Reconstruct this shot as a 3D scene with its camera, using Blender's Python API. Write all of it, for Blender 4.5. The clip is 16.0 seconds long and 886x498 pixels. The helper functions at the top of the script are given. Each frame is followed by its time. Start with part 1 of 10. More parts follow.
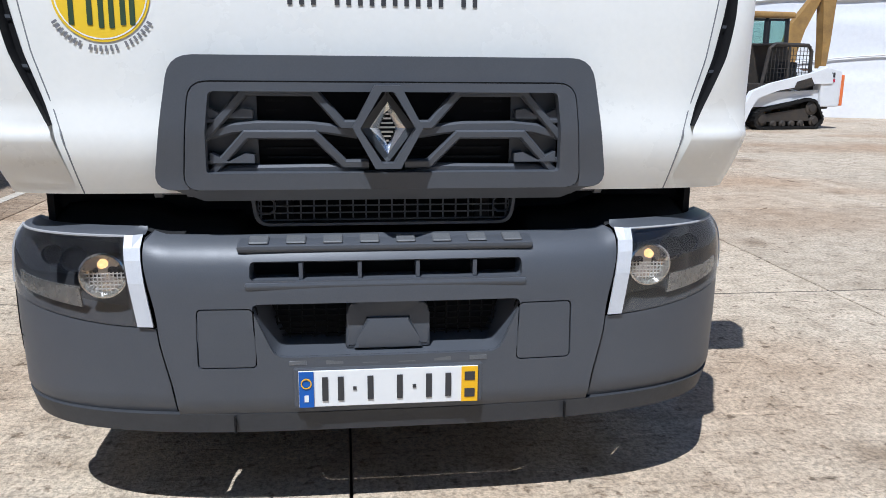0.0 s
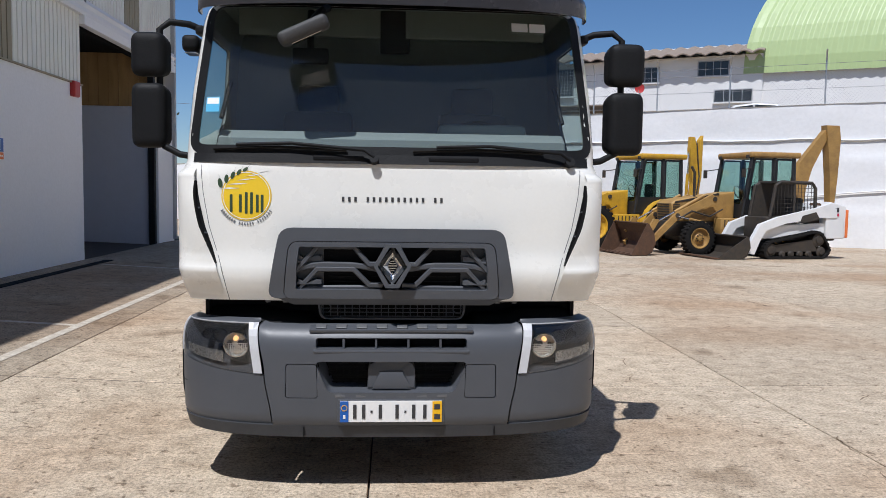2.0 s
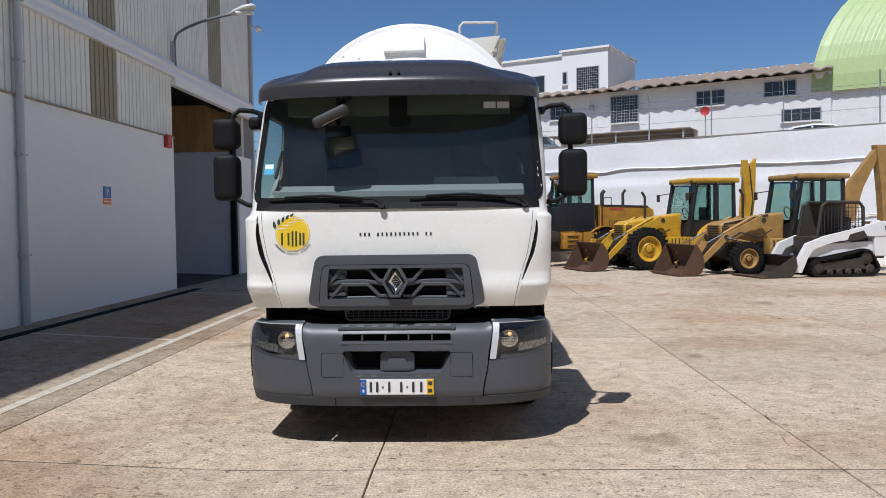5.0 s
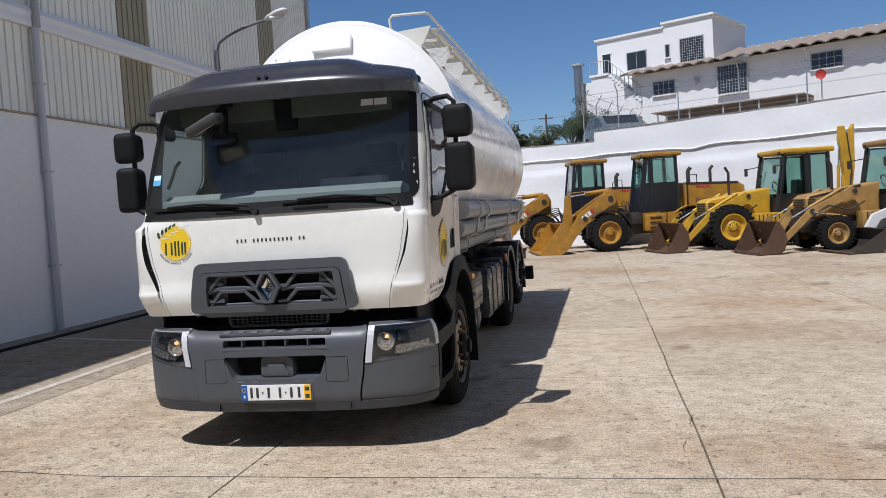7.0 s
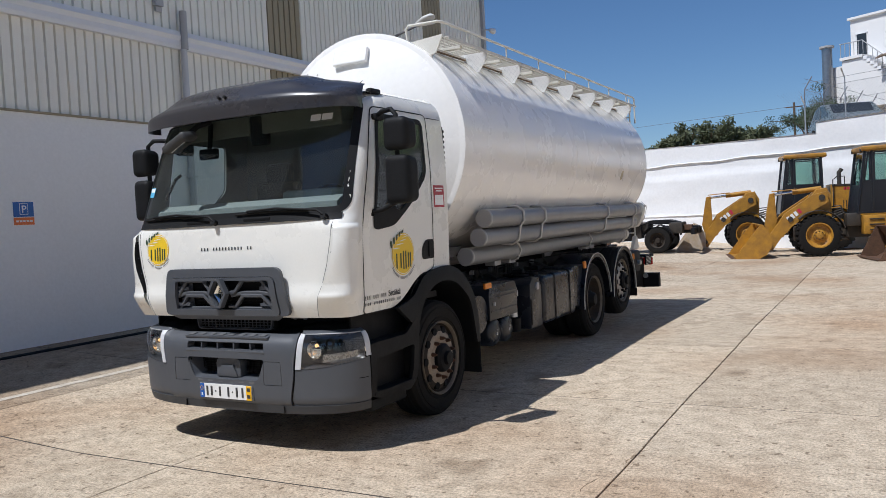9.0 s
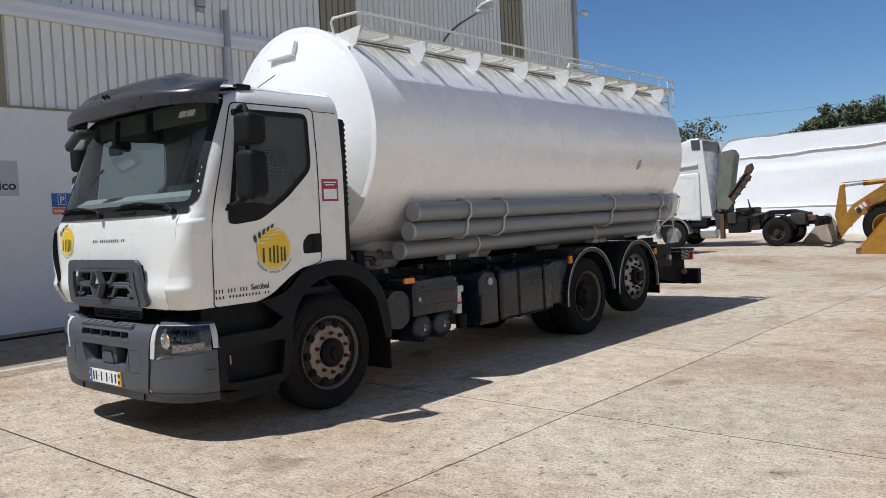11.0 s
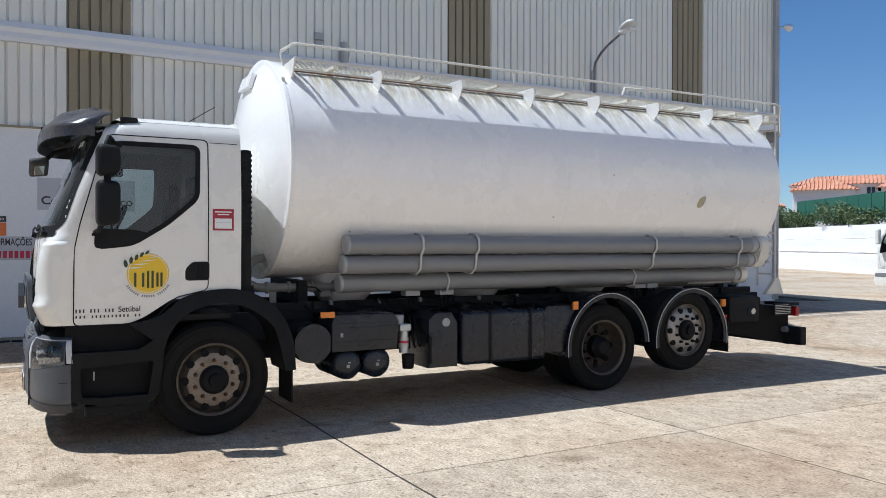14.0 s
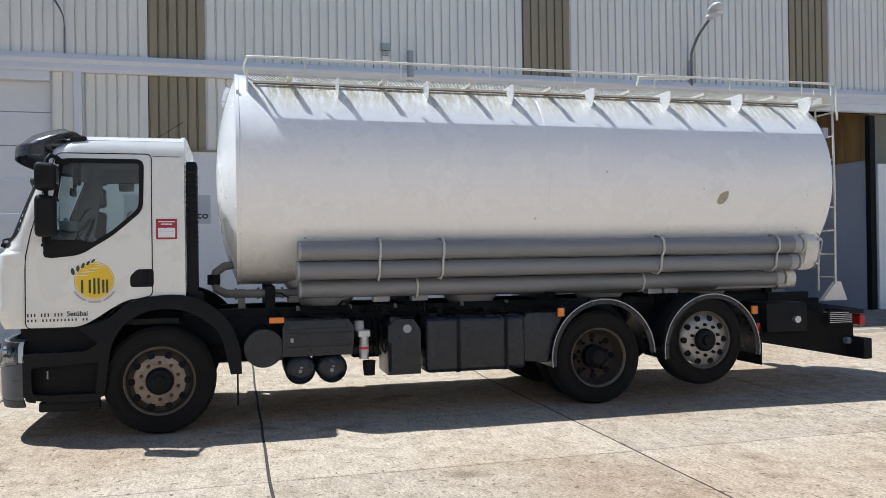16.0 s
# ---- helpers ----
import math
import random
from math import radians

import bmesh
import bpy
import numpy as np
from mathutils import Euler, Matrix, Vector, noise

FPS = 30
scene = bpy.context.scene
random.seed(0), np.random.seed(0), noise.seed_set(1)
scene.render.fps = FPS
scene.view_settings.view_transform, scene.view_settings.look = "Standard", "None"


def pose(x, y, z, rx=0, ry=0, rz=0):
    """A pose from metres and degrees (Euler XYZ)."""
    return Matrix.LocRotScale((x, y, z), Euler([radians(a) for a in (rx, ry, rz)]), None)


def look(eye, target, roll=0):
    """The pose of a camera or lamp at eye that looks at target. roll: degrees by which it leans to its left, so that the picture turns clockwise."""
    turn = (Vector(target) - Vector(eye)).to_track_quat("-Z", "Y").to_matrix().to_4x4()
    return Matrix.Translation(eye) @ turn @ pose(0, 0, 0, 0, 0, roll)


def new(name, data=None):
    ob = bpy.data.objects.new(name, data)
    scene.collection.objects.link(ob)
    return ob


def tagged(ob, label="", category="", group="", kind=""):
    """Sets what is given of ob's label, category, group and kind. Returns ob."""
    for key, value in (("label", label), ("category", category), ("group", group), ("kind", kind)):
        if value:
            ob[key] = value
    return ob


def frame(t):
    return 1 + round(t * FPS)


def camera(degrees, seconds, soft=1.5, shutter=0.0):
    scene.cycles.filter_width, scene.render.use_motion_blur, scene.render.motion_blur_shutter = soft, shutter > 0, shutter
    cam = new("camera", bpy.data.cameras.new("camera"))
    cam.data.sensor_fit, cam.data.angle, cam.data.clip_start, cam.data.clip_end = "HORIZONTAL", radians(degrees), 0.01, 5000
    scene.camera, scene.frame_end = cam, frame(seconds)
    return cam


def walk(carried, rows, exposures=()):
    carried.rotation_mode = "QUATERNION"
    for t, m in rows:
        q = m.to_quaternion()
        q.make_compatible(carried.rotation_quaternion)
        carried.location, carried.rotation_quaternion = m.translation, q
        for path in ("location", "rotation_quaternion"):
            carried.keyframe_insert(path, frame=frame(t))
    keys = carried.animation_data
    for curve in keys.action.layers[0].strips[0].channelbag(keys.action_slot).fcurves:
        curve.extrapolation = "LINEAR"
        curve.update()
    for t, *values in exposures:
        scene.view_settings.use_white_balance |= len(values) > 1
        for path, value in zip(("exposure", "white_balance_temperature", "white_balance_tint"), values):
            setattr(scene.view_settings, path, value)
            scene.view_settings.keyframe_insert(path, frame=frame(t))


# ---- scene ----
cam = camera(58.5, 16.0, soft=0.65)
PATH = [
    (0, (-0.236, 0.153, 1.352), (-0.003, 2.088, 0.903), 0.5),
    (0.5, (-0.244, -0.332, 1.425), (-0.039, 1.619, 1.039), 0.1),
    (1, (-0.22, -0.821, 1.483), (-0.047, 1.154, 1.218), 0.2),
    (1.5, (-0.204, -1.291, 1.532), (-0.071, 0.696, 1.354), 0.4),
    (2, (-0.122, -1.673, 1.566), (0.001, 0.318, 1.423), 0.8),
    (2.5, (-0.067, -1.997, 1.583), (0.028, -0.002, 1.492), 0.3),
    (3, (-0.006, -2.292, 1.596), (0.064, -0.295, 1.511), 0.2),
    (3.5, (0.102, -2.558, 1.595), (0.185, -0.561, 1.507), 1.5),
    (4, (0.158, -2.855, 1.611), (0.209, -0.858, 1.525), 1.3),
    (4.2, (0.171, -2.963, 1.61), (0.182, -0.965, 1.526), 0.5),
    (5.25, (0.552, -3.245, 1.628), (0.466, -1.247, 1.556), -0.8),
    (6.3, (1.424, -3.153, 1.64), (1.188, -1.168, 1.578), -2.2),
    (6.5, (1.65, -3.093, 1.643), (1.362, -1.115, 1.57), -2.6),
    (7, (2.158, -2.88, 1.652), (1.771, -0.92, 1.555), -3.6),
    (7.5, (2.703, -2.714, 1.657), (2.194, -0.782, 1.555), -4.0),
    (8, (3.2, -2.536, 1.644), (2.547, -0.649, 1.545), -2.8),
    (8.5, (3.718, -2.315, 1.646), (2.873, -0.504, 1.577), -1.7),
    (9, (4.235, -2.087, 1.659), (3.271, -0.336, 1.584), -3.1),
    (9.5, (4.725, -1.818, 1.671), (3.726, -0.087, 1.595), -3.8),
    (9.7, (4.939, -1.686, 1.667), (3.901, 0.022, 1.586), -3.5),
    (11.8, (6.63, 0.095, 1.581), (5.177, 1.468, 1.503), -1.8),
    (12, (6.777, 0.29, 1.607), (5.291, 1.626, 1.53), -1.2),
    (12.5, (7.074, 0.751, 1.628), (5.539, 2.032, 1.577), -0.9),
    (13, (7.396, 1.218, 1.64), (5.754, 2.36, 1.628), -1.3),
    (13.5, (7.623, 1.7, 1.637), (5.919, 2.748, 1.63), -0.4),
    (14, (7.838, 2.195, 1.654), (6.086, 3.158, 1.641), 0.1),
    (14.5, (8.058, 2.753, 1.643), (6.232, 3.569, 1.614), -0.9),
    (15, (8.196, 3.303, 1.657), (6.326, 4.011, 1.635), -1.3),
    (15.5, (8.377, 3.855, 1.648), (6.464, 4.435, 1.632), -1.1),
    (16, (8.509, 4.404, 1.614), (6.575, 4.914, 1.622), -0.8),
]
walk(cam, [(t, look(eye, target, roll)) for t, eye, target, roll in PATH],
     exposures=[(0, 0.49, 5500, 10), (0.5, 0.41, 5750, 12), (1.0, 0.36, 5850, 12), (4, 0.29, 5980, 12.5),
                (9.5, 0.32, 5880, 10.5), (12, 0.42, 5770, 8.5), (14, 0.59, 5690, 8), (16, 0.65, 5660, 7.5)])

# ---- world, sun, exposure ----
SUN_DIR = Vector((-0.46, -0.95, 1.96)).normalized()   # towards the sun
SUN_EL = math.asin(SUN_DIR.z)
SUN_AZ = math.atan2(SUN_DIR.x, SUN_DIR.y)             # clockwise from +y
world = bpy.data.worlds.new("sky")
scene.world = world
world.use_nodes = True
wn = world.node_tree.nodes
wn.clear()
sky = wn.new("ShaderNodeTexSky")
sky.sky_type = 'NISHITA'
sky.sun_disc = False
sky.sun_elevation = SUN_EL
sky.sun_rotation = SUN_AZ
sky.altitude = 800.0
sky.air_density = 1.0
sky.dust_density = 0.3
sky.ozone_density = 5.0
bg = wn.new("ShaderNodeBackground")
bg.inputs["Strength"].default_value = 0.065
wo = wn.new("ShaderNodeOutputWorld")
deep = wn.new("ShaderNodeHueSaturation")
deep.inputs["Saturation"].default_value = 1.08
world.node_tree.links.new(sky.outputs[0], deep.inputs["Color"])
world.node_tree.links.new(deep.outputs[0], bg.inputs["Color"])
world.node_tree.links.new(bg.outputs[0], wo.inputs["Surface"])
sun_data = bpy.data.lights.new("sun", 'SUN')
sun_data.energy = 3.6
sun_data.angle = radians(0.55)
sun_data.color = (1.0, 0.965, 0.91)
sun = new("sun", sun_data)
sun.matrix_world = look(SUN_DIR * 60, (0, 0, 0))

# ---- small tools ----
from mathutils import geometry
def smooth(a, b, x):
    u = min(1.0, max(0.0, (x - a) / (b - a)))
    return u * u * (3 - 2 * u)


def ground_z(x, y):
    """The yard rises towards the warehouse and falls gently towards the back wall."""
    rise = 0.048 * min(max(0.0, -x - 1.3), 6.0) * (1 - smooth(18.0, 26.0, y))
    fall = 0.0125 * min(max(0.0, y - 9.0), 26.0) * smooth(-3.0, 1.0, x)
    return rise - fall


def mat(name, col, rough=0.6, metal=0.0, var=0.08, scale=6.0, col2=None, fine=60.0, bump=0.06, spec=0.5, coat=0.0, streak=0.0, tint=0.0):
    """A node material: base colour broken up by coarse stains and fine grain, in metres."""
    m = bpy.data.materials.new(name)
    m.use_nodes = True
    n, l = m.node_tree.nodes, m.node_tree.links
    b = n["Principled BSDF"]
    b.inputs["Metallic"].default_value = metal
    b.inputs["Specular IOR Level"].default_value = spec
    b.inputs["Coat Weight"].default_value = coat
    b.inputs["Coat Roughness"].default_value = 0.08
    tc = n.new("ShaderNodeTexCoord")
    big = n.new("ShaderNodeTexNoise")
    big.inputs["Scale"].default_value = scale
    big.inputs["Detail"].default_value = 6.0
    big.inputs["Roughness"].default_value = 0.62
    small = n.new("ShaderNodeTexNoise")
    small.inputs["Scale"].default_value = fine
    small.inputs["Detail"].default_value = 3.0
    mp = n.new("ShaderNodeMapping")
    mp.inputs["Scale"].default_value = (1, 1, 1.0 - 0.9 * streak)
    l.new(tc.outputs["Object"], mp.inputs[0])
    l.new(mp.outputs[0], big.inputs["Vector"])
    l.new(tc.outputs["Object"], small.inputs["Vector"])
    c2 = col2 if col2 else tuple(c * 0.62 for c in col)
    ramp = n.new("ShaderNodeValToRGB")
    ramp.color_ramp.elements[0].position = 0.3
    ramp.color_ramp.elements[1].position = 0.7
    l.new(big.outputs["Fac"], ramp.inputs[0])
    mix = n.new("ShaderNodeMix")
    mix.data_type = 'RGBA'
    mix.inputs["A"].default_value = (*col, 1)
    mix.inputs["B"].default_value = (*c2, 1)
    mul = n.new("ShaderNodeMath")
    mul.operation = 'MULTIPLY'
    mul.inputs[1].default_value = min(1.0, var * 2.2)
    l.new(ramp.outputs[0], mul.inputs[0])
    l.new(mul.outputs[0], mix.inputs["Factor"])
    hs = n.new("ShaderNodeHueSaturation")
    l.new(mix.outputs["Result"], hs.inputs["Color"])
    mr = n.new("ShaderNodeMapRange")
    mr.inputs["To Min"].default_value = 1.0 - var
    mr.inputs["To Max"].default_value = 1.0 + var
    l.new(small.outputs["Fac"], mr.inputs["Value"])
    if tint > 0:
        oi = n.new("ShaderNodeObjectInfo")
        t2 = n.new("ShaderNodeMapRange")
        t2.inputs["To Min"].default_value = 1.0 - tint
        t2.inputs["To Max"].default_value = 1.0 + tint
        l.new(oi.outputs["Random"], t2.inputs["Value"])
        m2 = n.new("ShaderNodeMath")
        m2.operation = 'MULTIPLY'
        l.new(mr.outputs[0], m2.inputs[0])
        l.new(t2.outputs[0], m2.inputs[1])
        l.new(m2.outputs[0], hs.inputs["Value"])
    else:
        l.new(mr.outputs[0], hs.inputs["Value"])
    l.new(hs.outputs[0], b.inputs["Base Color"])
    rr = n.new("ShaderNodeMapRange")
    rr.inputs["To Min"].default_value = max(0.02, rough - 0.12)
    rr.inputs["To Max"].default_value = min(1.0, rough + 0.12)
    l.new(big.outputs["Fac"], rr.inputs["Value"])
    l.new(rr.outputs[0], b.inputs["Roughness"])
    if bump > 0:
        bp = n.new("ShaderNodeBump")
        bp.inputs["Strength"].default_value = bump
        bp.inputs["Distance"].default_value = 0.02
        l.new(small.outputs["Fac"], bp.inputs["Height"])
        l.new(bp.outputs[0], b.inputs["Normal"])
    return m


def glass(name, tint=(0.75, 0.85, 0.82), rough=0.0, clear=0.75, gloss=0.065, dust=0.0):
    """Thin pane: part mirror, part tinted see-through, under a film of dust."""
    m = bpy.data.materials.new(name)
    m.use_nodes = True
    n, l = m.node_tree.nodes, m.node_tree.links
    n.clear()
    out = n.new("ShaderNodeOutputMaterial")
    tr = n.new("ShaderNodeBsdfTransparent")
    tr.inputs["Color"].default_value = (*[c * clear for c in tint], 1)
    gl = n.new("ShaderNodeBsdfGlossy")
    gl.inputs["Roughness"].default_value = rough + 0.01
    gl.inputs["Color"].default_value = (0.95, 0.97, 1.0, 1)
    lw = n.new("ShaderNodeLayerWeight")
    lw.inputs["Blend"].default_value = 0.5
    pw = n.new("ShaderNodeMath")
    pw.operation = 'POWER'
    pw.inputs[1].default_value = 5.0
    l.new(lw.outputs["Facing"], pw.inputs[0])
    fr = n.new("ShaderNodeMath")
    fr.operation = 'MULTIPLY_ADD'
    fr.inputs[1].default_value = 0.92
    fr.inputs[2].default_value = gloss
    l.new(pw.outputs[0], fr.inputs[0])
    mx = n.new("ShaderNodeMixShader")
    l.new(fr.outputs[0], mx.inputs[0])
    l.new(tr.outputs[0], mx.inputs[1])
    l.new(gl.outputs[0], mx.inputs[2])
    if dust > 0:
        film = n.new("ShaderNodeBsdfDiffuse")
        film.inputs["Color"].default_value = (0.66, 0.68, 0.64, 1)
        tx = n.new("ShaderNodeTexNoise")
        tx.inputs["Scale"].default_value = 3.5
        tx.inputs["Detail"].default_value = 5.0
        amount = n.new("ShaderNodeMapRange")
        amount.inputs["From Min"].default_value = 0.3
        amount.inputs["From Max"].default_value = 0.7
        amount.inputs["To Min"].default_value = dust * 0.7
        amount.inputs["To Max"].default_value = dust * 1.3
        l.new(tx.outputs["Fac"], amount.inputs["Value"])
        dm = n.new("ShaderNodeMixShader")
        l.new(amount.outputs[0], dm.inputs[0])
        l.new(mx.outputs[0], dm.inputs[1])
        l.new(film.outputs[0], dm.inputs[2])
        l.new(dm.outputs[0], out.inputs[0])
    else:
        l.new(mx.outputs[0], out.inputs[0])
    return m


def part(name, bm, material, parent=None, label="", smooth_angle=None):
    """Links a bmesh as one mesh object under a thing or a part."""
    bmesh.ops.recalc_face_normals(bm, faces=bm.faces)
    me = bpy.data.meshes.new(name)
    bm.to_mesh(me)
    bm.free()
    me.materials.append(material)
    if smooth_angle:
        me.shade_smooth()
        me.set_sharp_from_angle(angle=radians(smooth_angle))
    ob = new(name, me)
    if parent is not None:
        ob.parent = parent
    if label:
        tagged(ob, label)
    return ob


def thing(name, loc=(0, 0, 0), rz=0.0, label="", category="", group="", kind=""):
    e = new(name)
    e.matrix_world = pose(*loc, 0, 0, rz)
    e.empty_display_size = 0.2
    return tagged(e, label, category, group, kind)


def b_box(c, s, bevel=0.0, bm=None, rot=None, seg=2):
    """A box with centre c and size s."""
    bm = bm or bmesh.new()
    r = bmesh.ops.create_cube(bm, size=1.0)
    vs = r["verts"]
    bmesh.ops.scale(bm, vec=Vector(s), verts=vs)
    if bevel > 0:
        es = list({e for v in vs for e in v.link_edges})
        b = bmesh.ops.bevel(bm, geom=es, offset=bevel, segments=seg, affect='EDGES', profile=0.6)
        vs = list({v for f in b["faces"] for v in f.verts} | {v for v in vs if v.is_valid})
    if rot is not None:
        bmesh.ops.rotate(bm, cent=(0, 0, 0), matrix=rot, verts=vs)
    bmesh.ops.translate(bm, vec=Vector(c), verts=vs)
    return bm


def b_cyl(a, b, r, r2=None, seg=24, bm=None, caps=True):
    """A cylinder or cone from a to b."""
    bm = bm or bmesh.new()
    a, b = Vector(a), Vector(b)
    d = b - a
    q = d.to_track_quat('Z', 'Y').to_matrix().to_4x4()
    m = Matrix.Translation((a + b) / 2) @ q
    bmesh.ops.create_cone(bm, cap_ends=caps, segments=seg, radius1=r, radius2=r if r2 is None else r2, depth=d.length, matrix=m)
    return bm


def b_tube(pts, r, seg=8, bm=None, closed=False):
    """A round bar along a line of points."""
    bm = bm or bmesh.new()
    pts = [Vector(p) for p in pts]
    rings = []
    up = None
    n = len(pts)
    for i, p in enumerate(pts):
        a = pts[i - 1] if i > 0 else (pts[-1] if closed else p)
        b = pts[(i + 1) % n] if (i < n - 1 or closed) else p
        d = (b - a).normalized()
        if up is None:
            up = Vector((0, 0, 1)) if abs(d.z) < 0.9 else Vector((1, 0, 0))
        s = d.cross(up)
        if s.length < 1e-4:
            s = d.orthogonal()
        s.normalize()
        up = s.cross(d).normalized()
        rings.append([bm.verts.new(p + r * (math.cos(2 * math.pi * k / seg) * s + math.sin(2 * math.pi * k / seg) * up)) for k in range(seg)])
    for i in range(n if closed else n - 1):
        A, B = rings[i], rings[(i + 1) % n]
        for k in range(seg):
            bm.faces.new((A[k], A[(k + 1) % seg], B[(k + 1) % seg], B[k]))
    if not closed:
        bm.faces.new(rings[0][::-1])
        bm.faces.new(rings[-1])
    return bm


def b_prism(poly, axis, lo, hi, bm=None, bevel=0.0, seg=2):
    """A polygon of (a, b) pairs, pushed along an axis from lo to hi. axis x: (y, z), y: (x, z), z: (x, y)."""
    bm = bm or bmesh.new()
    put = {"x": lambda a, b, c: (c, a, b), "y": lambda a, b, c: (a, c, b), "z": lambda a, b, c: (a, b, c)}[axis]
    A = [bm.verts.new(put(a, b, lo)) for a, b in poly]
    B = [bm.verts.new(put(a, b, hi)) for a, b in poly]
    fs = [bm.faces.new(A), bm.faces.new(B[::-1])]
    n = len(poly)
    for i in range(n):
        fs.append(bm.faces.new((A[i], B[i], B[(i + 1) % n], A[(i + 1) % n])))
    if bevel > 0:
        es = list({e for f in fs[:2] for e in f.edges})
        bmesh.ops.bevel(bm, geom=es, offset=bevel, segments=seg, affect='EDGES', profile=0.6)
    return bm


def b_lathe(prof, seg=32, axis="x", at=(0, 0, 0), bm=None, caps=True):
    """A profile of (along, radius) pairs turned round an axis."""
    bm = bm or bmesh.new()
    at = Vector(at)
    rings = []
    for h, r in prof:
        ring = []
        for k in range(seg):
            c, s = math.cos(2 * math.pi * k / seg) * r, math.sin(2 * math.pi * k / seg) * r
            p = {"x": (h, c, s), "y": (c, h, s), "z": (c, s, h)}[axis]
            ring.append(bm.verts.new(at + Vector(p)))
        rings.append(ring)
    for A, B in zip(rings, rings[1:]):
        for k in range(seg):
            bm.faces.new((A[k], A[(k + 1) % seg], B[(k + 1) % seg], B[k]))
    for ring in (rings[0], rings[-1]) if caps else ():
        bm.faces.new(ring)
    return bm


def b_grid(fn, us, vs, bm=None, keep=None):
    """A sheet of quads through fn(u, v)."""
    bm = bm or bmesh.new()
    g = [[bm.verts.new(fn(u, v)) for v in vs] for u in us]
    for i in range(len(us) - 1):
        for j in range(len(vs) - 1):
            if keep is None or keep((us[i] + us[i + 1]) / 2, (vs[j] + vs[j + 1]) / 2):
                bm.faces.new((g[i][j], g[i + 1][j], g[i + 1][j + 1], g[i][j + 1]))
    bmesh.ops.delete(bm, geom=[v for v in bm.verts if not v.link_faces], context='VERTS')
    return bm


def thick(bm, t):
    """Gives a sheet thickness: a second skin below it and a closed rim."""
    bmesh.ops.recalc_face_normals(bm, faces=bm.faces)
    bm.normal_update()
    faces, rim = list(bm.faces), [e for e in bm.edges if e.is_boundary]
    low = {v: bm.verts.new(v.co - v.normal * t) for v in list(bm.verts)}
    for f in faces:
        bm.faces.new([low[v] for v in reversed(f.verts)])
    for e in rim:
        a, b = e.verts
        bm.faces.new((a, b, low[b], low[a]))
    return bm


def rounded(poly, r, seg=5):
    """Rounds the corners of a polygon."""
    out = []
    n = len(poly)
    for i in range(n):
        p = Vector((*poly[i], 0))
        a, b = Vector((*poly[i - 1], 0)), Vector((*poly[(i + 1) % n], 0))
        rr = min(r, (a - p).length * 0.45, (b - p).length * 0.45)
        s, e = p + (a - p).normalized() * rr, p + (b - p).normalized() * rr
        for k in range(seg + 1):
            u = k / seg
            q = (1 - u) ** 2 * s + 2 * u * (1 - u) * p + u * u * e
            out.append((q.x, q.y))
    return out


def offset(poly, d):
    """Moves a counter-clockwise polygon's outline outwards by d."""
    out = []
    n = len(poly)
    for i in range(n):
        a, p, b = Vector(poly[i - 1]), Vector(poly[i]), Vector(poly[(i + 1) % n])
        e1, e2 = (p - a), (b - p)
        if e1.length < 1e-9 or e2.length < 1e-9:
            out.append((p.x, p.y))
            continue
        e1.normalize()
        e2.normalize()
        n1, n2 = Vector((e1.y, -e1.x)), Vector((e2.y, -e2.x))
        m = n1 + n2
        m = m / max(0.3, m.dot(n1)) if m.length > 1e-6 else n1
        out.append((p.x + m.x * d, p.y + m.y * d))
    return out


def b_ring(outer, inner, fn, bm=None):
    """A band between two outlines with the same number of points, laid on a surface fn(a, b)."""
    bm = bm or bmesh.new()
    A = [bm.verts.new(fn(*p)) for p in outer]
    B = [bm.verts.new(fn(*p)) for p in inner]
    n = len(A)
    for i in range(n):
        bm.faces.new((A[i], A[(i + 1) % n], B[(i + 1) % n], B[i]))
    return bm


def b_fill(poly, fn, rings=6, bm=None):
    """An outline filled with shrinking bands, laid on a surface fn(a, b)."""
    bm = bm or bmesh.new()
    cx, cy = sum(p[0] for p in poly) / len(poly), sum(p[1] for p in poly) / len(poly)
    prev = [bm.verts.new(fn(*p)) for p in poly]
    n = len(poly)
    for k in range(1, rings):
        u = 1 - k / rings
        cur = [bm.verts.new(fn(cx + (p[0] - cx) * u, cy + (p[1] - cy) * u)) for p in poly]
        for i in range(n):
            bm.faces.new((prev[i], prev[(i + 1) % n], cur[(i + 1) % n], cur[i]))
        prev = cur
    c = bm.verts.new(fn(cx, cy))
    for i in range(n):
        bm.faces.new((prev[i], prev[(i + 1) % n], c))
    return bm


def inside(p, poly):
    c = False
    n = len(poly)
    for i in range(n):
        (x1, y1), (x2, y2) = poly[i], poly[(i + 1) % n]
        if (y1 > p[1]) != (y2 > p[1]) and p[0] < (x2 - x1) * (p[1] - y1) / (y2 - y1) + x1:
            c = not c
    return c


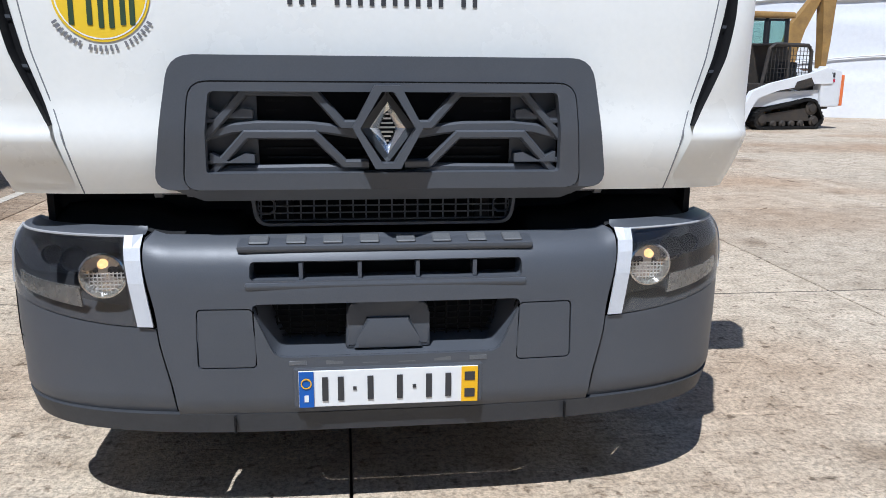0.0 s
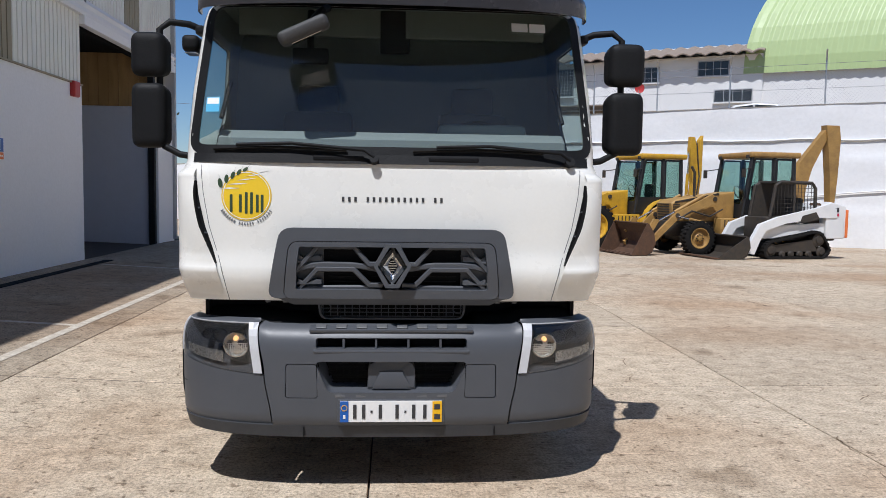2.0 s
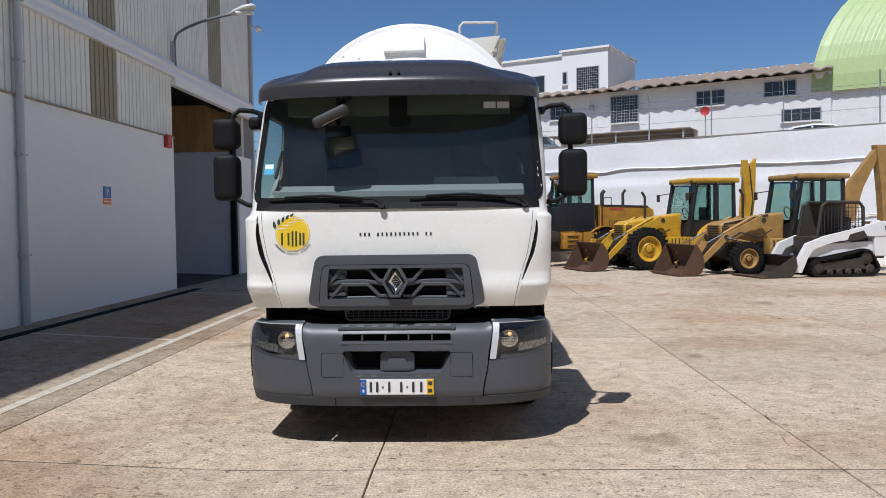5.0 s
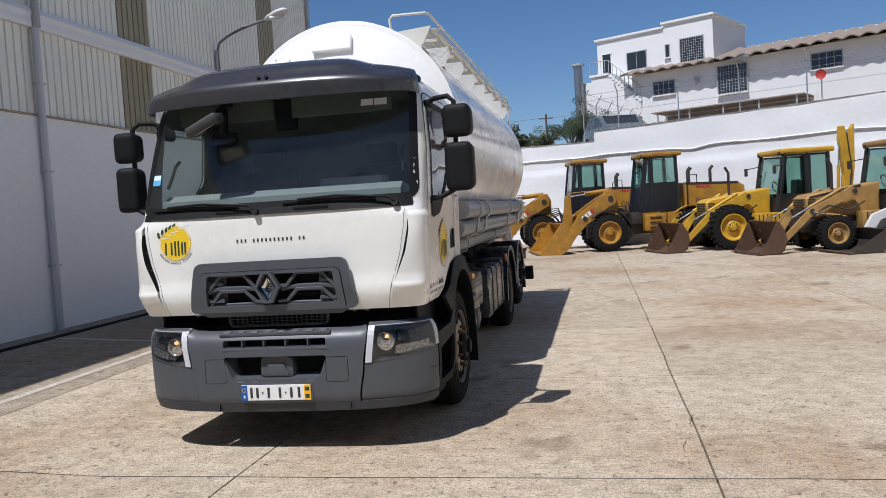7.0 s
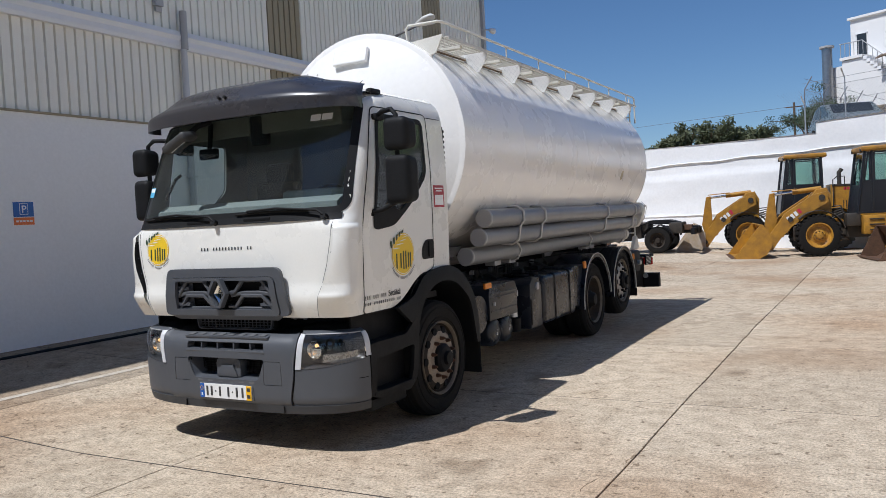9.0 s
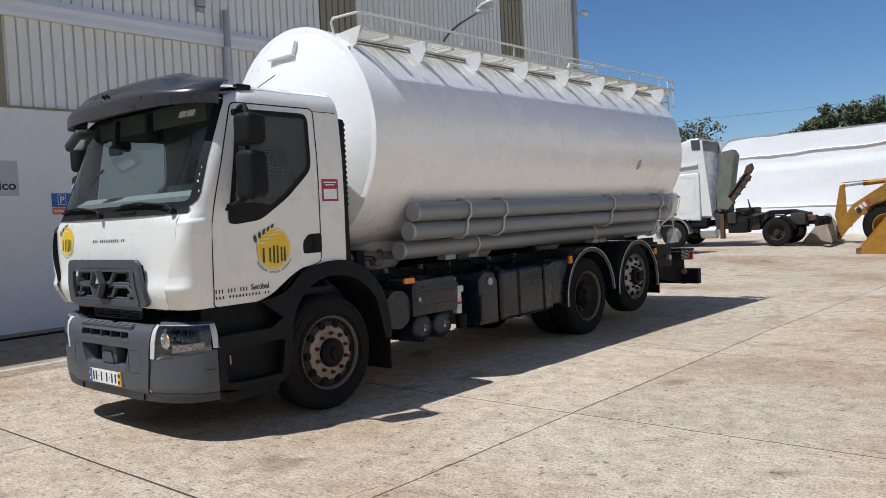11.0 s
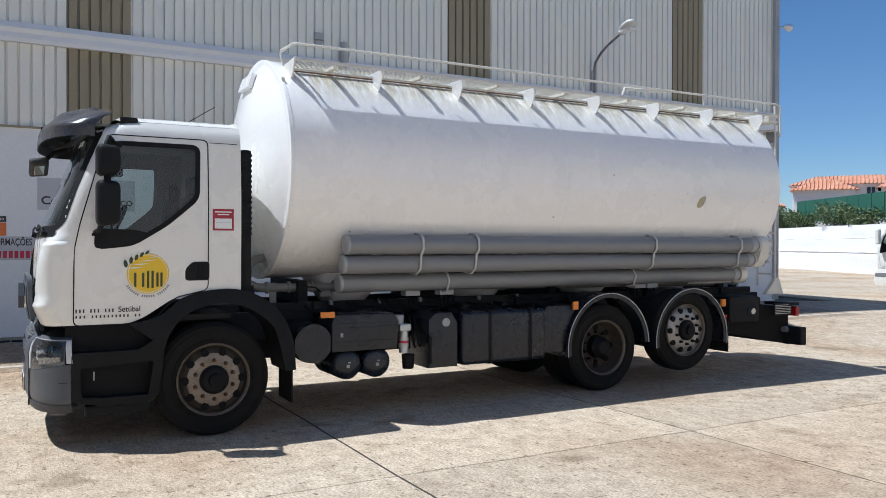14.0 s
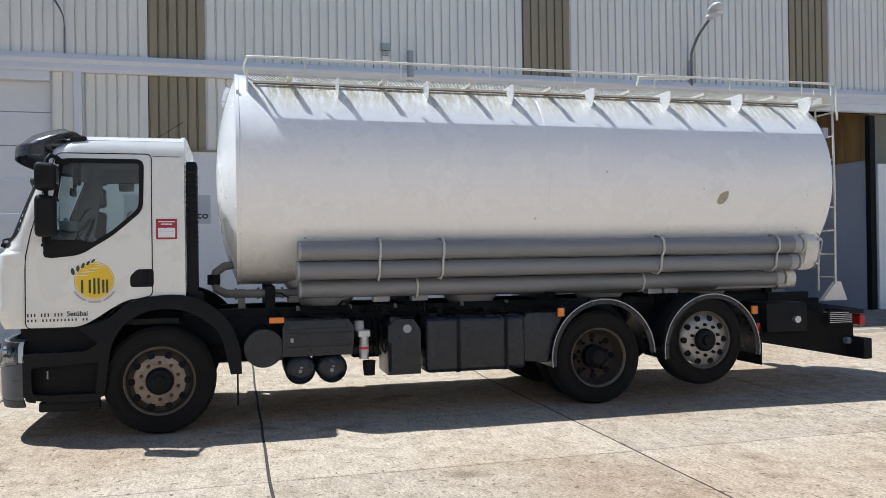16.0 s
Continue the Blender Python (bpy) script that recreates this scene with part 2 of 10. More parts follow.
def cut_sheet(outer, holes, fn, step, bm=None):
    """An outline with holes, cut cleanly and laid on a surface fn(a, b)."""
    bm = bm or bmesh.new()
    def dense(poly):
        out = []
        for i, a in enumerate(poly):
            b = poly[(i + 1) % len(poly)]
            k = max(1, int(math.hypot(b[0] - a[0], b[1] - a[1]) / step + 0.5))
            out += [(a[0] + (b[0] - a[0]) * j / k, a[1] + (b[1] - a[1]) * j / k) for j in range(k)]
        return out
    loops = [dense(q) for q in [outer] + list(holes)]
    pts, edges = [], []
    for lp in loops:
        n0 = len(pts)
        pts += lp
        edges += [(n0 + i, n0 + (i + 1) % len(lp)) for i in range(len(lp))]
    rim = np.array(pts)
    lo, hi = rim.min(0), rim.max(0)
    good = lambda q: inside(q, loops[0]) and not any(inside(q, h) for h in loops[1:])
    na, nb = int((hi[0] - lo[0]) / step) + 1, int((hi[1] - lo[1]) / step) + 1
    for i in range(na + 1):
        for j in range(nb + 1):
            q = (lo[0] + (hi[0] - lo[0]) * i / na, lo[1] + (hi[1] - lo[1]) * j / nb)
            if ((rim - q) ** 2).sum(1).min() > (0.5 * step) ** 2 and good(q):
                pts.append(q)
    cut = geometry.delaunay_2d_cdt([Vector(q) for q in pts], edges, [], 0, 1e-6)
    vs = [bm.verts.new(fn(v[0], v[1])) for v in cut[0]]
    for f in cut[2]:
        c = ((cut[0][f[0]] + cut[0][f[1]] + cut[0][f[2]]) / 3)
        if good((c[0], c[1])):
            bm.faces.new([vs[k] for k in f])
    bmesh.ops.delete(bm, geom=[v for v in bm.verts if not v.link_faces], context='VERTS')
    return bm


def curve_pts(pts, n=4):
    """A smooth line through points of any size."""
    P = [Vector(p) for p in pts]
    out = []
    for i in range(len(P) - 1):
        a, b, c, d = P[max(0, i - 1)], P[i], P[i + 1], P[min(len(P) - 1, i + 2)]
        for k in range(n):
            t = k / n
            out.append(0.5 * (2 * b + (c - a) * t + (2 * a - 5 * b + 4 * c - d) * t * t + (3 * b - 3 * c + d - a) * t ** 3))
    return out + [P[-1]]


def lettering(name, text, size, m, material, parent=None, squeeze=1.0, bold=0.0, width=None):
    """Flat raised letters; m places their lower left corner, x along the line and y up; width: the line's length."""
    cu = bpy.data.curves.new(name, 'FONT')
    cu.body = text
    cu.size = size
    cu.extrude = 0.0008
    cu.offset = bold
    tmp = bpy.data.objects.new(name, cu)
    me = bpy.data.meshes.new_from_object(tmp)
    bpy.data.objects.remove(tmp)
    if width:
        squeeze = width / max(v.co.x for v in me.vertices)
    me.transform(Matrix.Diagonal((squeeze, 1, 1, 1)))
    me.materials.clear()
    me.materials.append(material)
    ob = new(name, me)
    if parent is not None:
        ob.parent = parent
    ob.matrix_local = m
    return ob

# ---- materials ----
M = {}
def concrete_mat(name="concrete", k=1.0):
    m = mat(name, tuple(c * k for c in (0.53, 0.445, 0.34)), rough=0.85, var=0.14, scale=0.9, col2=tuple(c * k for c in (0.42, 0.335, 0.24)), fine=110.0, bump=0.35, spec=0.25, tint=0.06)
    n, l = m.node_tree.nodes, m.node_tree.links
    b = n["Principled BSDF"]
    tc = n.new("ShaderNodeTexCoord")
    # pale worn grains and dark pitted specks
    vo = n.new("ShaderNodeTexNoise")
    vo.inputs["Scale"].default_value = 46.0
    vo.inputs["Detail"].default_value = 8.0
    vo.inputs["Roughness"].default_value = 0.75
    mp = n.new("ShaderNodeMapping")
    mp.inputs["Scale"].default_value = (1.15, 0.9, 1)
    l.new(tc.outputs["Object"], mp.inputs[0])
    l.new(mp.outputs[0], vo.inputs["Vector"])
    r = n.new("ShaderNodeValToRGB")
    r.color_ramp.elements[0].position = 0.40
    r.color_ramp.elements[0].color = (0.55, 0.55, 0.55, 1)
    r.color_ramp.elements[1].position = 0.56
    r.color_ramp.elements[1].color = (1.16, 1.15, 1.13, 1)
    l.new(vo.outputs["Fac"], r.inputs[0])
    # broad rusty stains
    st = n.new("ShaderNodeTexNoise")
    st.inputs["Scale"].default_value = 0.33
    st.inputs["Detail"].default_value = 5.0
    l.new(tc.outputs["Object"], st.inputs["Vector"])
    sr = n.new("ShaderNodeValToRGB")
    sr.color_ramp.elements[0].position = 0.45
    sr.color_ramp.elements[0].color = (1, 1, 1, 1)
    sr.color_ramp.elements[1].position = 0.66
    sr.color_ramp.elements[1].color = (0.76, 0.63, 0.53, 1)
    l.new(st.outputs["Fac"], sr.inputs[0])
    # dark tyre and oil spots
    ol = n.new("ShaderNodeTexNoise")
    ol.inputs["Scale"].default_value = 1.4
    ol.inputs["Detail"].default_value = 3.0
    l.new(tc.outputs["Object"], ol.inputs["Vector"])
    orr = n.new("ShaderNodeValToRGB")
    orr.color_ramp.elements[0].position = 0.27
    orr.color_ramp.elements[0].color = (0.56, 0.52, 0.48, 1)
    orr.color_ramp.elements[1].position = 0.38
    orr.color_ramp.elements[1].color = (1, 1, 1, 1)
    l.new(ol.outputs["Fac"], orr.inputs[0])
    # hand-sized mottling
    mo = n.new("ShaderNodeTexNoise")
    mo.inputs["Scale"].default_value = 5.5
    mo.inputs["Detail"].default_value = 7.0
    mo.inputs["Roughness"].default_value = 0.72
    l.new(tc.outputs["Object"], mo.inputs["Vector"])
    mor = n.new("ShaderNodeValToRGB")
    mor.color_ramp.elements[0].position = 0.36
    mor.color_ramp.elements[0].color = (0.78, 0.755, 0.72, 1)
    mor.color_ramp.elements[1].position = 0.60
    mor.color_ramp.elements[1].color = (1.16, 1.16, 1.15, 1)
    l.new(mo.outputs["Fac"], mor.inputs[0])
    # scattered dark pits, coin-sized
    pt = n.new("ShaderNodeTexNoise")
    pt.inputs["Scale"].default_value = 15.0
    pt.inputs["Detail"].default_value = 3.0
    pt.inputs["Roughness"].default_value = 0.6
    l.new(mp.outputs[0], pt.inputs["Vector"])
    ptr = n.new("ShaderNodeValToRGB")
    ptr.color_ramp.elements[0].position = 0.32
    ptr.color_ramp.elements[0].color = (0.40, 0.36, 0.33, 1)
    ptr.color_ramp.elements[1].position = 0.395
    ptr.color_ramp.elements[1].color = (1.03, 1.03, 1.03, 1)
    l.new(pt.outputs["Fac"], ptr.inputs[0])
    # drawn-out dark scratches and pale flecks left by the finishing tool
    mp2 = n.new("ShaderNodeMapping")
    mp2.inputs["Scale"].default_value = (0.36, 1.7, 1)
    l.new(tc.outputs["Object"], mp2.inputs[0])
    sc = n.new("ShaderNodeTexNoise")
    sc.inputs["Scale"].default_value = 21.0
    sc.inputs["Detail"].default_value = 4.0
    sc.inputs["Roughness"].default_value = 0.62
    sc.inputs["Distortion"].default_value = 0.4
    l.new(mp2.outputs[0], sc.inputs["Vector"])
    scr = n.new("ShaderNodeValToRGB")
    scr.color_ramp.elements[0].position = 0.30
    scr.color_ramp.elements[0].color = (0.40, 0.37, 0.34, 1)
    scr.color_ramp.elements[1].position = 0.70
    scr.color_ramp.elements[1].color = (1.30, 1.29, 1.27, 1)
    for pos, v in ((0.39, 0.97), (0.60, 1.0)):
        e = scr.color_ramp.elements.new(pos)
        e.color = (v, v, v, 1)
    l.new(sc.outputs["Fac"], scr.inputs[0])
    bp2 = n.new("ShaderNodeBump")
    bp2.inputs["Strength"].default_value = 0.45
    bp2.inputs["Distance"].default_value = 0.012
    l.new(sc.outputs["Fac"], bp2.inputs["Height"])
    l.new(b.inputs["Normal"].links[0].from_socket, bp2.inputs["Normal"])
    l.new(bp2.outputs[0], b.inputs["Normal"])
    # broken hairline cracks
    wp = n.new("ShaderNodeTexNoise")
    wp.inputs["Scale"].default_value = 1.3
    wp.inputs["Detail"].default_value = 4.0
    l.new(tc.outputs["Object"], wp.inputs["Vector"])
    add = n.new("ShaderNodeVectorMath")
    add.operation = 'MULTIPLY_ADD'
    add.inputs[1].default_value = (0.5, 0.5, 0.0)
    l.new(wp.outputs["Color"], add.inputs[0])
    l.new(tc.outputs["Object"], add.inputs[2])
    ck = n.new("ShaderNodeTexVoronoi")
    ck.feature = 'DISTANCE_TO_EDGE'
    ck.inputs["Scale"].default_value = 0.34
    l.new(add.outputs[0], ck.inputs["Vector"])
    gate = n.new("ShaderNodeMapRange")
    gate.inputs["From Min"].default_value = 0.575
    gate.inputs["From Max"].default_value = 0.66
    gate.inputs["To Max"].default_value = 0.0032
    l.new(wp.outputs["Fac"], gate.inputs["Value"])
    near = n.new("ShaderNodeMath")
    near.operation = 'LESS_THAN'
    l.new(ck.outputs["Distance"], near.inputs[0])
    l.new(gate.outputs[0], near.inputs[1])
    ckr = n.new("ShaderNodeValToRGB")
    ckr.color_ramp.elements[0].color = (1, 1, 1, 1)
    ckr.color_ramp.elements[1].color = (0.36, 0.31, 0.27, 1)
    l.new(near.outputs[0], ckr.inputs[0])
    src = b.inputs["Base Color"].links[0].from_socket
    for s in (ckr.outputs[0], r.outputs[0], sr.outputs[0], orr.outputs[0], mor.outputs[0], ptr.outputs[0], scr.outputs[0]):
        mx = n.new("ShaderNodeMix")
        mx.data_type = 'RGBA'
        mx.blend_type = 'MULTIPLY'
        mx.inputs["Factor"].default_value = 0.85
        l.new(src, mx.inputs["A"])
        l.new(s, mx.inputs["B"])
        src = mx.outputs["Result"]
    l.new(src, b.inputs["Base Color"])
    return m


M["concrete"] = concrete_mat()
# Slabs by the warehouse: its shadow and some stains darken this colour.
M["darkened_concrete"] = concrete_mat("stained_and_shaded_concrete", 0.72)
M["joint"] = mat("joint_filler", (0.07, 0.055, 0.045), rough=0.95, var=0.25)
M["earth"] = mat("dry_earth", (0.30, 0.23, 0.15), rough=0.95, var=0.3, scale=0.2, bump=0.3)
M["line"] = mat("road_paint", (0.62, 0.57, 0.48), rough=0.7, var=0.5, scale=9.0, col2=(0.40, 0.33, 0.25))
M["wash"] = mat("whitewashed_render", (0.86, 0.86, 0.86), rough=0.85, var=0.06, scale=1.2, col2=(0.79, 0.78, 0.755), fine=25, bump=0.15, spec=0.2)
M["rough_wash"] = mat("lumpy_whitewash", (0.82, 0.82, 0.815), rough=0.9, var=0.07, scale=2.5, col2=(0.75, 0.73, 0.69), fine=9, bump=0.18, spec=0.2)
M["clad"] = mat("pale_steel_cladding", (0.86, 0.84, 0.76), rough=0.5, var=0.10, scale=1.2, col2=(0.70, 0.65, 0.54), streak=0.9, bump=0.02)
M["clad_tan"] = mat("tan_translucent_sheet", (0.33, 0.28, 0.18), rough=0.55, var=0.14, scale=1.5, col2=(0.22, 0.18, 0.11), streak=0.9, bump=0.03)
M["trim"] = mat("white_steel_trim", (0.80, 0.80, 0.80), rough=0.45, var=0.05)
M["grey_door"] = mat("blue_grey_steel_door", (0.50, 0.53, 0.60), rough=0.6, var=0.06)
M["wood"] = mat("brown_boards", (0.42, 0.26, 0.10), rough=0.8, var=0.25, scale=4, col2=(0.12, 0.07, 0.03), streak=0.9)
# Near-black: holds the shade of recesses in its colour; also colours the drain grating.
M["dark"] = mat("shade_and_grating_black", (0.012, 0.012, 0.013), rough=0.9, spec=0.1)
M["galv"] = mat("galvanised_steel", (0.55, 0.56, 0.57), rough=0.42, metal=0.8, var=0.12, scale=12)
M["grey_paint"] = mat("grey_painted_steel", (0.42, 0.42, 0.42), rough=0.5)
M["black_plastic"] = mat("black_plastic", (0.011, 0.0115, 0.0125), rough=0.6, var=0.12, bump=0.08, spec=0.18)
M["lamp_grey"] = mat("weathered_steel_tube", (0.20, 0.20, 0.21), rough=0.5, var=0.15)
M["cap_pale"] = mat("pale_grey_lamp_shell", (0.60, 0.60, 0.58), rough=0.4, var=0.08)
M["red"] = mat("red_plastic", (0.5, 0.03, 0.025), rough=0.4)
M["blue"] = mat("blue_sign_paint", (0.03, 0.14, 0.45), rough=0.4)
M["orange"] = mat("orange_sign_paint", (0.80, 0.20, 0.05), rough=0.4)
M["signwhite"] = mat("white_sign_paint", (0.82, 0.82, 0.82), rough=0.4, var=0.03)
M["letter"] = mat("black_lettering", (0.04, 0.04, 0.042), rough=0.5, var=0.03)
M["letter_red"] = mat("red_lettering", (0.55, 0.03, 0.07), rough=0.5, var=0.03)
M["signgrey"] = mat("pale_grey_panel", (0.55, 0.56, 0.58), rough=0.5, var=0.03)

# ---- yard ----
WX = -5.9            # face of the warehouse


def ground_far(u, v):
    """A sheet whose rows spread out towards the horizon."""
    s = lambda a: math.copysign(abs(a) ** 3 * 1800 + abs(a) * 40, a)
    x, y = s(u) + 2, s(v) + 10
    return (x, y, ground_z(x, y) - 0.03)


ground = part("ground", b_grid(ground_far, list(np.linspace(-1, 1, 121)), list(np.linspace(-1, 1, 121))), M["joint"])
tagged(ground, "bare dark earth and joint filler under the concrete yard", "ground", kind="structure")
# Unseen ground round the yard, kept pale so that it bounces light
far_ground = part("ground_outside", b_grid(lambda u, v: (ground_far(u, v)[0], ground_far(u, v)[1], ground_far(u, v)[2] + 0.012),
    list(np.linspace(-1, 1, 121)), list(np.linspace(-1, 1, 121)), keep=lambda u, v: ground_far(u, v)[0] > 21.5 or ground_far(u, v)[0] < -21 or ground_far(u, v)[1] < -16.8 or ground_far(u, v)[1] > 34.5), M["concrete"])
tagged(far_ground, "worn pale concrete and dust stretching away around the yard", "ground", kind="structure")

pavement = thing("pavement", label="worn beige concrete yard in large cast slabs", category="pavement", kind="structure")
SLAB_X = [-5.9, -3.1, -0.25, 2.76, 5.75, 8.7, 11.65, 14.6, 17.6, 20.6]
SLAB_Y = [-16.0, -13.0, -9.9, -6.9, -3.9, -1.0, 1.85, 4.63, 7.5, 10.4, 13.3, 16.2, 19.1, 22.0, 24.9, 27.8, 30.7, 33.6]
XS = [-20.0, -17.2, -14.4, -11.6, -8.8] + SLAB_X
def slab(x0, x1, y0, y1):
    """A slab with its joints wandering a little, its edges worn round."""
    g, gy, n = 0.0040, 0.0095, 6
    def wob(a, b, k):
        return 0.012 * noise.noise(Vector((a * 1.7, b * 1.7, k)))
    def at(u, v, inset, dz):
        x = x0 + g + inset + (x1 - x0 - 2 * g - 2 * inset) * u
        y = y0 + gy + inset + (y1 - y0 - 2 * gy - 2 * inset) * v
        x += wob(x0 if u < 0.5 else x1, y, 1.0) * (abs(u - 0.5) * 2) ** 6
        y += wob(x, y0 if v < 0.5 else y1, 2.0) * (abs(v - 0.5) * 2) ** 6
        return (x, y, ground_z(x, y) + dz)
    bm = bmesh.new()
    q = [i / n for i in range(n + 1)]
    top = [[bm.verts.new(at(u, v, 0.005, 0.0)) for v in q] for u in q]
    for i in range(n):
        for j in range(n):
            bm.faces.new((top[i][j], top[i + 1][j], top[i + 1][j + 1], top[i][j + 1]))
    rim = [(u, 0.0) for u in q[:-1]] + [(1.0, v) for v in q[:-1]] + [(u, 1.0) for u in q[:0:-1]] + [(0.0, v) for v in q[:0:-1]]
    A = [top[round(u * n)][round(v * n)] for u, v in rim]
    for inset, dz in ((0.002, -0.003), (0.0, -0.028)):
        B = [bm.verts.new(at(u, v, inset, dz)) for u, v in rim]
        for i in range(len(rim)):
            bm.faces.new((A[i], B[i], B[(i + 1) % len(rim)], A[(i + 1) % len(rim)]))
        A = B
    return bm


def inside_yard(x, y):
    return x > WX - 0.2 or y > 19.4


# ---- warehouse ----
WEND, WTOP = 19.5, 8.9
def rib_profile(y0, y1, pitch=0.165):
    """Flat pans with a narrow raised rib at each joint: (y, depth) pairs."""
    out = []
    n = max(1, round((y1 - y0) / pitch))
    p = (y1 - y0) / n
    for i in range(n):
        a = y0 + i * p
        out += [(a, 0.0), (a + 0.008, -0.045), (a + 0.030, -0.045), (a + 0.038, 0.0)]
    out.append((y1, 0.0))
    return out


def cladding(name, y0, y1, z0, z1, material, parent, label=""):
    bm = bmesh.new()
    pr = rib_profile(y0, y1)
    A = [bm.verts.new((WX - 0.02 + d, y, z0)) for y, d in pr]
    B = [bm.verts.new((WX - 0.02 + d, y, z1)) for y, d in pr]
    for i in range(len(pr) - 1):
        bm.faces.new((A[i], A[i + 1], B[i + 1], B[i]))
    return part(name, bm, material, parent, label)


wall_west = thing("wall_west", label="warehouse side with whitewashed base and pale ribbed steel cladding", category="wall", kind="structure")
W0 = -14.0
OPEN0, OPEN1, OPENZ = 13.45, 18.15, 4.55
DOOR0, DOOR1, DOORZ = -2.6, 1.47, 4.55
base = bmesh.new()
for y0, y1 in ((W0, DOOR0), (DOOR1, OPEN0), (OPEN1, WEND)):
    b_box((WX - 0.15, (y0 + y1) / 2, 1.70), (0.30, y1 - y0, 3.46), 0.0, base)
part("masonry_base", base, M["wash"], wall_west)
STRIPES = [(-10.6, -9.65), (-3.9, -2.95), (3.0, 3.95), (9.85, 10.85), (15.9, 16.9)]
cuts = [W0] + [v for s in STRIPES for v in s] + [WEND]
for i in range(len(cuts) - 1):
    y0, y1 = cuts[i], cuts[i + 1]
    tan = i % 2 == 1
    cladding("upper_cladding", y0, y1, 5.0, WTOP, M["clad_tan" if tan else "clad"], wall_west, "tan translucent sheeting" if tan else "")
    for a, b in ((W0, DOOR0), (DOOR1, OPEN0)):
        lo, hi = max(y0, a), min(y1, b)
        if hi - lo > 0.1:
            cladding("lower_cladding", lo, hi, 3.43, 4.74, M["clad_tan" if tan else "clad"], wall_west, "tan translucent sheeting" if tan else "")
# Near-black sheets in place of the shade behind the cladding
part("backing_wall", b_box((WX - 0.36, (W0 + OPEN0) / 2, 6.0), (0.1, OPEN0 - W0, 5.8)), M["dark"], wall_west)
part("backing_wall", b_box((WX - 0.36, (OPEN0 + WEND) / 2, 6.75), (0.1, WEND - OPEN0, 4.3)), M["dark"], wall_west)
# horizontal white flashing band and its drip edge
part("flashing_band", b_prism([(-0.03, 4.72), (0.06, 4.72), (0.075, 4.78), (0.06, 4.86), (0.09, 4.93), (0.05, 5.02), (-0.03, 5.02)], "y", W0, WEND, b_box((0, 0, -50), (0.01, 0.01, 0.01))), M["trim"], wall_west).location.x = WX
sill = b_box((WX + 0.005, (DOOR1 + OPEN0) / 2, 3.435), (0.07, OPEN0 - DOOR1 - 0.04, 0.03), 0.005)
part("base_drip_edge", sill, M["clad_tan"], wall_west, "rusty steel drip edge")
part("door_post", b_box((WX + 0.04, 1.9, 4.14), (0.1, 0.13, 1.16), 0.01), M["trim"], wall_west)
part("corner_trim", b_box((WX - 0.10, WEND - 0.02, 4.6), (0.34, 0.16, 8.7), 0.01), M["grey_paint"], wall_west)
part("fascia_beam", b_box((WX + 0.0, (OPEN0 + WEND) / 2, 4.63), (0.16, WEND - OPEN0, 0.17), 0.01), M["wash"], wall_west)
# end wall and roof
part("end_wall", b_prism([(WX - 0.2, -0.2), (-26, -0.2), (-26, 8.9), (-16, 11.2), (WX - 0.2, 8.9)], "y", WEND - 0.3, WEND - 0.05), M["clad"], wall_west)
roof = part("warehouse_roof", b_prism([(WX + 0.12, 8.88), (-16, 11.25), (-26, 8.95), (-26, 9.1), (-16, 11.4), (WX + 0.12, 9.04)], "y", W0, WEND + 0.1), M["clad"])
tagged(roof, "pale ribbed steel warehouse roof", "roof", kind="structure")
wall_south = part("wall_south", b_box((-16, W0 - 0.1, 4.4), (20.2, 0.2, 9.2)), M["clad"])
tagged(wall_south, "plain end wall of the warehouse", "wall", kind="structure")

# recessed loading bay with a sliding door and boards above it
bay = thing("loading_bay", label="recessed warehouse bay with grey sliding door and brown boards above", category="doorway", kind="structure")
part("side_wall", b_box((WX - 1.75, OPEN0 - 0.12, 2.2), (2.9, 0.2, 4.7)), M["wash"], bay)
part("side_wall", b_box((WX - 1.75, OPEN1 + 0.12, 2.2), (2.9, 0.2, 4.7)), M["wash"], bay)
part("end_panel", b_box((WX - 1.60, OPEN1 - 0.05, 1.78), (2.75, 0.07, 3.5), 0.006), M["grey_door"], bay, "plain blue-grey panel closing the bay's end")
for i in range(12):
    part("board", b_box((WX - 0.32 - 0.235 * i, OPEN1 - 0.04 - 0.010 * (i % 2), 4.17), (0.228, 0.03, 1.26)), M["wood"], bay)
part("back_wall", b_box((WX - 3.15, 15.8, 2.3), (0.1, 5.0, 4.9)), M["grey_door"], bay)
# Ceiling coloured near-black in place of the bay's own shade
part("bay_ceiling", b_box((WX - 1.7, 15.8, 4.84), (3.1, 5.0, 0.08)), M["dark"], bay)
part("jamb", b_box((WX - 0.12, OPEN1 - 0.09, 2.2), (0.14, 0.14, 4.6)), M["black_plastic"], bay, "dark steel jamb")
# sectional door further along
sdoor = thing("door_1", label="closed white sectional warehouse door", category="door", kind="structure")
for i in range(8):
    part("door_panel", b_box((WX - 0.16, (DOOR0 + DOOR1) / 2, 0.38 + i * 0.565), (0.06, DOOR1 - DOOR0, 0.557), 0.012), M["trim"], sdoor)
part("door_header", b_box((WX - 0.02, (DOOR0 + DOOR1) / 2, 4.64), (0.14, DOOR1 - DOOR0, 0.16), 0.01), M["trim"], sdoor)

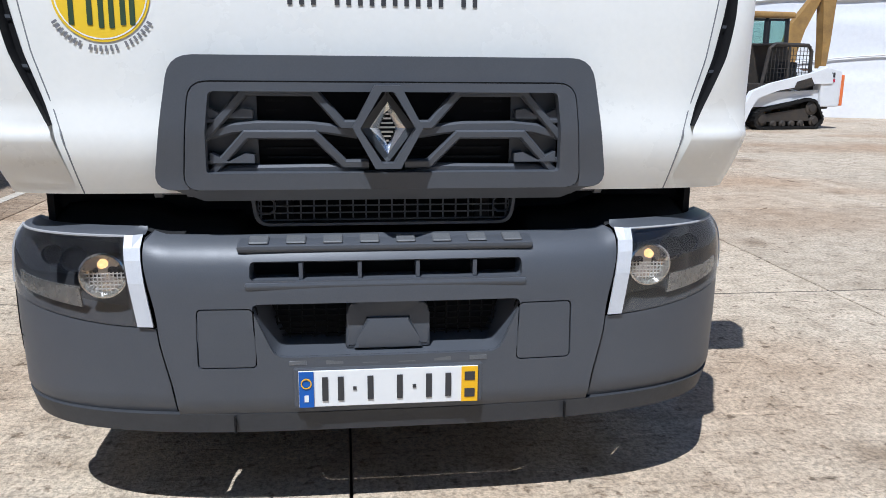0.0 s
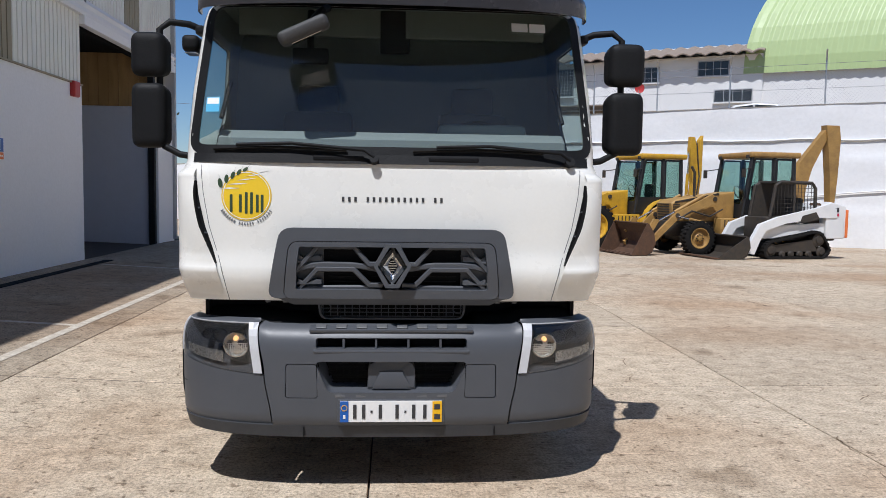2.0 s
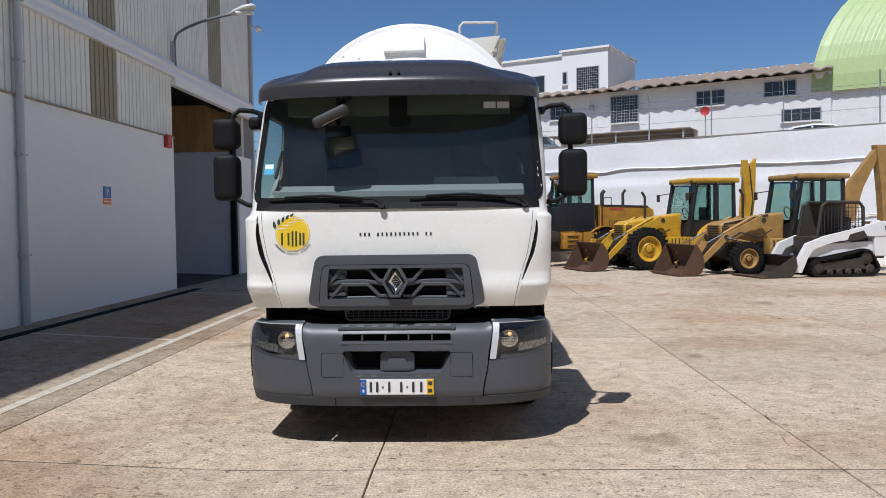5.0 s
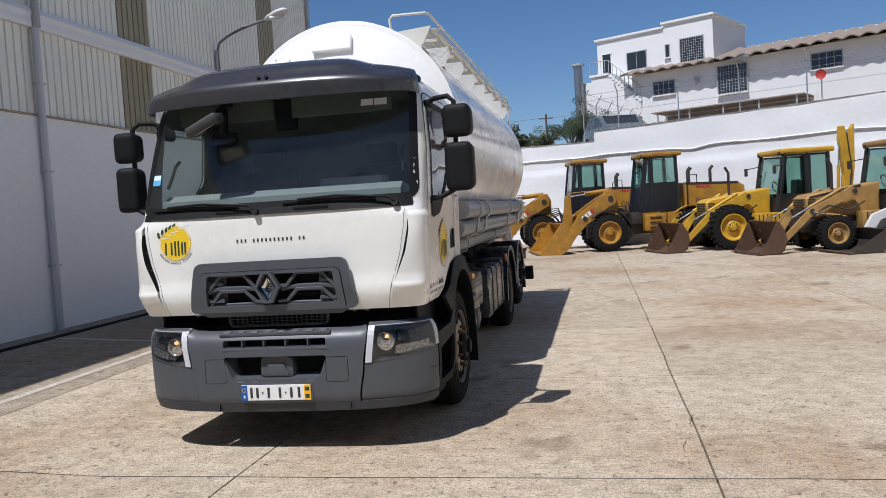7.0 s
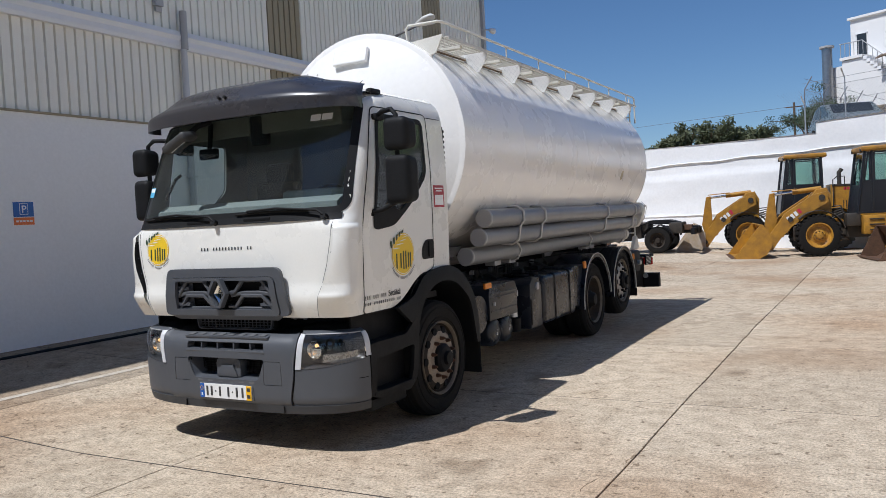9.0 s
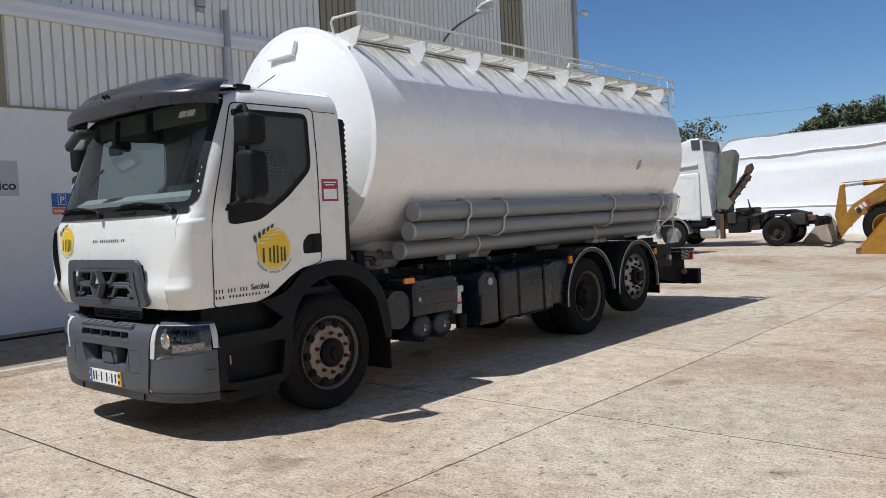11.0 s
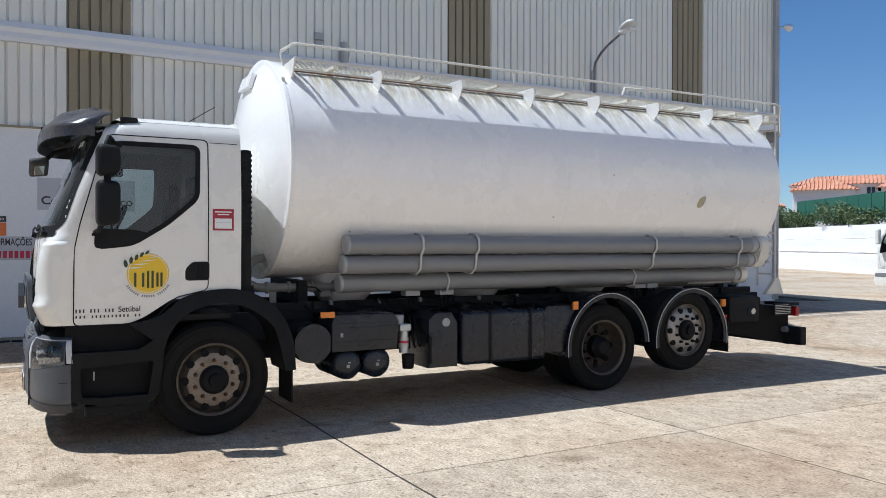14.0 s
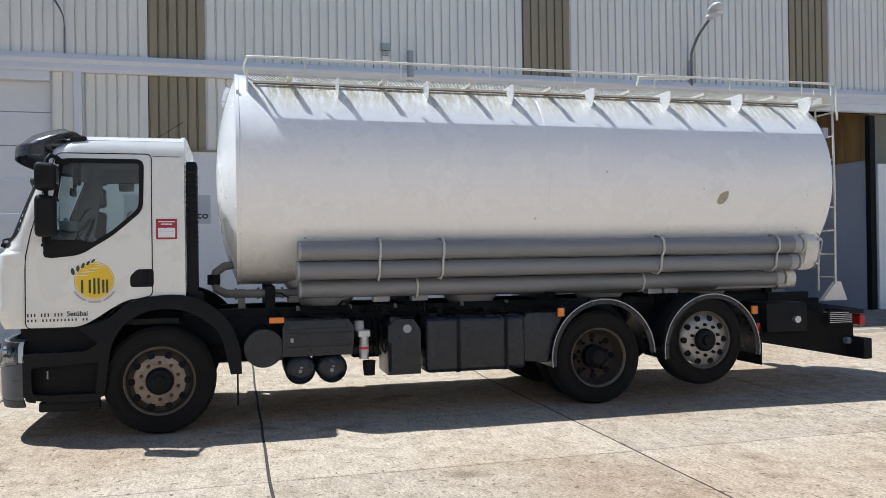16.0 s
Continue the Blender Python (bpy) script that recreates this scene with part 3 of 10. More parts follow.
# downpipe, lamps, box on the wall
def downpipe(y):
    t = thing("downpipe", (WX + 0.07, y, 0), label="grey metal rain downpipe fixed to the warehouse", category="pipe")
    part("lower_pipe", b_cyl((0, 0, ground_z(WX, y)), (0, 0, 4.72), 0.055, seg=14), M["signgrey"], t, smooth_angle=40)
    part("upper_pipe", b_cyl((0.03, 0, 4.72), (0.03, 0, 5.35), 0.06, seg=14), M["grey_paint"], t, smooth_angle=40)
    for z in (1.2, 2.6, 3.9):
        part("bracket", b_box((0, 0, z), (0.13, 0.14, 0.03), 0.004), M["galv"], t)
    return t


downpipe(7.6)
def wall_lamp(y, reach=1.0):
    t = thing("street_lamp", (WX + 0.02, y, 5.2), label="grey cobra-head lamp on a curved arm fixed to the wall", category="lamp", group="wall lamps")
    arm = curve_pts([(0.05, 0, -0.25), (0.05, 0, 0.30), (0.22, -0.06, 0.48), (0.75, -0.25, 0.62), (1.45, -0.48, 0.70)], 4)
    part("arm", b_tube(arm, 0.028, 8), M["lamp_grey"], t, smooth_angle=50)
    part("bracket", b_box((0.02, 0, 0.0), (0.05, 0.10, 0.55), 0.006), M["grey_paint"], t)
    head = b_lathe([(0, 0.004), (0.03, 0.06), (0.14, 0.10), (0.38, 0.135), (0.56, 0.105), (0.64, 0.004)], 18, "x")
    bmesh.ops.scale(head, vec=(1, 1, 0.62), verts=head.verts)
    turn = Matrix.Rotation(radians(-18), 3, 'Z') @ Matrix.Rotation(radians(-10), 3, 'Y')
    bmesh.ops.rotate(head, cent=(0, 0, 0), matrix=turn, verts=head.verts)
    bmesh.ops.translate(head, vec=(1.38, -0.45, 0.70), verts=head.verts)
    h = part("lamp_head", head, M["cap_pale"], t, smooth_angle=50)
    lens = b_box((1.72, -0.56, 0.685), (0.36, 0.17, 0.05), 0.02, rot=None)
    part("lens", lens, M["signwhite"], h, "frosted lamp lens")
    t.scale = (reach, reach, 1.0)
    return t


wall_lamp(13.5)
wall_lamp(1.7, 0.35)
cor = thing("security_light", (WX + 0.02, WEND - 0.1, 7.2), label="small white floodlight on the warehouse corner", category="lamp")
part("arm", b_tube([(0, 0, 0), (0.12, 0.06, 0), (0.2, 0.2, 0.0)], 0.02), M["galv"], cor)
part("lamp_head", b_lathe([(0, 0.03), (0.05, 0.07), (0.22, 0.09), (0.26, 0.05)], 14, "y", (0.2, 0.15, 0.0)), M["signwhite"], cor, smooth_angle=50)
vb = thing("junction_box", (WX + 0.03, 7.15, 5.42), label="small grey junction box on the cladding", category="box")
part("casing", b_box((0, 0, 0), (0.08, 0.17, 0.13), 0.01), M["grey_paint"], vb)
part("stem", b_box((0, 0, -0.12), (0.05, 0.12, 0.08), 0.01), M["grey_paint"], vb)
ab = thing("alarm_box", (WX + 0.04, 13.05, 3.32), label="red alarm sounder box under the cladding edge", category="alarm")
part("casing", b_box((0, 0, 0), (0.1, 0.26, 0.28), 0.03), M["red"], ab)



def parking_sign(y, z):
    t = thing("parking_sign", (WX, y, z), label="blue and orange parking sign on the white wall", category="sign", group="parking signs")
    part("plate", b_box((0.006, 0, 0.08), (0.008, 0.29, 0.2)), M["blue"], t)
    part("lower_plate", b_box((0.006, 0, -0.08), (0.008, 0.29, 0.1)), M["orange"], t, "orange lower plate")
    part("panel", b_box((0.011, 0, 0.085), (0.004, 0.12, 0.15)), M["signwhite"], t)
    part("panel", b_box((0.0125, 0, 0.085), (0.004, 0.105, 0.135)), M["blue"], t)
    lettering("letter", "P", 0.14, Matrix(((0, 0, 1, 0.016), (1, 0, 0, -0.036), (0, 1, 0, 0.035), (0, 0, 0, 1))), M["signwhite"], t, 1.0, 0.002)
    for k in range(5):
        part("text_bar", b_box((0.011, -0.1 + 0.05 * k, -0.08), (0.004, 0.036, 0.025)), M["signwhite"], t)
    return t


parking_sign(4.6, 2.02)
parking_sign(10.3, 2.09)
cs = thing("company_sign", (WX, 3.3, 2.42), label="pale grey logistics centre sign with dark lettering", category="sign")
part("panel", b_box((0.005, 0, 0), (0.006, 1.42, 0.5)), M["signgrey"], cs)
for k in range(5):
    part("logo_bar", b_box((0.012, -0.24 + k * 0.1, 0.115), (0.004, 0.045, 0.11)), M["letter"], cs)
part("logo_bar", b_box((0.012, 0.28, 0.115), (0.004, 0.11, 0.12), rot=None), M["letter_red"], cs, "red logo stroke")
lettering("sign_text", "Centro Logístico", 0.175, Matrix(((0, 0, 1, 0.011), (1, 0, 0, -0.66), (0, 1, 0, -0.16), (0, 0, 0, 1))), M["letter"], cs, 1.0, 0.004, 1.33)
ws = thing("warehouse_sign", (WX, 2.02, 1.72), label="warehouse number four sign, black and orange", category="sign")
part("plate", b_box((0.005, 0, 0.30), (0.006, 0.30, 0.09)), M["letter"], ws)
lettering("sign_text", "Armazém", 0.075, Matrix(((0, 0, 1, 0.010), (1, 0, 0, -0.145), (0, 1, 0, 0.28), (0, 0, 0, 1))), M["signwhite"], ws, 0.9)
part("plate", b_box((0.005, 0, 0.145), (0.006, 0.30, 0.2)), M["orange"], ws)
lettering("sign_text", "4", 0.2, Matrix(((0, 0, 1, 0.010), (1, 0, 0, -0.06), (0, 1, 0, 0.075), (0, 0, 0, 1))), M["signwhite"], ws, 1.0, 0.003)
part("info_panel", b_box((0.004, 0.21, -0.145), (0.005, 0.74, 0.36)), M["signgrey"], ws)
lettering("sign_text", "INFORMAÇÕES", 0.15, Matrix(((0, 0, 1, 0.009), (1, 0, 0, -0.14), (0, 1, 0, -0.1), (0, 0, 0, 1))), M["letter"], ws, 0.62, 0.002)
for k in range(9):
    part("number_bar", b_box((0.009, -0.1 + k * 0.077, -0.24), (0.004, 0.055, 0.11)), M["letter_red"], ws)

# drain grating along the warehouse foot and painted bay lines
drain = thing("drain_channel", label="dark slotted drain grating along the warehouse foot", category="drain", kind="structure")
for k in range(60):
    y = -2.5 + k * 0.27
    part("grating", b_box((WX + 0.42, y, ground_z(WX + 0.42, y) + 0.003), (0.16, 0.25, 0.012)), M["dark"], drain)
lines = thing("bay_line", label="worn white painted line on the yard", category="road marking", kind="structure")
def ground_strip(x0, y0, x1, y1, w, n=40, dz=0.004):
    d = Vector((x1 - x0, y1 - y0, 0)).normalized()
    s = Vector((d.y, -d.x, 0)) * (w / 2)
    def fn(u, v):
        x, y = x0 + (x1 - x0) * u + s.x * v, y0 + (y1 - y0) * u + s.y * v
        return (x, y, ground_z(x, y) + dz)
    return b_grid(fn, [i / n for i in range(n + 1)], [-1, 1])
for y in SLAB_Y[1:-1]:
    x0 = WX if y < 19.4 else -19.9
    part("joint_strip", ground_strip(x0, y, 20.5, y, 0.038, 110, -0.0040), M["joint"], pavement)
part("line", ground_strip(-3.45, -6, -3.45, 19.2, 0.1, 90), M["line"], lines)
for y in (1.0, 6.85, 12.7):
    part("line", ground_strip(-3.5, y, -5.5, y + 0.1, 0.09, 12), M["line"], lines)

# ---- back retaining wall and the terrace behind it ----
# added wall, unseen, opposite the warehouse: bounces sunlight onto the shaded sides
wall_east = thing("wall_east", label="added unseen whitewashed wall closing the yard and bouncing light", category="wall", kind="structure")
part("wall_face", b_box((14.0, 0.2, 4.9), (0.4, 34.4, 10.2)), M["wash"], wall_east)
part("wall_coping", b_box((14.0, 0.2, 10.04), (0.5, 34.4, 0.08), 0.01), M["wash"], wall_east)

YARD_SET = set(bpy.data.objects)
SO = 6.0             # the plan's zero lies this far along
W0P = Vector((13.8, 22.4, 0))
WU = (Vector((-5.0, 32.6, 0)) - W0P).normalized()
WN = Vector((-WU.y, WU.x, 0))
if WN.y < 0:
    WN = -WN            # towards the terrace
WL = 64.0
def on_wall(a, off, z):
    """a metres along the wall from the plan's zero, off metres behind its face."""
    p = W0P + WU * a + WN * off
    return Vector((p.x, p.y, z))
wall_north = thing("wall_north", label="tall whitewashed rough masonry retaining wall at the yard's back", category="wall", kind="structure")
def top_z(a):
    z = 4.50 - 0.012 * max(0.0, a)
    if a > 13.15:
        z = 3.97 + 0.028 * (a - 13.15)
    if a > 24.0:
        z -= 1.62 * smooth(24.0, 26.5, a) + 0.028 * (a - 24.0)
    return z
def wall_fn(a, v):
    z0 = -0.6
    z = z0 + (top_z(a) - z0) * v
    lump = 0.022 * noise.noise(Vector((a * 0.8, z * 1.3, 0))) + 0.012 * noise.noise(Vector((a * 3, z * 3, 4))) * (1 if z < 2.9 else 0.3)
    step = 0.05 * smooth(2.95, 2.85, z) + 0.04 * smooth(1.32, 1.22, z)
    return on_wall(a, -lump - step, z)
AS = list(np.linspace(-SO, 13.14, 96)) + list(np.linspace(13.16, 26, 70)) + list(np.linspace(26.3, WL - SO, 60))
part("wall_face", b_grid(wall_fn, AS, list(np.linspace(0, 1, 36))), M["rough_wash"], wall_north, smooth_angle=60)
part("wall_top", b_grid(lambda a, v: on_wall(a, -0.03 + 0.43 * v, top_z(a) + 0.002), AS, [0, 1]), M["wash"], wall_north)
part("wall_back", b_grid(lambda a, v: on_wall(a, 0.4, -0.6 + (top_z(a) + 0.6) * v), AS, [0, 1]), M["wash"], wall_north)
def cable_z(a):
    z = 3.39 + 0.02 * math.sin(a * 1.7) - 0.10 * math.exp(-((a - 9.3) / 0.5) ** 2)
    if a > 24:
        z -= 1.4 * smooth(24.0, 26.5, a)
    return z + 0.03 * noise.noise(Vector((a * 0.9, 0, 0)))
cab = thing("wall_cable", label="whitewashed cable run sagging along the wall", category="cable")
part("cable", b_tube([on_wall(a, -0.030, cable_z(a)) for a in np.linspace(-5.5, 50, 220)], 0.032, 6), M["rough_wash"], cab)
cab2 = thing("wall_cable", label="thin whitewashed cable low on the wall", category="cable")
part("cable", b_tube([on_wall(a, -0.105, 1.26 + 0.55 * smooth(4, -2, a) + 0.04 * noise.noise(Vector((a * 0.7, 3, 0)))) for a in np.linspace(-5.5, 50, 160)], 0.024, 6), M["rough_wash"], cab2)
def terr(a, v):
    return on_wall(a, 0.35 + v, 3.6 + 0.10 * min(v, 26) - 0.4 * smooth(12.5, 14, a) - 2.0 * smooth(22, 26, a))
terrace = part("terrace", b_grid(terr, list(np.linspace(-60, 58, 60)), [0, 2, 5, 8, 14, 26, 60, 200]), M["earth"])
tagged(terrace, "raised dusty terrace behind the retaining wall", "ground", kind="structure")
BACK_SET = [o for o in bpy.data.objects if o not in YARD_SET]

# ---- tanker truck ----
M["cab_white"] = mat("white_cab_paint", (0.80, 0.79, 0.74), rough=0.28, var=0.03, scale=3, col2=(0.72, 0.70, 0.63), bump=0.0, coat=0.3)
M["tank_white"] = mat("white_tank_paint", (0.91, 0.90, 0.88), rough=0.27, var=0.05, scale=1.3, col2=(0.80, 0.77, 0.72), bump=0.0, coat=0.45, fine=20)
def weathered_top(m):
    """Yellow-green grime and black specks on the tank's crown."""
    n, l = m.node_tree.nodes, m.node_tree.links
    b = n["Principled BSDF"]
    src = b.inputs["Base Color"].links[0].from_socket
    tc = n.new("ShaderNodeTexCoord")
    sep = n.new("ShaderNodeSeparateXYZ")
    l.new(tc.outputs["Object"], sep.inputs[0])
    up = n.new("ShaderNodeMapRange")
    up.inputs["From Min"].default_value = 2.97
    up.inputs["From Max"].default_value = 3.30
    l.new(sep.outputs["Z"], up.inputs["Value"])
    mp = n.new("ShaderNodeMapping")
    mp.inputs["Scale"].default_value = (1.5, 7.0, 1.5)
    l.new(tc.outputs["Object"], mp.inputs[0])
    nz = n.new("ShaderNodeTexNoise")
    nz.inputs["Scale"].default_value = 3.0
    nz.inputs["Detail"].default_value = 8.0
    nz.inputs["Roughness"].default_value = 0.7
    l.new(mp.outputs[0], nz.inputs["Vector"])
    rp = n.new("ShaderNodeValToRGB")
    rp.color_ramp.elements[0].position = 0.34
    rp.color_ramp.elements[1].position = 0.58
    l.new(nz.outputs["Fac"], rp.inputs[0])
    back = n.new("ShaderNodeMapRange")
    back.inputs["From Min"].default_value = 4.44
    back.inputs["From Max"].default_value = 4.75
    l.new(sep.outputs["Y"], back.inputs["Value"])
    um = n.new("ShaderNodeMath")
    um.operation = 'MULTIPLY'
    l.new(up.outputs[0], um.inputs[0])
    l.new(back.outputs[0], um.inputs[1])
    mu = n.new("ShaderNodeMath")
    mu.operation = 'MULTIPLY'
    l.new(um.outputs[0], mu.inputs[0])
    l.new(rp.outputs[0], mu.inputs[1])
    mx = n.new("ShaderNodeMix")
    mx.data_type = 'RGBA'
    mx.inputs["B"].default_value = (0.40, 0.35, 0.20, 1)
    l.new(mu.outputs[0], mx.inputs["Factor"])
    l.new(src, mx.inputs["A"])
    sp = n.new("ShaderNodeTexVoronoi")
    sp.inputs["Scale"].default_value = 3.2
    l.new(tc.outputs["Object"], sp.inputs["Vector"])
    th = n.new("ShaderNodeValToRGB")
    th.color_ramp.elements[0].position = 0.028
    th.color_ramp.elements[0].color = (0.35, 0.33, 0.30, 1)
    th.color_ramp.elements[1].position = 0.045
    th.color_ramp.elements[1].color = (1, 1, 1, 1)
    l.new(sp.outputs["Distance"], th.inputs[0])
    m2 = n.new("ShaderNodeMix")
    m2.data_type = 'RGBA'
    m2.blend_type = 'MULTIPLY'
    m2.inputs["Factor"].default_value = 0.8
    l.new(mx.outputs["Result"], m2.inputs["A"])
    l.new(th.outputs[0], m2.inputs["B"])
    l.new(m2.outputs["Result"], b.inputs["Base Color"])


weathered_top(M["tank_white"])
M["chin_grey"] = mat("dark_chin_plastic", (0.040, 0.043, 0.049), rough=0.55, var=0.15, scale=7, bump=0.04)
M["turn_lens"] = mat("ribbed_turn_lens", (0.36, 0.36, 0.35), rough=0.28, metal=0.7, var=0.35, scale=45, bump=0.0)
M["worn_tread"] = mat("worn_grey_tread", (0.125, 0.128, 0.132), rough=0.55, var=0.3, scale=30, col2=(0.10, 0.105, 0.11), bump=0.1, fine=200)
M["strip_grey"] = mat("greyed_white_reflector", (0.60, 0.61, 0.63), rough=0.4, var=0.08, scale=40, bump=0.06, fine=300)
M["bumper_grey"] = mat("dark_grey_bumper_plastic", (0.077, 0.083, 0.095), rough=0.44, spec=0.5, var=0.10, scale=5, bump=0.03, fine=260)
M["rubber"] = mat("tyre_rubber", (0.013, 0.0125, 0.012), rough=0.85, var=0.25, scale=8, col2=(0.021, 0.019, 0.017), bump=0.2, spec=0.15)
M["rim"] = mat("dusty_steel_rim", (0.31, 0.265, 0.21), rough=0.6, metal=0.2, var=0.3, scale=16, col2=(0.18, 0.11, 0.06))
M["rim_drive"] = mat("rusty_drive_rim", (0.030, 0.028, 0.026), rough=0.85, var=0.4, scale=14, col2=(0.062, 0.046, 0.033), spec=0.2)
M["rim_alu"] = mat("brushed_alloy_rim", (0.36, 0.35, 0.335), rough=0.45, metal=0.6, var=0.16, scale=18, col2=(0.24, 0.16, 0.11))
M["rim_edge"] = mat("tarnished_rim_edge", (0.17, 0.14, 0.105), rough=0.6, metal=0.3, var=0.3, scale=20)
M["hub"] = mat("black_hub", (0.010, 0.010, 0.011), rough=0.6, var=0.15, spec=0.15)
M["nut"] = mat("rusty_wheel_nut", (0.12, 0.06, 0.035), rough=0.6, metal=0.4, var=0.2)
M["chassis"] = mat("chassis_paint", (0.011, 0.012, 0.015), rough=0.6, var=0.25, scale=6, col2=(0.026, 0.024, 0.022), spec=0.15)
M["navy"] = mat("dark_blue_grey_plastic", (0.009, 0.012, 0.020), rough=0.28, var=0.25, scale=4, col2=(0.015, 0.017, 0.022), spec=0.45)
M["tube_grey"] = mat("grey_pvc_tube", (0.225, 0.229, 0.24), rough=0.36, var=0.06, scale=5, bump=0.0)
M["cap_grey"] = mat("pale_grey_cap", (0.38, 0.38, 0.385), rough=0.5, var=0.04, bump=0.0)
M["pipe_grey"] = mat("dusty_pipe_grey", (0.21, 0.20, 0.185), rough=0.55, var=0.2, scale=7)
M["strap"] = mat("white_strap", (0.56, 0.55, 0.53), rough=0.5)
M["visor"] = mat("smoked_sun_visor", (0.036, 0.034, 0.037), rough=0.28, var=0.08, scale=3, bump=0.0, coat=0.25)
M["rust_bar"] = mat("rust_stained_bar", (0.22, 0.14, 0.08), rough=0.8, var=0.3, scale=9)
M["chrome"] = mat("chrome", (0.80, 0.80, 0.78), rough=0.16, metal=1.0, var=0.03, bump=0.0)
M["amber"] = mat("amber_lens", (0.75, 0.24, 0.03), rough=0.25, var=0.05, bump=0.0)
M["red_lens"] = mat("red_lens", (0.45, 0.02, 0.02), rough=0.25, var=0.05, bump=0.0)
M["yellow"] = mat("yellow_vinyl", (0.82, 0.55, 0.02), rough=0.4, var=0.03, bump=0.0)
M["olive"] = mat("dark_green_vinyl", (0.035, 0.065, 0.03), rough=0.45, var=0.03, bump=0.0)
M["plate_red"] = mat("dark_red_vinyl", (0.36, 0.018, 0.04), rough=0.4, var=0.04, bump=0.0)
M["plate_white"] = mat("plate_white", (0.80, 0.80, 0.78), rough=0.35, var=0.03, bump=0.0)
M["plate_blue"] = mat("plate_blue", (0.01, 0.10, 0.42), rough=0.35, var=0.03, bump=0.0)
M["plate_yellow"] = mat("plate_yellow", (0.85, 0.47, 0.0), rough=0.35, var=0.03, bump=0.0)
M["dash"] = mat("grey_dashboard", (0.24, 0.265, 0.26), rough=0.6, var=0.06)
M["cab_trim"] = mat("grey_cab_trim", (0.15, 0.16, 0.155), rough=0.8, var=0.1)
M["blind"] = mat("olive_grey_sun_blind", (0.15, 0.145, 0.125), rough=0.8, var=0.1)
M["seat"] = mat("dark_seat_cloth", (0.045, 0.048, 0.052), rough=0.9, var=0.2)
M["kerb_grey"] = mat("dusty_mirror_shell", (0.05, 0.05, 0.05), rough=0.6, var=0.2)
M["sky_blue"] = mat("light_blue_sticker", (0.10, 0.42, 0.66), rough=0.4, var=0.03)
M["mirror"] = mat("mirror_glass", (0.85, 0.87, 0.9), rough=0.03, metal=1.0, var=0.0, bump=0.0)
M["ws_glass"] = glass("tinted_windscreen", (0.78, 0.88, 0.86), 0.0, 0.90, 0.05, 0.016)
M["lamp_glass"] = glass("clear_lamp_cover", (0.95, 0.95, 0.95), 0.02, 0.85)
M["lamp_inner"] = mat("grey_lamp_housing", (0.05, 0.052, 0.057), rough=0.3, var=0.1, bump=0.0)
M["turn"] = mat("silvery_lamp_lens", (0.72, 0.71, 0.68), rough=0.3, metal=0.2, var=0.15, scale=60, bump=0.0)
M["walk_mesh"] = mat("galvanised_mesh", (0.36, 0.345, 0.30), rough=0.5, metal=0.4, var=0.12)
M["old_white"] = mat("grubby_white_steel", (0.70, 0.69, 0.64), rough=0.5, var=0.12, scale=5, col2=(0.48, 0.42, 0.30))
bulb = bpy.data.materials.new("lit_bulb")
bulb.use_nodes = True
bulb.node_tree.nodes["Principled BSDF"].inputs["Base Color"].default_value = (0.8, 0.5, 0.2, 1)
bulb.node_tree.nodes["Principled BSDF"].inputs["Emission Color"].default_value = (1.0, 0.55, 0.2, 1)
bulb.node_tree.nodes["Principled BSDF"].inputs["Emission Strength"].default_value = 1.3
M["bulb"] = bulb

CX = -0.13
truck = thing("tanker_truck", (CX, 0, 0), label="white three-axle feed tanker truck with dark grey bumper, parked", category="truck")
def tp(name, bm, material, label="", parent=None, sm=None):
    return part(name, bm, M[material] if isinstance(material, str) else material, parent or truck, label, sm)

# cab surface: front at yf(z), half width cw(z), rounded corners
CAB_REAR = 3.97
def lerp_table(tab, z):
    if z <= tab[0][0]:
        return tab[0][1]
    for (a, p), (b, q) in zip(tab, tab[1:]):
        if z <= b:
            u = (z - a) / (b - a)
            return p + (q - p) * u
    return tab[-1][1]
YF = [(0.98, 2.43), (1.04, 2.405), (1.10, 2.385), (1.16, 2.375), (1.185, 2.388), (1.24, 2.402), (1.50, 2.41), (1.70, 2.425), (1.80, 2.455), (2.565, 2.76), (2.62, 2.84), (2.66, 2.95)]
CW = [(0.98, 1.06), (1.06, 1.08), (1.2, 1.085), (1.75, 1.10), (2.1, 1.10), (2.5, 1.075), (2.6, 1.05), (2.66, 1.0)]
def yf(z):
    return lerp_table(YF, z)
def cw(z):
    return lerp_table(CW, z)
def corner(z):
    """Depth and squareness of the cab's corner: square panel below, bowed windscreen above."""
    k = smooth(1.645, 1.715, z)
    return 0.27 + 0.11 * k, 7.0 - 2.2 * k
def cab_front(x, z, out=0.0):
    w = cw(z)
    C, P = corner(z)
    a = min(0.9999, abs(x) / w)
    return Vector((x, yf(z) + C * (1 - (1 - a ** P) ** (1 / P)) - out, z))
def cab_side(y, z, sgn=1, out=0.0):
    w = cw(z)
    C, P = corner(z)
    d = (y - yf(z)) / C
    x = w if d >= 1 else w * (max(0.0, 1 - (1 - max(0.0, d)) ** P)) ** (1 / P)
    return Vector((sgn * (x + out), y, z))
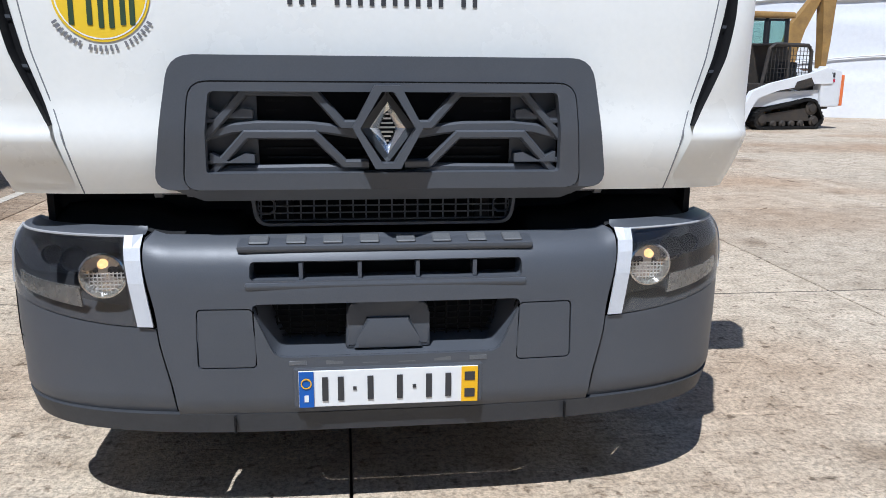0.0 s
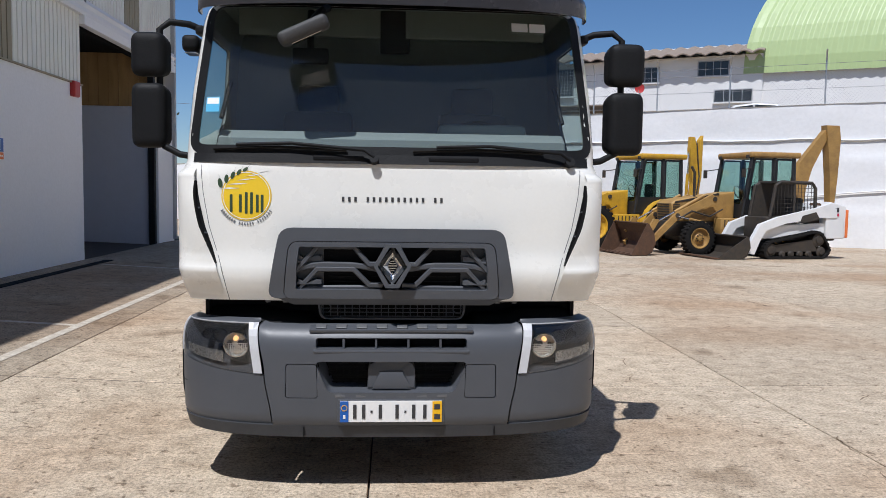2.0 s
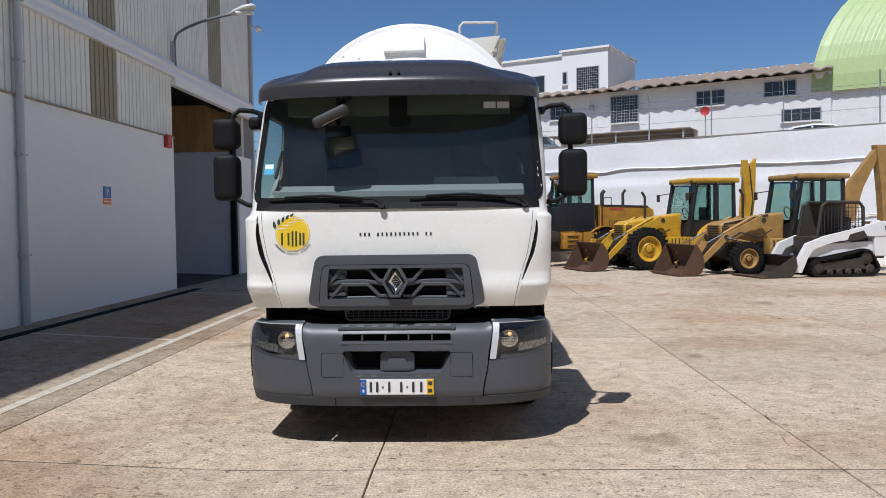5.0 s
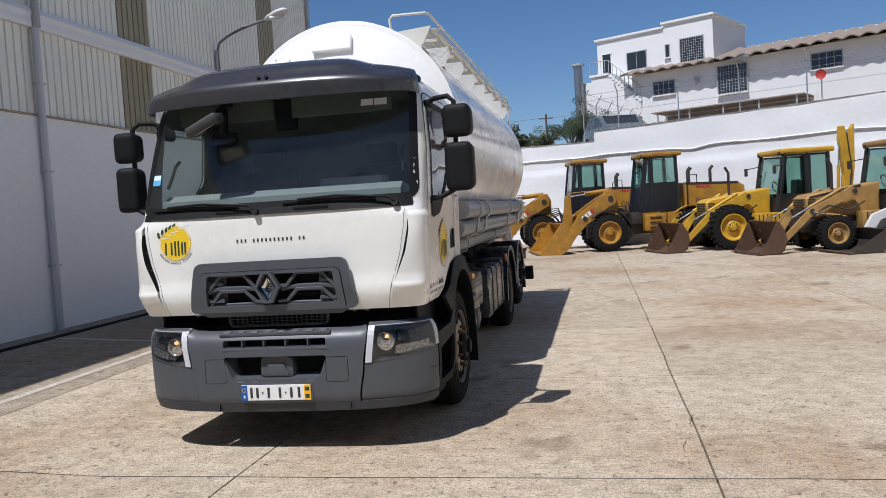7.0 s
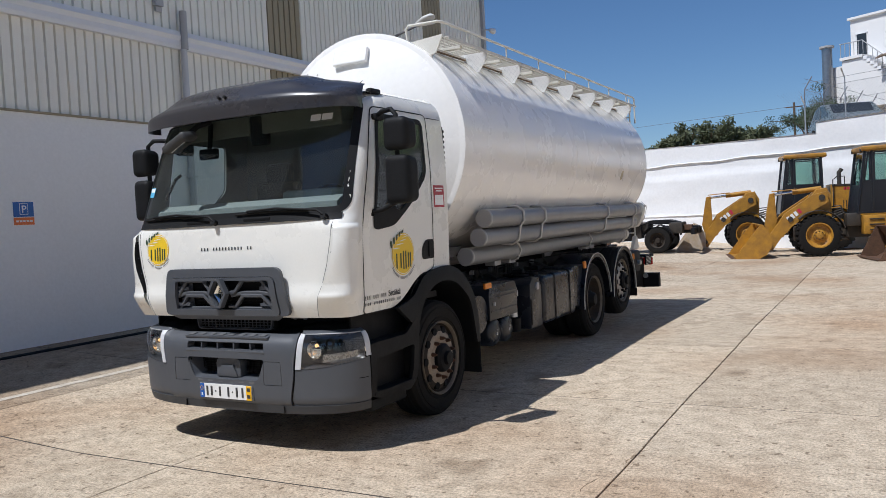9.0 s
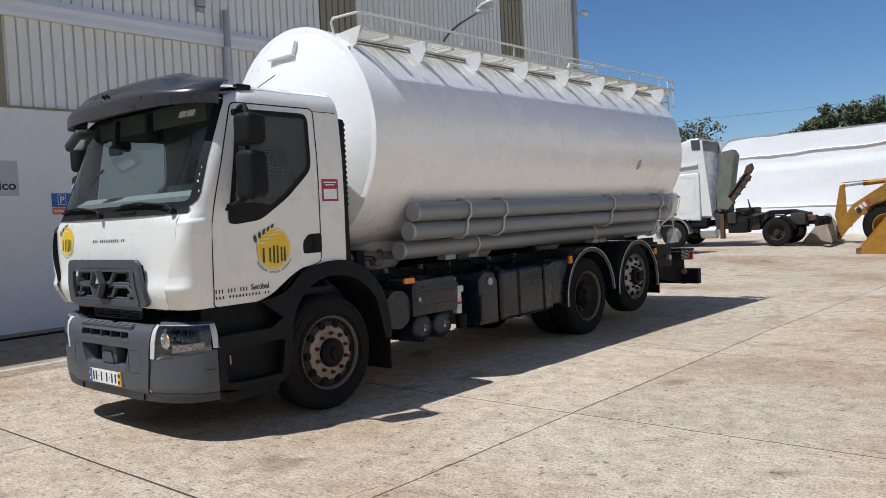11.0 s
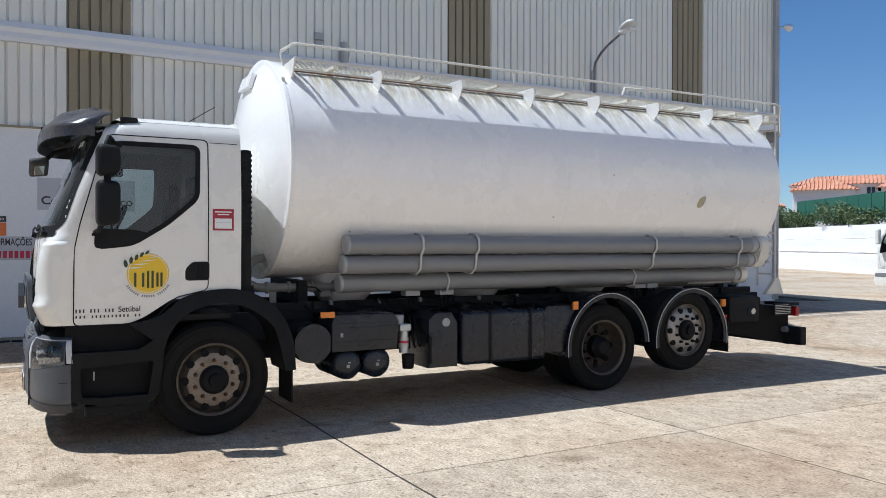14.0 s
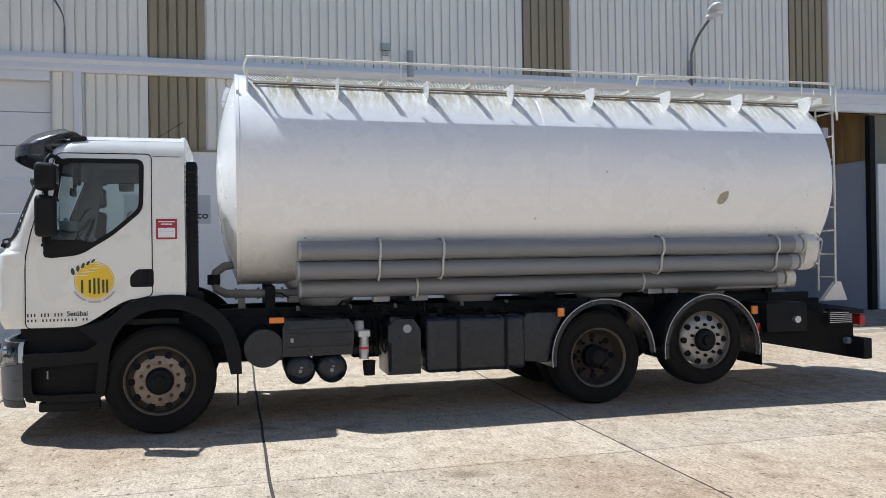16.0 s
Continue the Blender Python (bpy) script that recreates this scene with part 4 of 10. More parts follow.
# way round the cab in metres from the front's middle, against the corner's angle
ANG = [math.pi / 2 * i / 600 for i in range(601)]
WAY = [0.0]
for f0, f1 in zip(ANG, ANG[1:]):
    q0, q1 = [(1.08 * math.sin(f) ** (2 / 4.2), 0.5 * (1 - max(0.0, math.cos(f)) ** (2 / 4.2))) for f in (f0, f1)]
    WAY.append(WAY[-1] + math.hypot(q1[0] - q0[0], q1[1] - q0[1]))
TURN_END = WAY[-1]
def cab_at(u, z, out=0.0):
    sg, a = (1 if u >= 0 else -1), abs(u)
    C, P = corner(z)
    w = cw(z)
    if a < TURN_END:
        f = float(np.interp(a, WAY, ANG))
        x, y = w * math.sin(f) ** (2 / P), yf(z) + C * (1 - max(0.0, math.cos(f)) ** (2 / P))
        nx, ny = math.sin(f) ** (2 - 2 / P) / w, -max(0.0, math.cos(f)) ** (2 - 2 / P) / C
        k = math.hypot(nx, ny)
        nx, ny = nx / k, ny / k
    else:
        x, y = w, yf(z) + C + (CAB_REAR - yf(z) - C) * (a - TURN_END)
        nx, ny = 1.0, 0.0
    return Vector((sg * (x + nx * out), y + ny * out, z))
def u_front(x, z):
    f = math.asin(min(1.0, abs(x) / cw(z)) ** (corner(z)[1] / 2))
    return math.copysign(float(np.interp(f, ANG, WAY)), x)
def u_side(y, z, sg=1):
    C, P = corner(z)
    d = (y - yf(z)) / C
    if d >= 1:
        return sg * (TURN_END + (y - yf(z) - C) / (CAB_REAR - yf(z) - C))
    return sg * float(np.interp(math.acos((1 - max(0.0, d)) ** (P / 2)), ANG, WAY))

WIN = [(2.80, 1.61), (3.09, 1.64), (3.36, 1.81), (3.61, 2.03), (3.62, 2.48), (2.94, 2.48)]     # side window, (y, z)
WIN_R = rounded(WIN, 0.07, 5)
WS = [(-1.06, 1.755), (1.06, 1.755), (1.015, 2.60), (-1.015, 2.60)]
WS_R = rounded(WS, 0.10, 6)
SUR_O = rounded([(-0.632, 1.018), (0.632, 1.018), (0.60, 1.20), (0.565, 1.378), (-0.565, 1.378), (-0.60, 1.20)], 0.06, 5)
def round_long(poly, step=0.05):
    out = []
    for i, a in enumerate(poly):
        b = poly[(i + 1) % len(poly)]
        k = max(1, int(math.hypot(b[0] - a[0], b[1] - a[1]) / step))
        out += [(a[0] + (b[0] - a[0]) * j / k, a[1] + (b[1] - a[1]) * j / k) for j in range(k)]
    return out
WS_L, WIN_L = round_long(WS_R), round_long(WIN_R)
ARCH_Z = lambda y: 1.0 + 0.235 * smooth(3.02, 3.55, y)
ys = [2.95 + (CAB_REAR - 2.95) * i / 24 for i in range(25)]
low_r = [(u_front(x, 1.0), 1.0) for x in [1.05 * i / 30 for i in range(31)]] + [(u_side(y, ARCH_Z(y)), ARCH_Z(y)) for y in ys]
high_r = [(u_side(CAB_REAR, z), z) for z in (1.5, 2.0, 2.5)] + [(TURN_END + 1 - (TURN_END + 1) * i / 30, 2.66) for i in range(31)]
half = low_r + high_r
shape = half[:-1] + [(-u, z) for u, z in half[::-1]][:-1]
holes = [[(u_front(x, z), z) for x, z in offset(WS_L, -0.03)],
         [(u_front(x, z), z) for x, z in round_long(offset(SUR_O, -0.04))],
         [(u_side(y, z), z) for y, z in offset(WIN_L, -0.025)],
         [(u_side(y, z, -1), z) for y, z in offset(WIN_L, -0.025)]]
shell = cut_sheet(shape, holes, cab_at, 0.045)
outer_skin = len(shell.faces)
thick(shell, 0.014)
shell.faces.ensure_lookup_table()
for f in shell.faces[outer_skin:]:
    f.material_index = 1
cab_shell = tp("cab_shell", shell, "cab_white", sm=32)
cab_shell.data.materials.append(M["cab_trim"])
# roof skin
def roof_fn(u, v):
    y0 = 2.95
    y = y0 + (CAB_REAR - y0) * v
    z = 2.66 + 0.075 * (1 - abs(u) ** 7) * min(1, (v / 0.10) ** 0.5)
    return Vector((u * 1.003, y, z))
tp("roof", b_grid(roof_fn, [math.sin(math.pi / 2 * i / 14) for i in range(-14, 15)], [0, 0.008, 0.02, 0.04, 0.07, 0.12] + [0.2 + 0.1 * i for i in range(9)]), "cab_white", sm=60)
back_shape = [(cw(z) - 0.004, z) for z in (1.24, 1.5, 1.75, 2.1, 2.3, 2.5, 2.6, 2.66)] + [(0.965, 2.69), (0.90, 2.715), (0.6, 2.728)]
back_shape = back_shape + [(-x, z) for x, z in back_shape[::-1]]
tp("rear_wall", b_prism(back_shape, "y", CAB_REAR - 0.03, CAB_REAR), "cab_white")
tp("cab_floor", b_box((0, 3.2, 1.02), (1.96, 1.4, 0.05)), "chassis")
tp("rear_lining", b_prism([(x * 0.985, min(z, 2.64)) for x, z in back_shape[:8]] + [(-x * 0.985, min(z, 2.64)) for x, z in back_shape[7::-1]], "y", CAB_REAR - 0.10, CAB_REAR - 0.08), "cab_trim", "dull grey cab lining")
tp("roof_lining", b_box((0, 3.36, 2.615), (1.98, 1.16, 0.02)), "cab_trim")
# windscreen and its black border
def front_at(out):
    return lambda x, z: cab_front(x, z, out)
frm = b_ring(offset(WS_L, 0.012), offset(WS_L, -0.040), front_at(0.004))
tp("windscreen_border", frm, "black_plastic", "black ceramic windscreen border", sm=60)
wsg = tp("windscreen", b_fill(offset(WS_L, -0.030), front_at(-0.004), 16), "ws_glass", "tinted laminated windscreen", sm=60)
wsg.visible_shadow = False
def sticker(x0, x1, z0, z1, col, nm="sticker"):
    tp(nm, b_grid(lambda x, z: cab_front(x, z, 0.008), [x0, x1], [z0, z1]), col)
sticker(-0.985, -0.91, 1.97, 2.05, "sky_blue", "windscreen_sticker")
sticker(-0.98, -0.915, 2.012, 2.045, "signwhite", "windscreen_sticker")
sticker(0.64, 0.73, 2.45, 2.50, "signwhite", "windscreen_sticker")
sticker(0.74, 0.83, 2.45, 2.50, "signwhite", "windscreen_sticker")
# doors: seam, window, handle
SEAM = round_long(rounded([(2.645, 0.995), (3.22, 0.995), (3.42, 1.20), (3.69, 1.26), (3.69, 2.535), (2.90, 2.535), (2.80, 2.20), (2.69, 1.80), (2.65, 1.60)], 0.05, 4), 0.05)
for sg in (1, -1):
    side = lambda out: (lambda y, z: cab_side(y, z, sg, out))
    door = tp("door", b_ring(offset(SEAM, 0.004), offset(SEAM, -0.005), side(0.0035)), "black_plastic", "cab door outlined by a thin dark seam")
    part("window_frame", b_ring(offset(WIN_L, 0.008), offset(WIN_L, -0.032), side(0.004)), M["black_plastic"], door, smooth_angle=60)
    gl = part("window", b_fill(offset(WIN_R, -0.035), side(-0.004), 8), M["ws_glass"], door, "tinted side window", smooth_angle=60)
    gl.visible_shadow = False
    low = round_long(rounded([(2.795, 1.61), (3.09, 1.635), (3.24, 1.73), (3.10, 1.765), (2.80, 1.775)], 0.04, 3), 0.03)
    part("window_lower_trim", b_fill(low, side(0.007), 3), M["black_plastic"], door)
    hd = rounded([(3.50, 1.34), (3.70, 1.34), (3.70, 1.50), (3.56, 1.50), (3.50, 1.44)], 0.03, 4)
    h = part("handle", b_fill(hd, side(0.003), 3), M["black_plastic"], door, "black recessed door handle")
    part("handle_lever", b_box((sg * 1.092, 3.63, 1.42), (0.02, 0.05, 0.13), 0.006), M["hub"], door)
# seam behind the door and quarter panel edge
for sg in (1, -1):
    tp("quarter_seam", b_grid(lambda y, z: cab_side(y, z, sg, 0.0015), [3.70, 3.94], [2.51, 2.516]), "black_plastic")
    # red and white dealer plate
    pl = tp("side_plate", b_grid(lambda y, z: cab_side(y, z, sg, 0.003), [3.725, 3.905], [1.765, 1.95]), "plate_red", "red framed dealer plate")
    part("plate_field", b_grid(lambda y, z: cab_side(y, z, sg, 0.0045), [3.742, 3.888], [1.782, 1.868]), M["signwhite"], pl)
    for k in range(2):
        part("logo_bar", b_grid(lambda y, z: cab_side(y, z, sg, 0.0045), [3.745 + 0.02 * k, 3.885 - 0.02 * k], [1.919 - 0.022 * k, 1.929 - 0.022 * k]), M["signwhite"], pl)
    part("field_line", b_grid(lambda y, z: cab_side(y, z, sg, 0.0055), [3.75, 3.88], [1.832, 1.835]), M["signgrey"], pl)

# smoked sun visor: a hood standing off the windscreen's top
HOOD_V = (0.0, 0.10, 0.22, 0.34, 0.52, 0.72, 0.88, 1.0)
HOOD_Y = (0.0, 0.005, 0.02, 0.06, 0.25, 0.55, 0.80, 1.0)
HOOD_Z = (0.0, 0.20, 0.37, 0.48, 0.69, 0.87, 0.97, 1.0)
def visor_fn(u, v):
    """A hood: its lip bends round the corners and its rear edge meets the roof."""
    fy, fz = float(np.interp(v, HOOD_V, HOOD_Y)), float(np.interp(v, HOOD_V, HOOD_Z))
    a = abs(u)
    bend = 1 - max(0.0, 1 - a ** 3) ** (1 / 3)
    lip = Vector((1.06 * u, 2.425 + 0.05 * u * u + 0.33 * bend, 2.512 + 0.005 * a ** 4))
    rear = Vector((1.0 * u, 2.96 - 0.02 * a ** 4, 2.815 - 0.10 * a ** 3))
    # raised middle with sloping flanks
    crown = 0.040 * smooth(0.74, 0.50, a) * smooth(0.36, 0.58, v) * smooth(1.0, 0.86, v)
    dent = 0.016 * math.exp(-((a - 0.80) / 0.1) ** 2) * math.exp(-((v - 0.55) / 0.16) ** 2)
    return Vector((lip.x + (rear.x - lip.x) * fy, lip.y + (rear.y - lip.y) * fy + dent, lip.z + (rear.z - lip.z) * fz - dent + crown))
VU = [math.sin(math.pi / 2 * i / 36) for i in range(-36, 37)]
tp("sun_visor", thick(b_grid(visor_fn, VU, [i / 28 for i in range(29)]), 0.010), "visor", "smoked dark plastic sun visor", sm=40)
for x in (-0.03, 0.03):
    tp("visor_bolt", b_cyl((x, 2.485, 2.672), (x, 2.455, 2.682), 0.012, seg=10), "hub")
for sg in (1, -1):
    rl = tp("roof_marker", b_box((sg * 0.985, 3.07, 2.672), (0.06, 0.14, 0.045), 0.02), "black_plastic", "small roof marker lamp")
# grey plastic wiper cowl
def cowl(x, v):
    z = 1.705 + 0.048 * v
    return cab_front(x, z, 0.012 - 0.004 * v)
tp("wiper_cowl", b_grid(cowl, [-1.03 + 2.06 * i / 40 for i in range(41)], [0.0, 0.5, 1.0]), "black_plastic", sm=50)
for x in (-0.13, 0.46):
    tp("cowl_vent", b_box((x - 0.15, 2.428, 1.732), (0.26, 0.02, 0.028), 0.008), "hub")
for x0, x1 in ((-0.12, -0.92), (0.90, 0.10)):
    z = lambda x: 1.80 + 0.02 * abs(x)
    arm = [cab_front(x0 + 0.02, 1.740, 0.045), cab_front(x0 - 0.03, 1.775, 0.05), cab_front((x0 + x1) / 2, 1.805, 0.04), cab_front(x1 + 0.12, 1.795, 0.03)]
    w = tp("wiper", b_tube(arm, 0.009, 8), "black_plastic", "black windscreen wiper", sm=50)
    part("blade", b_tube([cab_front(x0 - 0.12 + (x1 - x0 + 0.12) * k / 8, 1.785 - 0.012 * abs(k - 4) / 4, 0.018) for k in range(9)], 0.008, 6), M["rubber"], w)
    part("pivot", b_cyl(cab_front(x0 + 0.02, 1.722, 0.01), cab_front(x0 + 0.02, 1.735, 0.05), 0.024, seg=12), M["black_plastic"], w)

# front panel: seams, corner deflectors with air slots
def seam_x(z):
    return lerp_table([(1.0, 0.835), (1.10, 0.853), (1.18, 0.872), (1.38, 0.935), (1.55, 0.967), (1.735, 0.985)], z)
def slot_in(z):
    return seam_x(z) + 0.016 + 0.010 * smooth(1.25, 1.55, z)
def slot_w(z):
    return 0.016 * max(0.0, math.sin(math.pi * min(1.0, max(0.0, (z - 1.185) / 0.43)))) ** 0.75
for sg in (1, -1):
    zs = [1.0 + 0.735 * k / 40 for k in range(41)]
    tp("panel_seam", b_tube([cab_at(u_front(sg * seam_x(z), z), z, -0.001) for z in zs], 0.0026, 5), "lamp_grey")
    # deflector: a shell standing off the corner, cut by the slot
    def defl(u, v):
        z = 1.03 + 0.64 * v
        u0 = u_front(slot_in(z) + slot_w(z), z)
        u1 = u_side(2.635 + 0.05 * max(0.0, z - 1.3), z)
        o = (0.024 + 0.030 * slot_w(z) / 0.026 * (1 - smooth(0.0, 0.45, u))) * smooth(1.03, 1.18, z) * (1 - smooth(1.64, 1.672, z)) * (1 - smooth(0.72, 1.0, u) * 0.8)
        return cab_at(sg * (u0 + (u1 - u0) * u), z, o + 0.0015)
    tp("corner_deflector", b_grid(defl, [i / 18 for i in range(19)], [i / 44 for i in range(45)]), "cab_white", "white corner air deflector", sm=45)
    # Black strips on panel and deflector edge stand for the slot's shaded depth
    def slot(u, v):
        z = 1.19 + 0.42 * v
        return cab_at(sg * u_front(slot_in(z) + slot_w(z) * u, z), z, 0.003)
    sl = tp("air_slot", b_grid(slot, [0, 0.5, 1], [i / 30 for i in range(31)]), "hub", "dark curved air slot", sm=50)
    part("slot_side", b_grid(lambda o, v: slot(1, v) + (defl(0, (1.19 + 0.42 * v - 1.03) / 0.64) - slot(1, v)) * o * 0.97, [0, 1], [i / 30 for i in range(31)]), M["hub"], sl)
    for v in (0.36, 0.66):
        part("slot_fin", b_grid(lambda u, w: slot(u, v + 0.02 * w) + Vector((0, -0.008, 0)), [0, 1], [0, 1]), M["bumper_grey"], sl)

# grille with surround, branching bars and diamond
SUR_I = rounded([(-0.553, 1.018), (0.553, 1.018), (0.537, 1.18), (0.52, 1.312), (-0.52, 1.312), (-0.537, 1.18)], 0.05, 5)
def gf(out):
    return lambda x, z: Vector((x, 2.352 + 0.05 * x * x - out + 0.02 * (1 - smooth(1.02, 1.2, z)), z))
sur = b_ring(SUR_O, SUR_I, gf(0.0))
thick(sur, 0.035)
tp("grille_surround", sur, "bumper_grey", "dark grey grille surround", sm=35)
# Near-black sheet stands for the shade behind the grille bars
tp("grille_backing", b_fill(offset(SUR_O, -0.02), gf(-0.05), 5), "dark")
G_O = rounded([(-0.548, 1.022), (0.548, 1.022), (0.532, 1.18), (0.516, 1.308), (-0.516, 1.308), (-0.532, 1.18)], 0.045, 4)
G_I = rounded([(-0.486, 1.068), (0.486, 1.068), (0.482, 1.18), (0.468, 1.284), (-0.468, 1.284), (-0.482, 1.18)], 0.012, 4)
grl = tp("grille", thick(b_ring(G_O, G_I, gf(0.014)), 0.03), "bumper_grey", "dark grey grille with branching bars", sm=35)
# recessed side plates, half-way to the dark opening
for sg in (1, -1):
    pl = part("recess_plate", thick(b_grid(lambda x, z: gf(-0.030)(x, z), [sg * v for v in (0.352, 0.42, 0.49)], [1.06, 1.12, 1.2, 1.29]), 0.004), M["bumper_grey"], grl)
    for zc in (1.213, 1.092):
        part("recess_wedge", b_prism([(sg * 0.478, zc), (sg * 0.36, zc), (sg * 0.36, zc + 0.022), (sg * 0.385, zc + 0.026), (sg * 0.43, zc + 0.004), (sg * 0.478, zc + 0.028)], "y", 2.352, 2.395), M["bumper_grey"], grl)
def bar(pts, w=0.02, d=0.030, nm="grille_bar", out=0.014):
    """A moulded bar along a bent line: flat face, chamfered edges, mitred corners."""
    P = [Vector(p) for p in pts]
    bm = bmesh.new()
    rows = []
    for i, p in enumerate(P):
        a, b = P[max(0, i - 1)], P[min(len(P) - 1, i + 1)]
        e1, e2 = (p - a), (b - p)
        e1 = e1.normalized() if e1.length > 1e-6 else e2.normalized()
        e2 = e2.normalized() if e2.length > 1e-6 else e1
        n = Vector((-(e1 + e2).y, (e1 + e2).x)).normalized()
        n = n / max(0.5, n.dot(Vector((-e1.y, e1.x))))
        ring = []
        for k, dep in ((-0.5, -d), (-0.5, -0.008), (-0.30, 0.0), (0.30, 0.0), (0.5, -0.008), (0.5, -d)):
            q = p + n * (w * k)
            ring.append(bm.verts.new(gf(out + dep)(q.x, q.y)))
        rows.append(ring)
    for A, B in zip(rows, rows[1:]):
        for k in range(5):
            bm.faces.new((A[k], A[k + 1], B[k + 1], B[k]))
    bm.faces.new(rows[0])
    bm.faces.new(rows[-1][::-1])
    return part(nm, bm, M["bumper_grey"], grl)
for sg in (1, -1):
    m = lambda pts: [(sg * x, z) for x, z in pts]
    bar(m([(0.490, 1.160), (0.380, 1.284), (0.197, 1.284), (0.120, 1.196), (0.080, 1.196)]), 0.025, out=0.020)
    bar(m([(0.477, 1.168), (0.42, 1.184), (0.351, 1.191), (0.214, 1.190), (0.157, 1.184), (0.080, 1.172)]), 0.030, out=0.010)
    bar(m([(0.490, 1.050), (0.380, 1.169), (0.197, 1.169), (0.117, 1.087), (0.050, 1.087)]), 0.025, out=0.020)
    bar(m([(0.485, 1.050), (0.42, 1.066), (0.146, 1.070), (0.100, 1.060), (0.030, 1.046)]), 0.034, out=0.012)
    bar(m([(0.475, 1.296), (0.03, 1.296)]), 0.022, out=0.016)
    bar(m([(0.490, 1.206), (0.455, 1.206)]), 0.014, out=0.018)
    bar(m([(0.490, 1.094), (0.455, 1.094)]), 0.014, out=0.018)
sl = bmesh.new()
for k in range(8):
    b_box((0, 2.412, 1.075 + 0.026 * k), (0.66, 0.012, 0.006), 0, sl)
tp("radiator_slats", sl, "hub", "dark radiator fins behind the grille")
HEX_O = [(-0.094, 1.192), (-0.034, 1.083), (0.034, 1.083), (0.094, 1.192), (0.034, 1.303), (-0.034, 1.303)]
HEX_I = [(-0.074, 1.190), (-0.016, 1.098), (0.016, 1.098), (0.074, 1.190), (0.016, 1.286), (-0.016, 1.286)]
tp("badge_frame", thick(b_ring(HEX_O, HEX_I, lambda x, z: Vector((x, 2.318, z))), 0.045), "bumper_grey")
tp("badge_seat", b_prism(offset(HEX_I, 0.004), "y", 2.338, 2.36), "hub")
# hollow diamond badge: two facets on each limb meeting in a ridge
def dia(w, h, y):
    return [(0.0, y, 1.190 - h), (w, y, 1.190), (0.0, y, 1.190 + h), (-w, y, 1.190)]
bm = bmesh.new()
loops = [[bm.verts.new(p) for p in dia(*q)] for q in ((0.077, 0.100, 2.334), (0.075, 0.097, 2.316), (0.048, 0.070, 2.302), (0.024, 0.046, 2.316), (0.024, 0.046, 2.336))]
for A, B in zip(loops, loops[1:]):
    for k in range(4):
        bm.faces.new((A[k], A[(k + 1) % 4], B[(k + 1) % 4], B[k]))
bd = tp("badge", bm, "chrome", "chrome diamond badge")
for k in range(7):
    z = 1.190 + (k - 3) * 0.012
    part("badge_line", b_box((0, 2.332, z), (0.044 * (1 - abs(k - 3) / 3.7), 0.006, 0.005)), M["chrome"], bd)

# front decals: round sun with wheat, and address line as bars
def decal(fn, parent, scale=1.0, mirror=1):
    """fn(a, b) lays the picture on the cab; a across, b up, in units of the disc's radius."""
    def disc(r, n=40):
        return [(r * math.cos(2 * math.pi * k / n), r * math.sin(2 * math.pi * k / n)) for k in range(n)]
    part("logo_disc", b_fill(disc(1.0), lambda a, b: fn(a, b, 0.0), 6), M["yellow"], parent, "yellow sun logo")
    part("logo_ring", b_ring(disc(0.95), disc(0.92), lambda a, b: fn(a, b, 0.0012)), M["plate_white"], parent)
    rr = random.Random(3)
    # white wheat ears sweeping over the upper left
    for k in range(5):
        p = Vector((-1.1 + 0.33 * k, 0.28 + 0.16 * k))
        e = p + Vector((0.85, 0.02 + 0.04 * k))
        s = Vector((0.01, 0.032 - 0.003 * k))
        part("logo_ear", b_fill([tuple(p), tuple(p * 0.5 + e * 0.5 - s), tuple(e), tuple(p * 0.5 + e * 0.5 + s)], lambda a, b: fn(a, b, 0.0012), 2), M["plate_white"], parent)
    for k in range(5):
        c = Vector((-1.05 + 0.25 * k, 0.50 + 0.17 * k - 0.008 * k * k))
        sz = 0.19 - 0.016 * k
        t = radians(100 - 14 * k)
        ear = []
        for i in range(12):
            a = 2 * math.pi * i / 12
            q = Vector((math.cos(a) * sz, math.sin(a) * sz * 0.5))
            ear.append((c.x + q.x * math.cos(t) - q.y * math.sin(t), c.y + q.x * math.sin(t) + q.y * math.cos(t)))
        part("logo_grain", b_fill(ear, lambda a, b: fn(a, b, 0.002), 3), M["olive"], parent)
        q = Vector((math.cos(t), math.sin(t))) * (sz + 0.18)
        part("logo_awn", b_fill([(c.x, c.y), (c.x + 0.02, c.y), (c.x + q.x, c.y + q.y)], lambda a, b: fn(a, b, 0.002), 2), M["olive"], parent)
    # three plain blocks where the initials stand
    for x0, x1, z0, z1 in ((-0.66, -0.18, -0.66, 0.05), (-0.06, 0.26, -0.72, 0.14), (0.38, 0.68, -0.66, 0.05)):
        for xa, xb in ((x0, x0 + 0.11), (x1 - 0.11, x1)):
            part("logo_block", b_fill(rounded([(xa, z0), (xb, z0), (xb, z1), (xa, z1)], 0.03, 3), lambda a, b: fn(a, b, 0.002), 2), M["olive"], parent)
    for k in range(22):
        t = radians(212 + k * 5.5)
        u, v = Vector((math.cos(t), math.sin(t))), Vector((-math.sin(t), math.cos(t)))
        q = [u * 1.07 - v * 0.026, u * 1.07 + v * 0.026, u * 1.19 + v * 0.028, u * 1.19 - v * 0.028]
        if k not in (7, 14):
            part("logo_mark", b_fill([tuple(p) for p in q], lambda a, b: fn(a, b, 0.001), 2), M["lamp_grey"], parent)
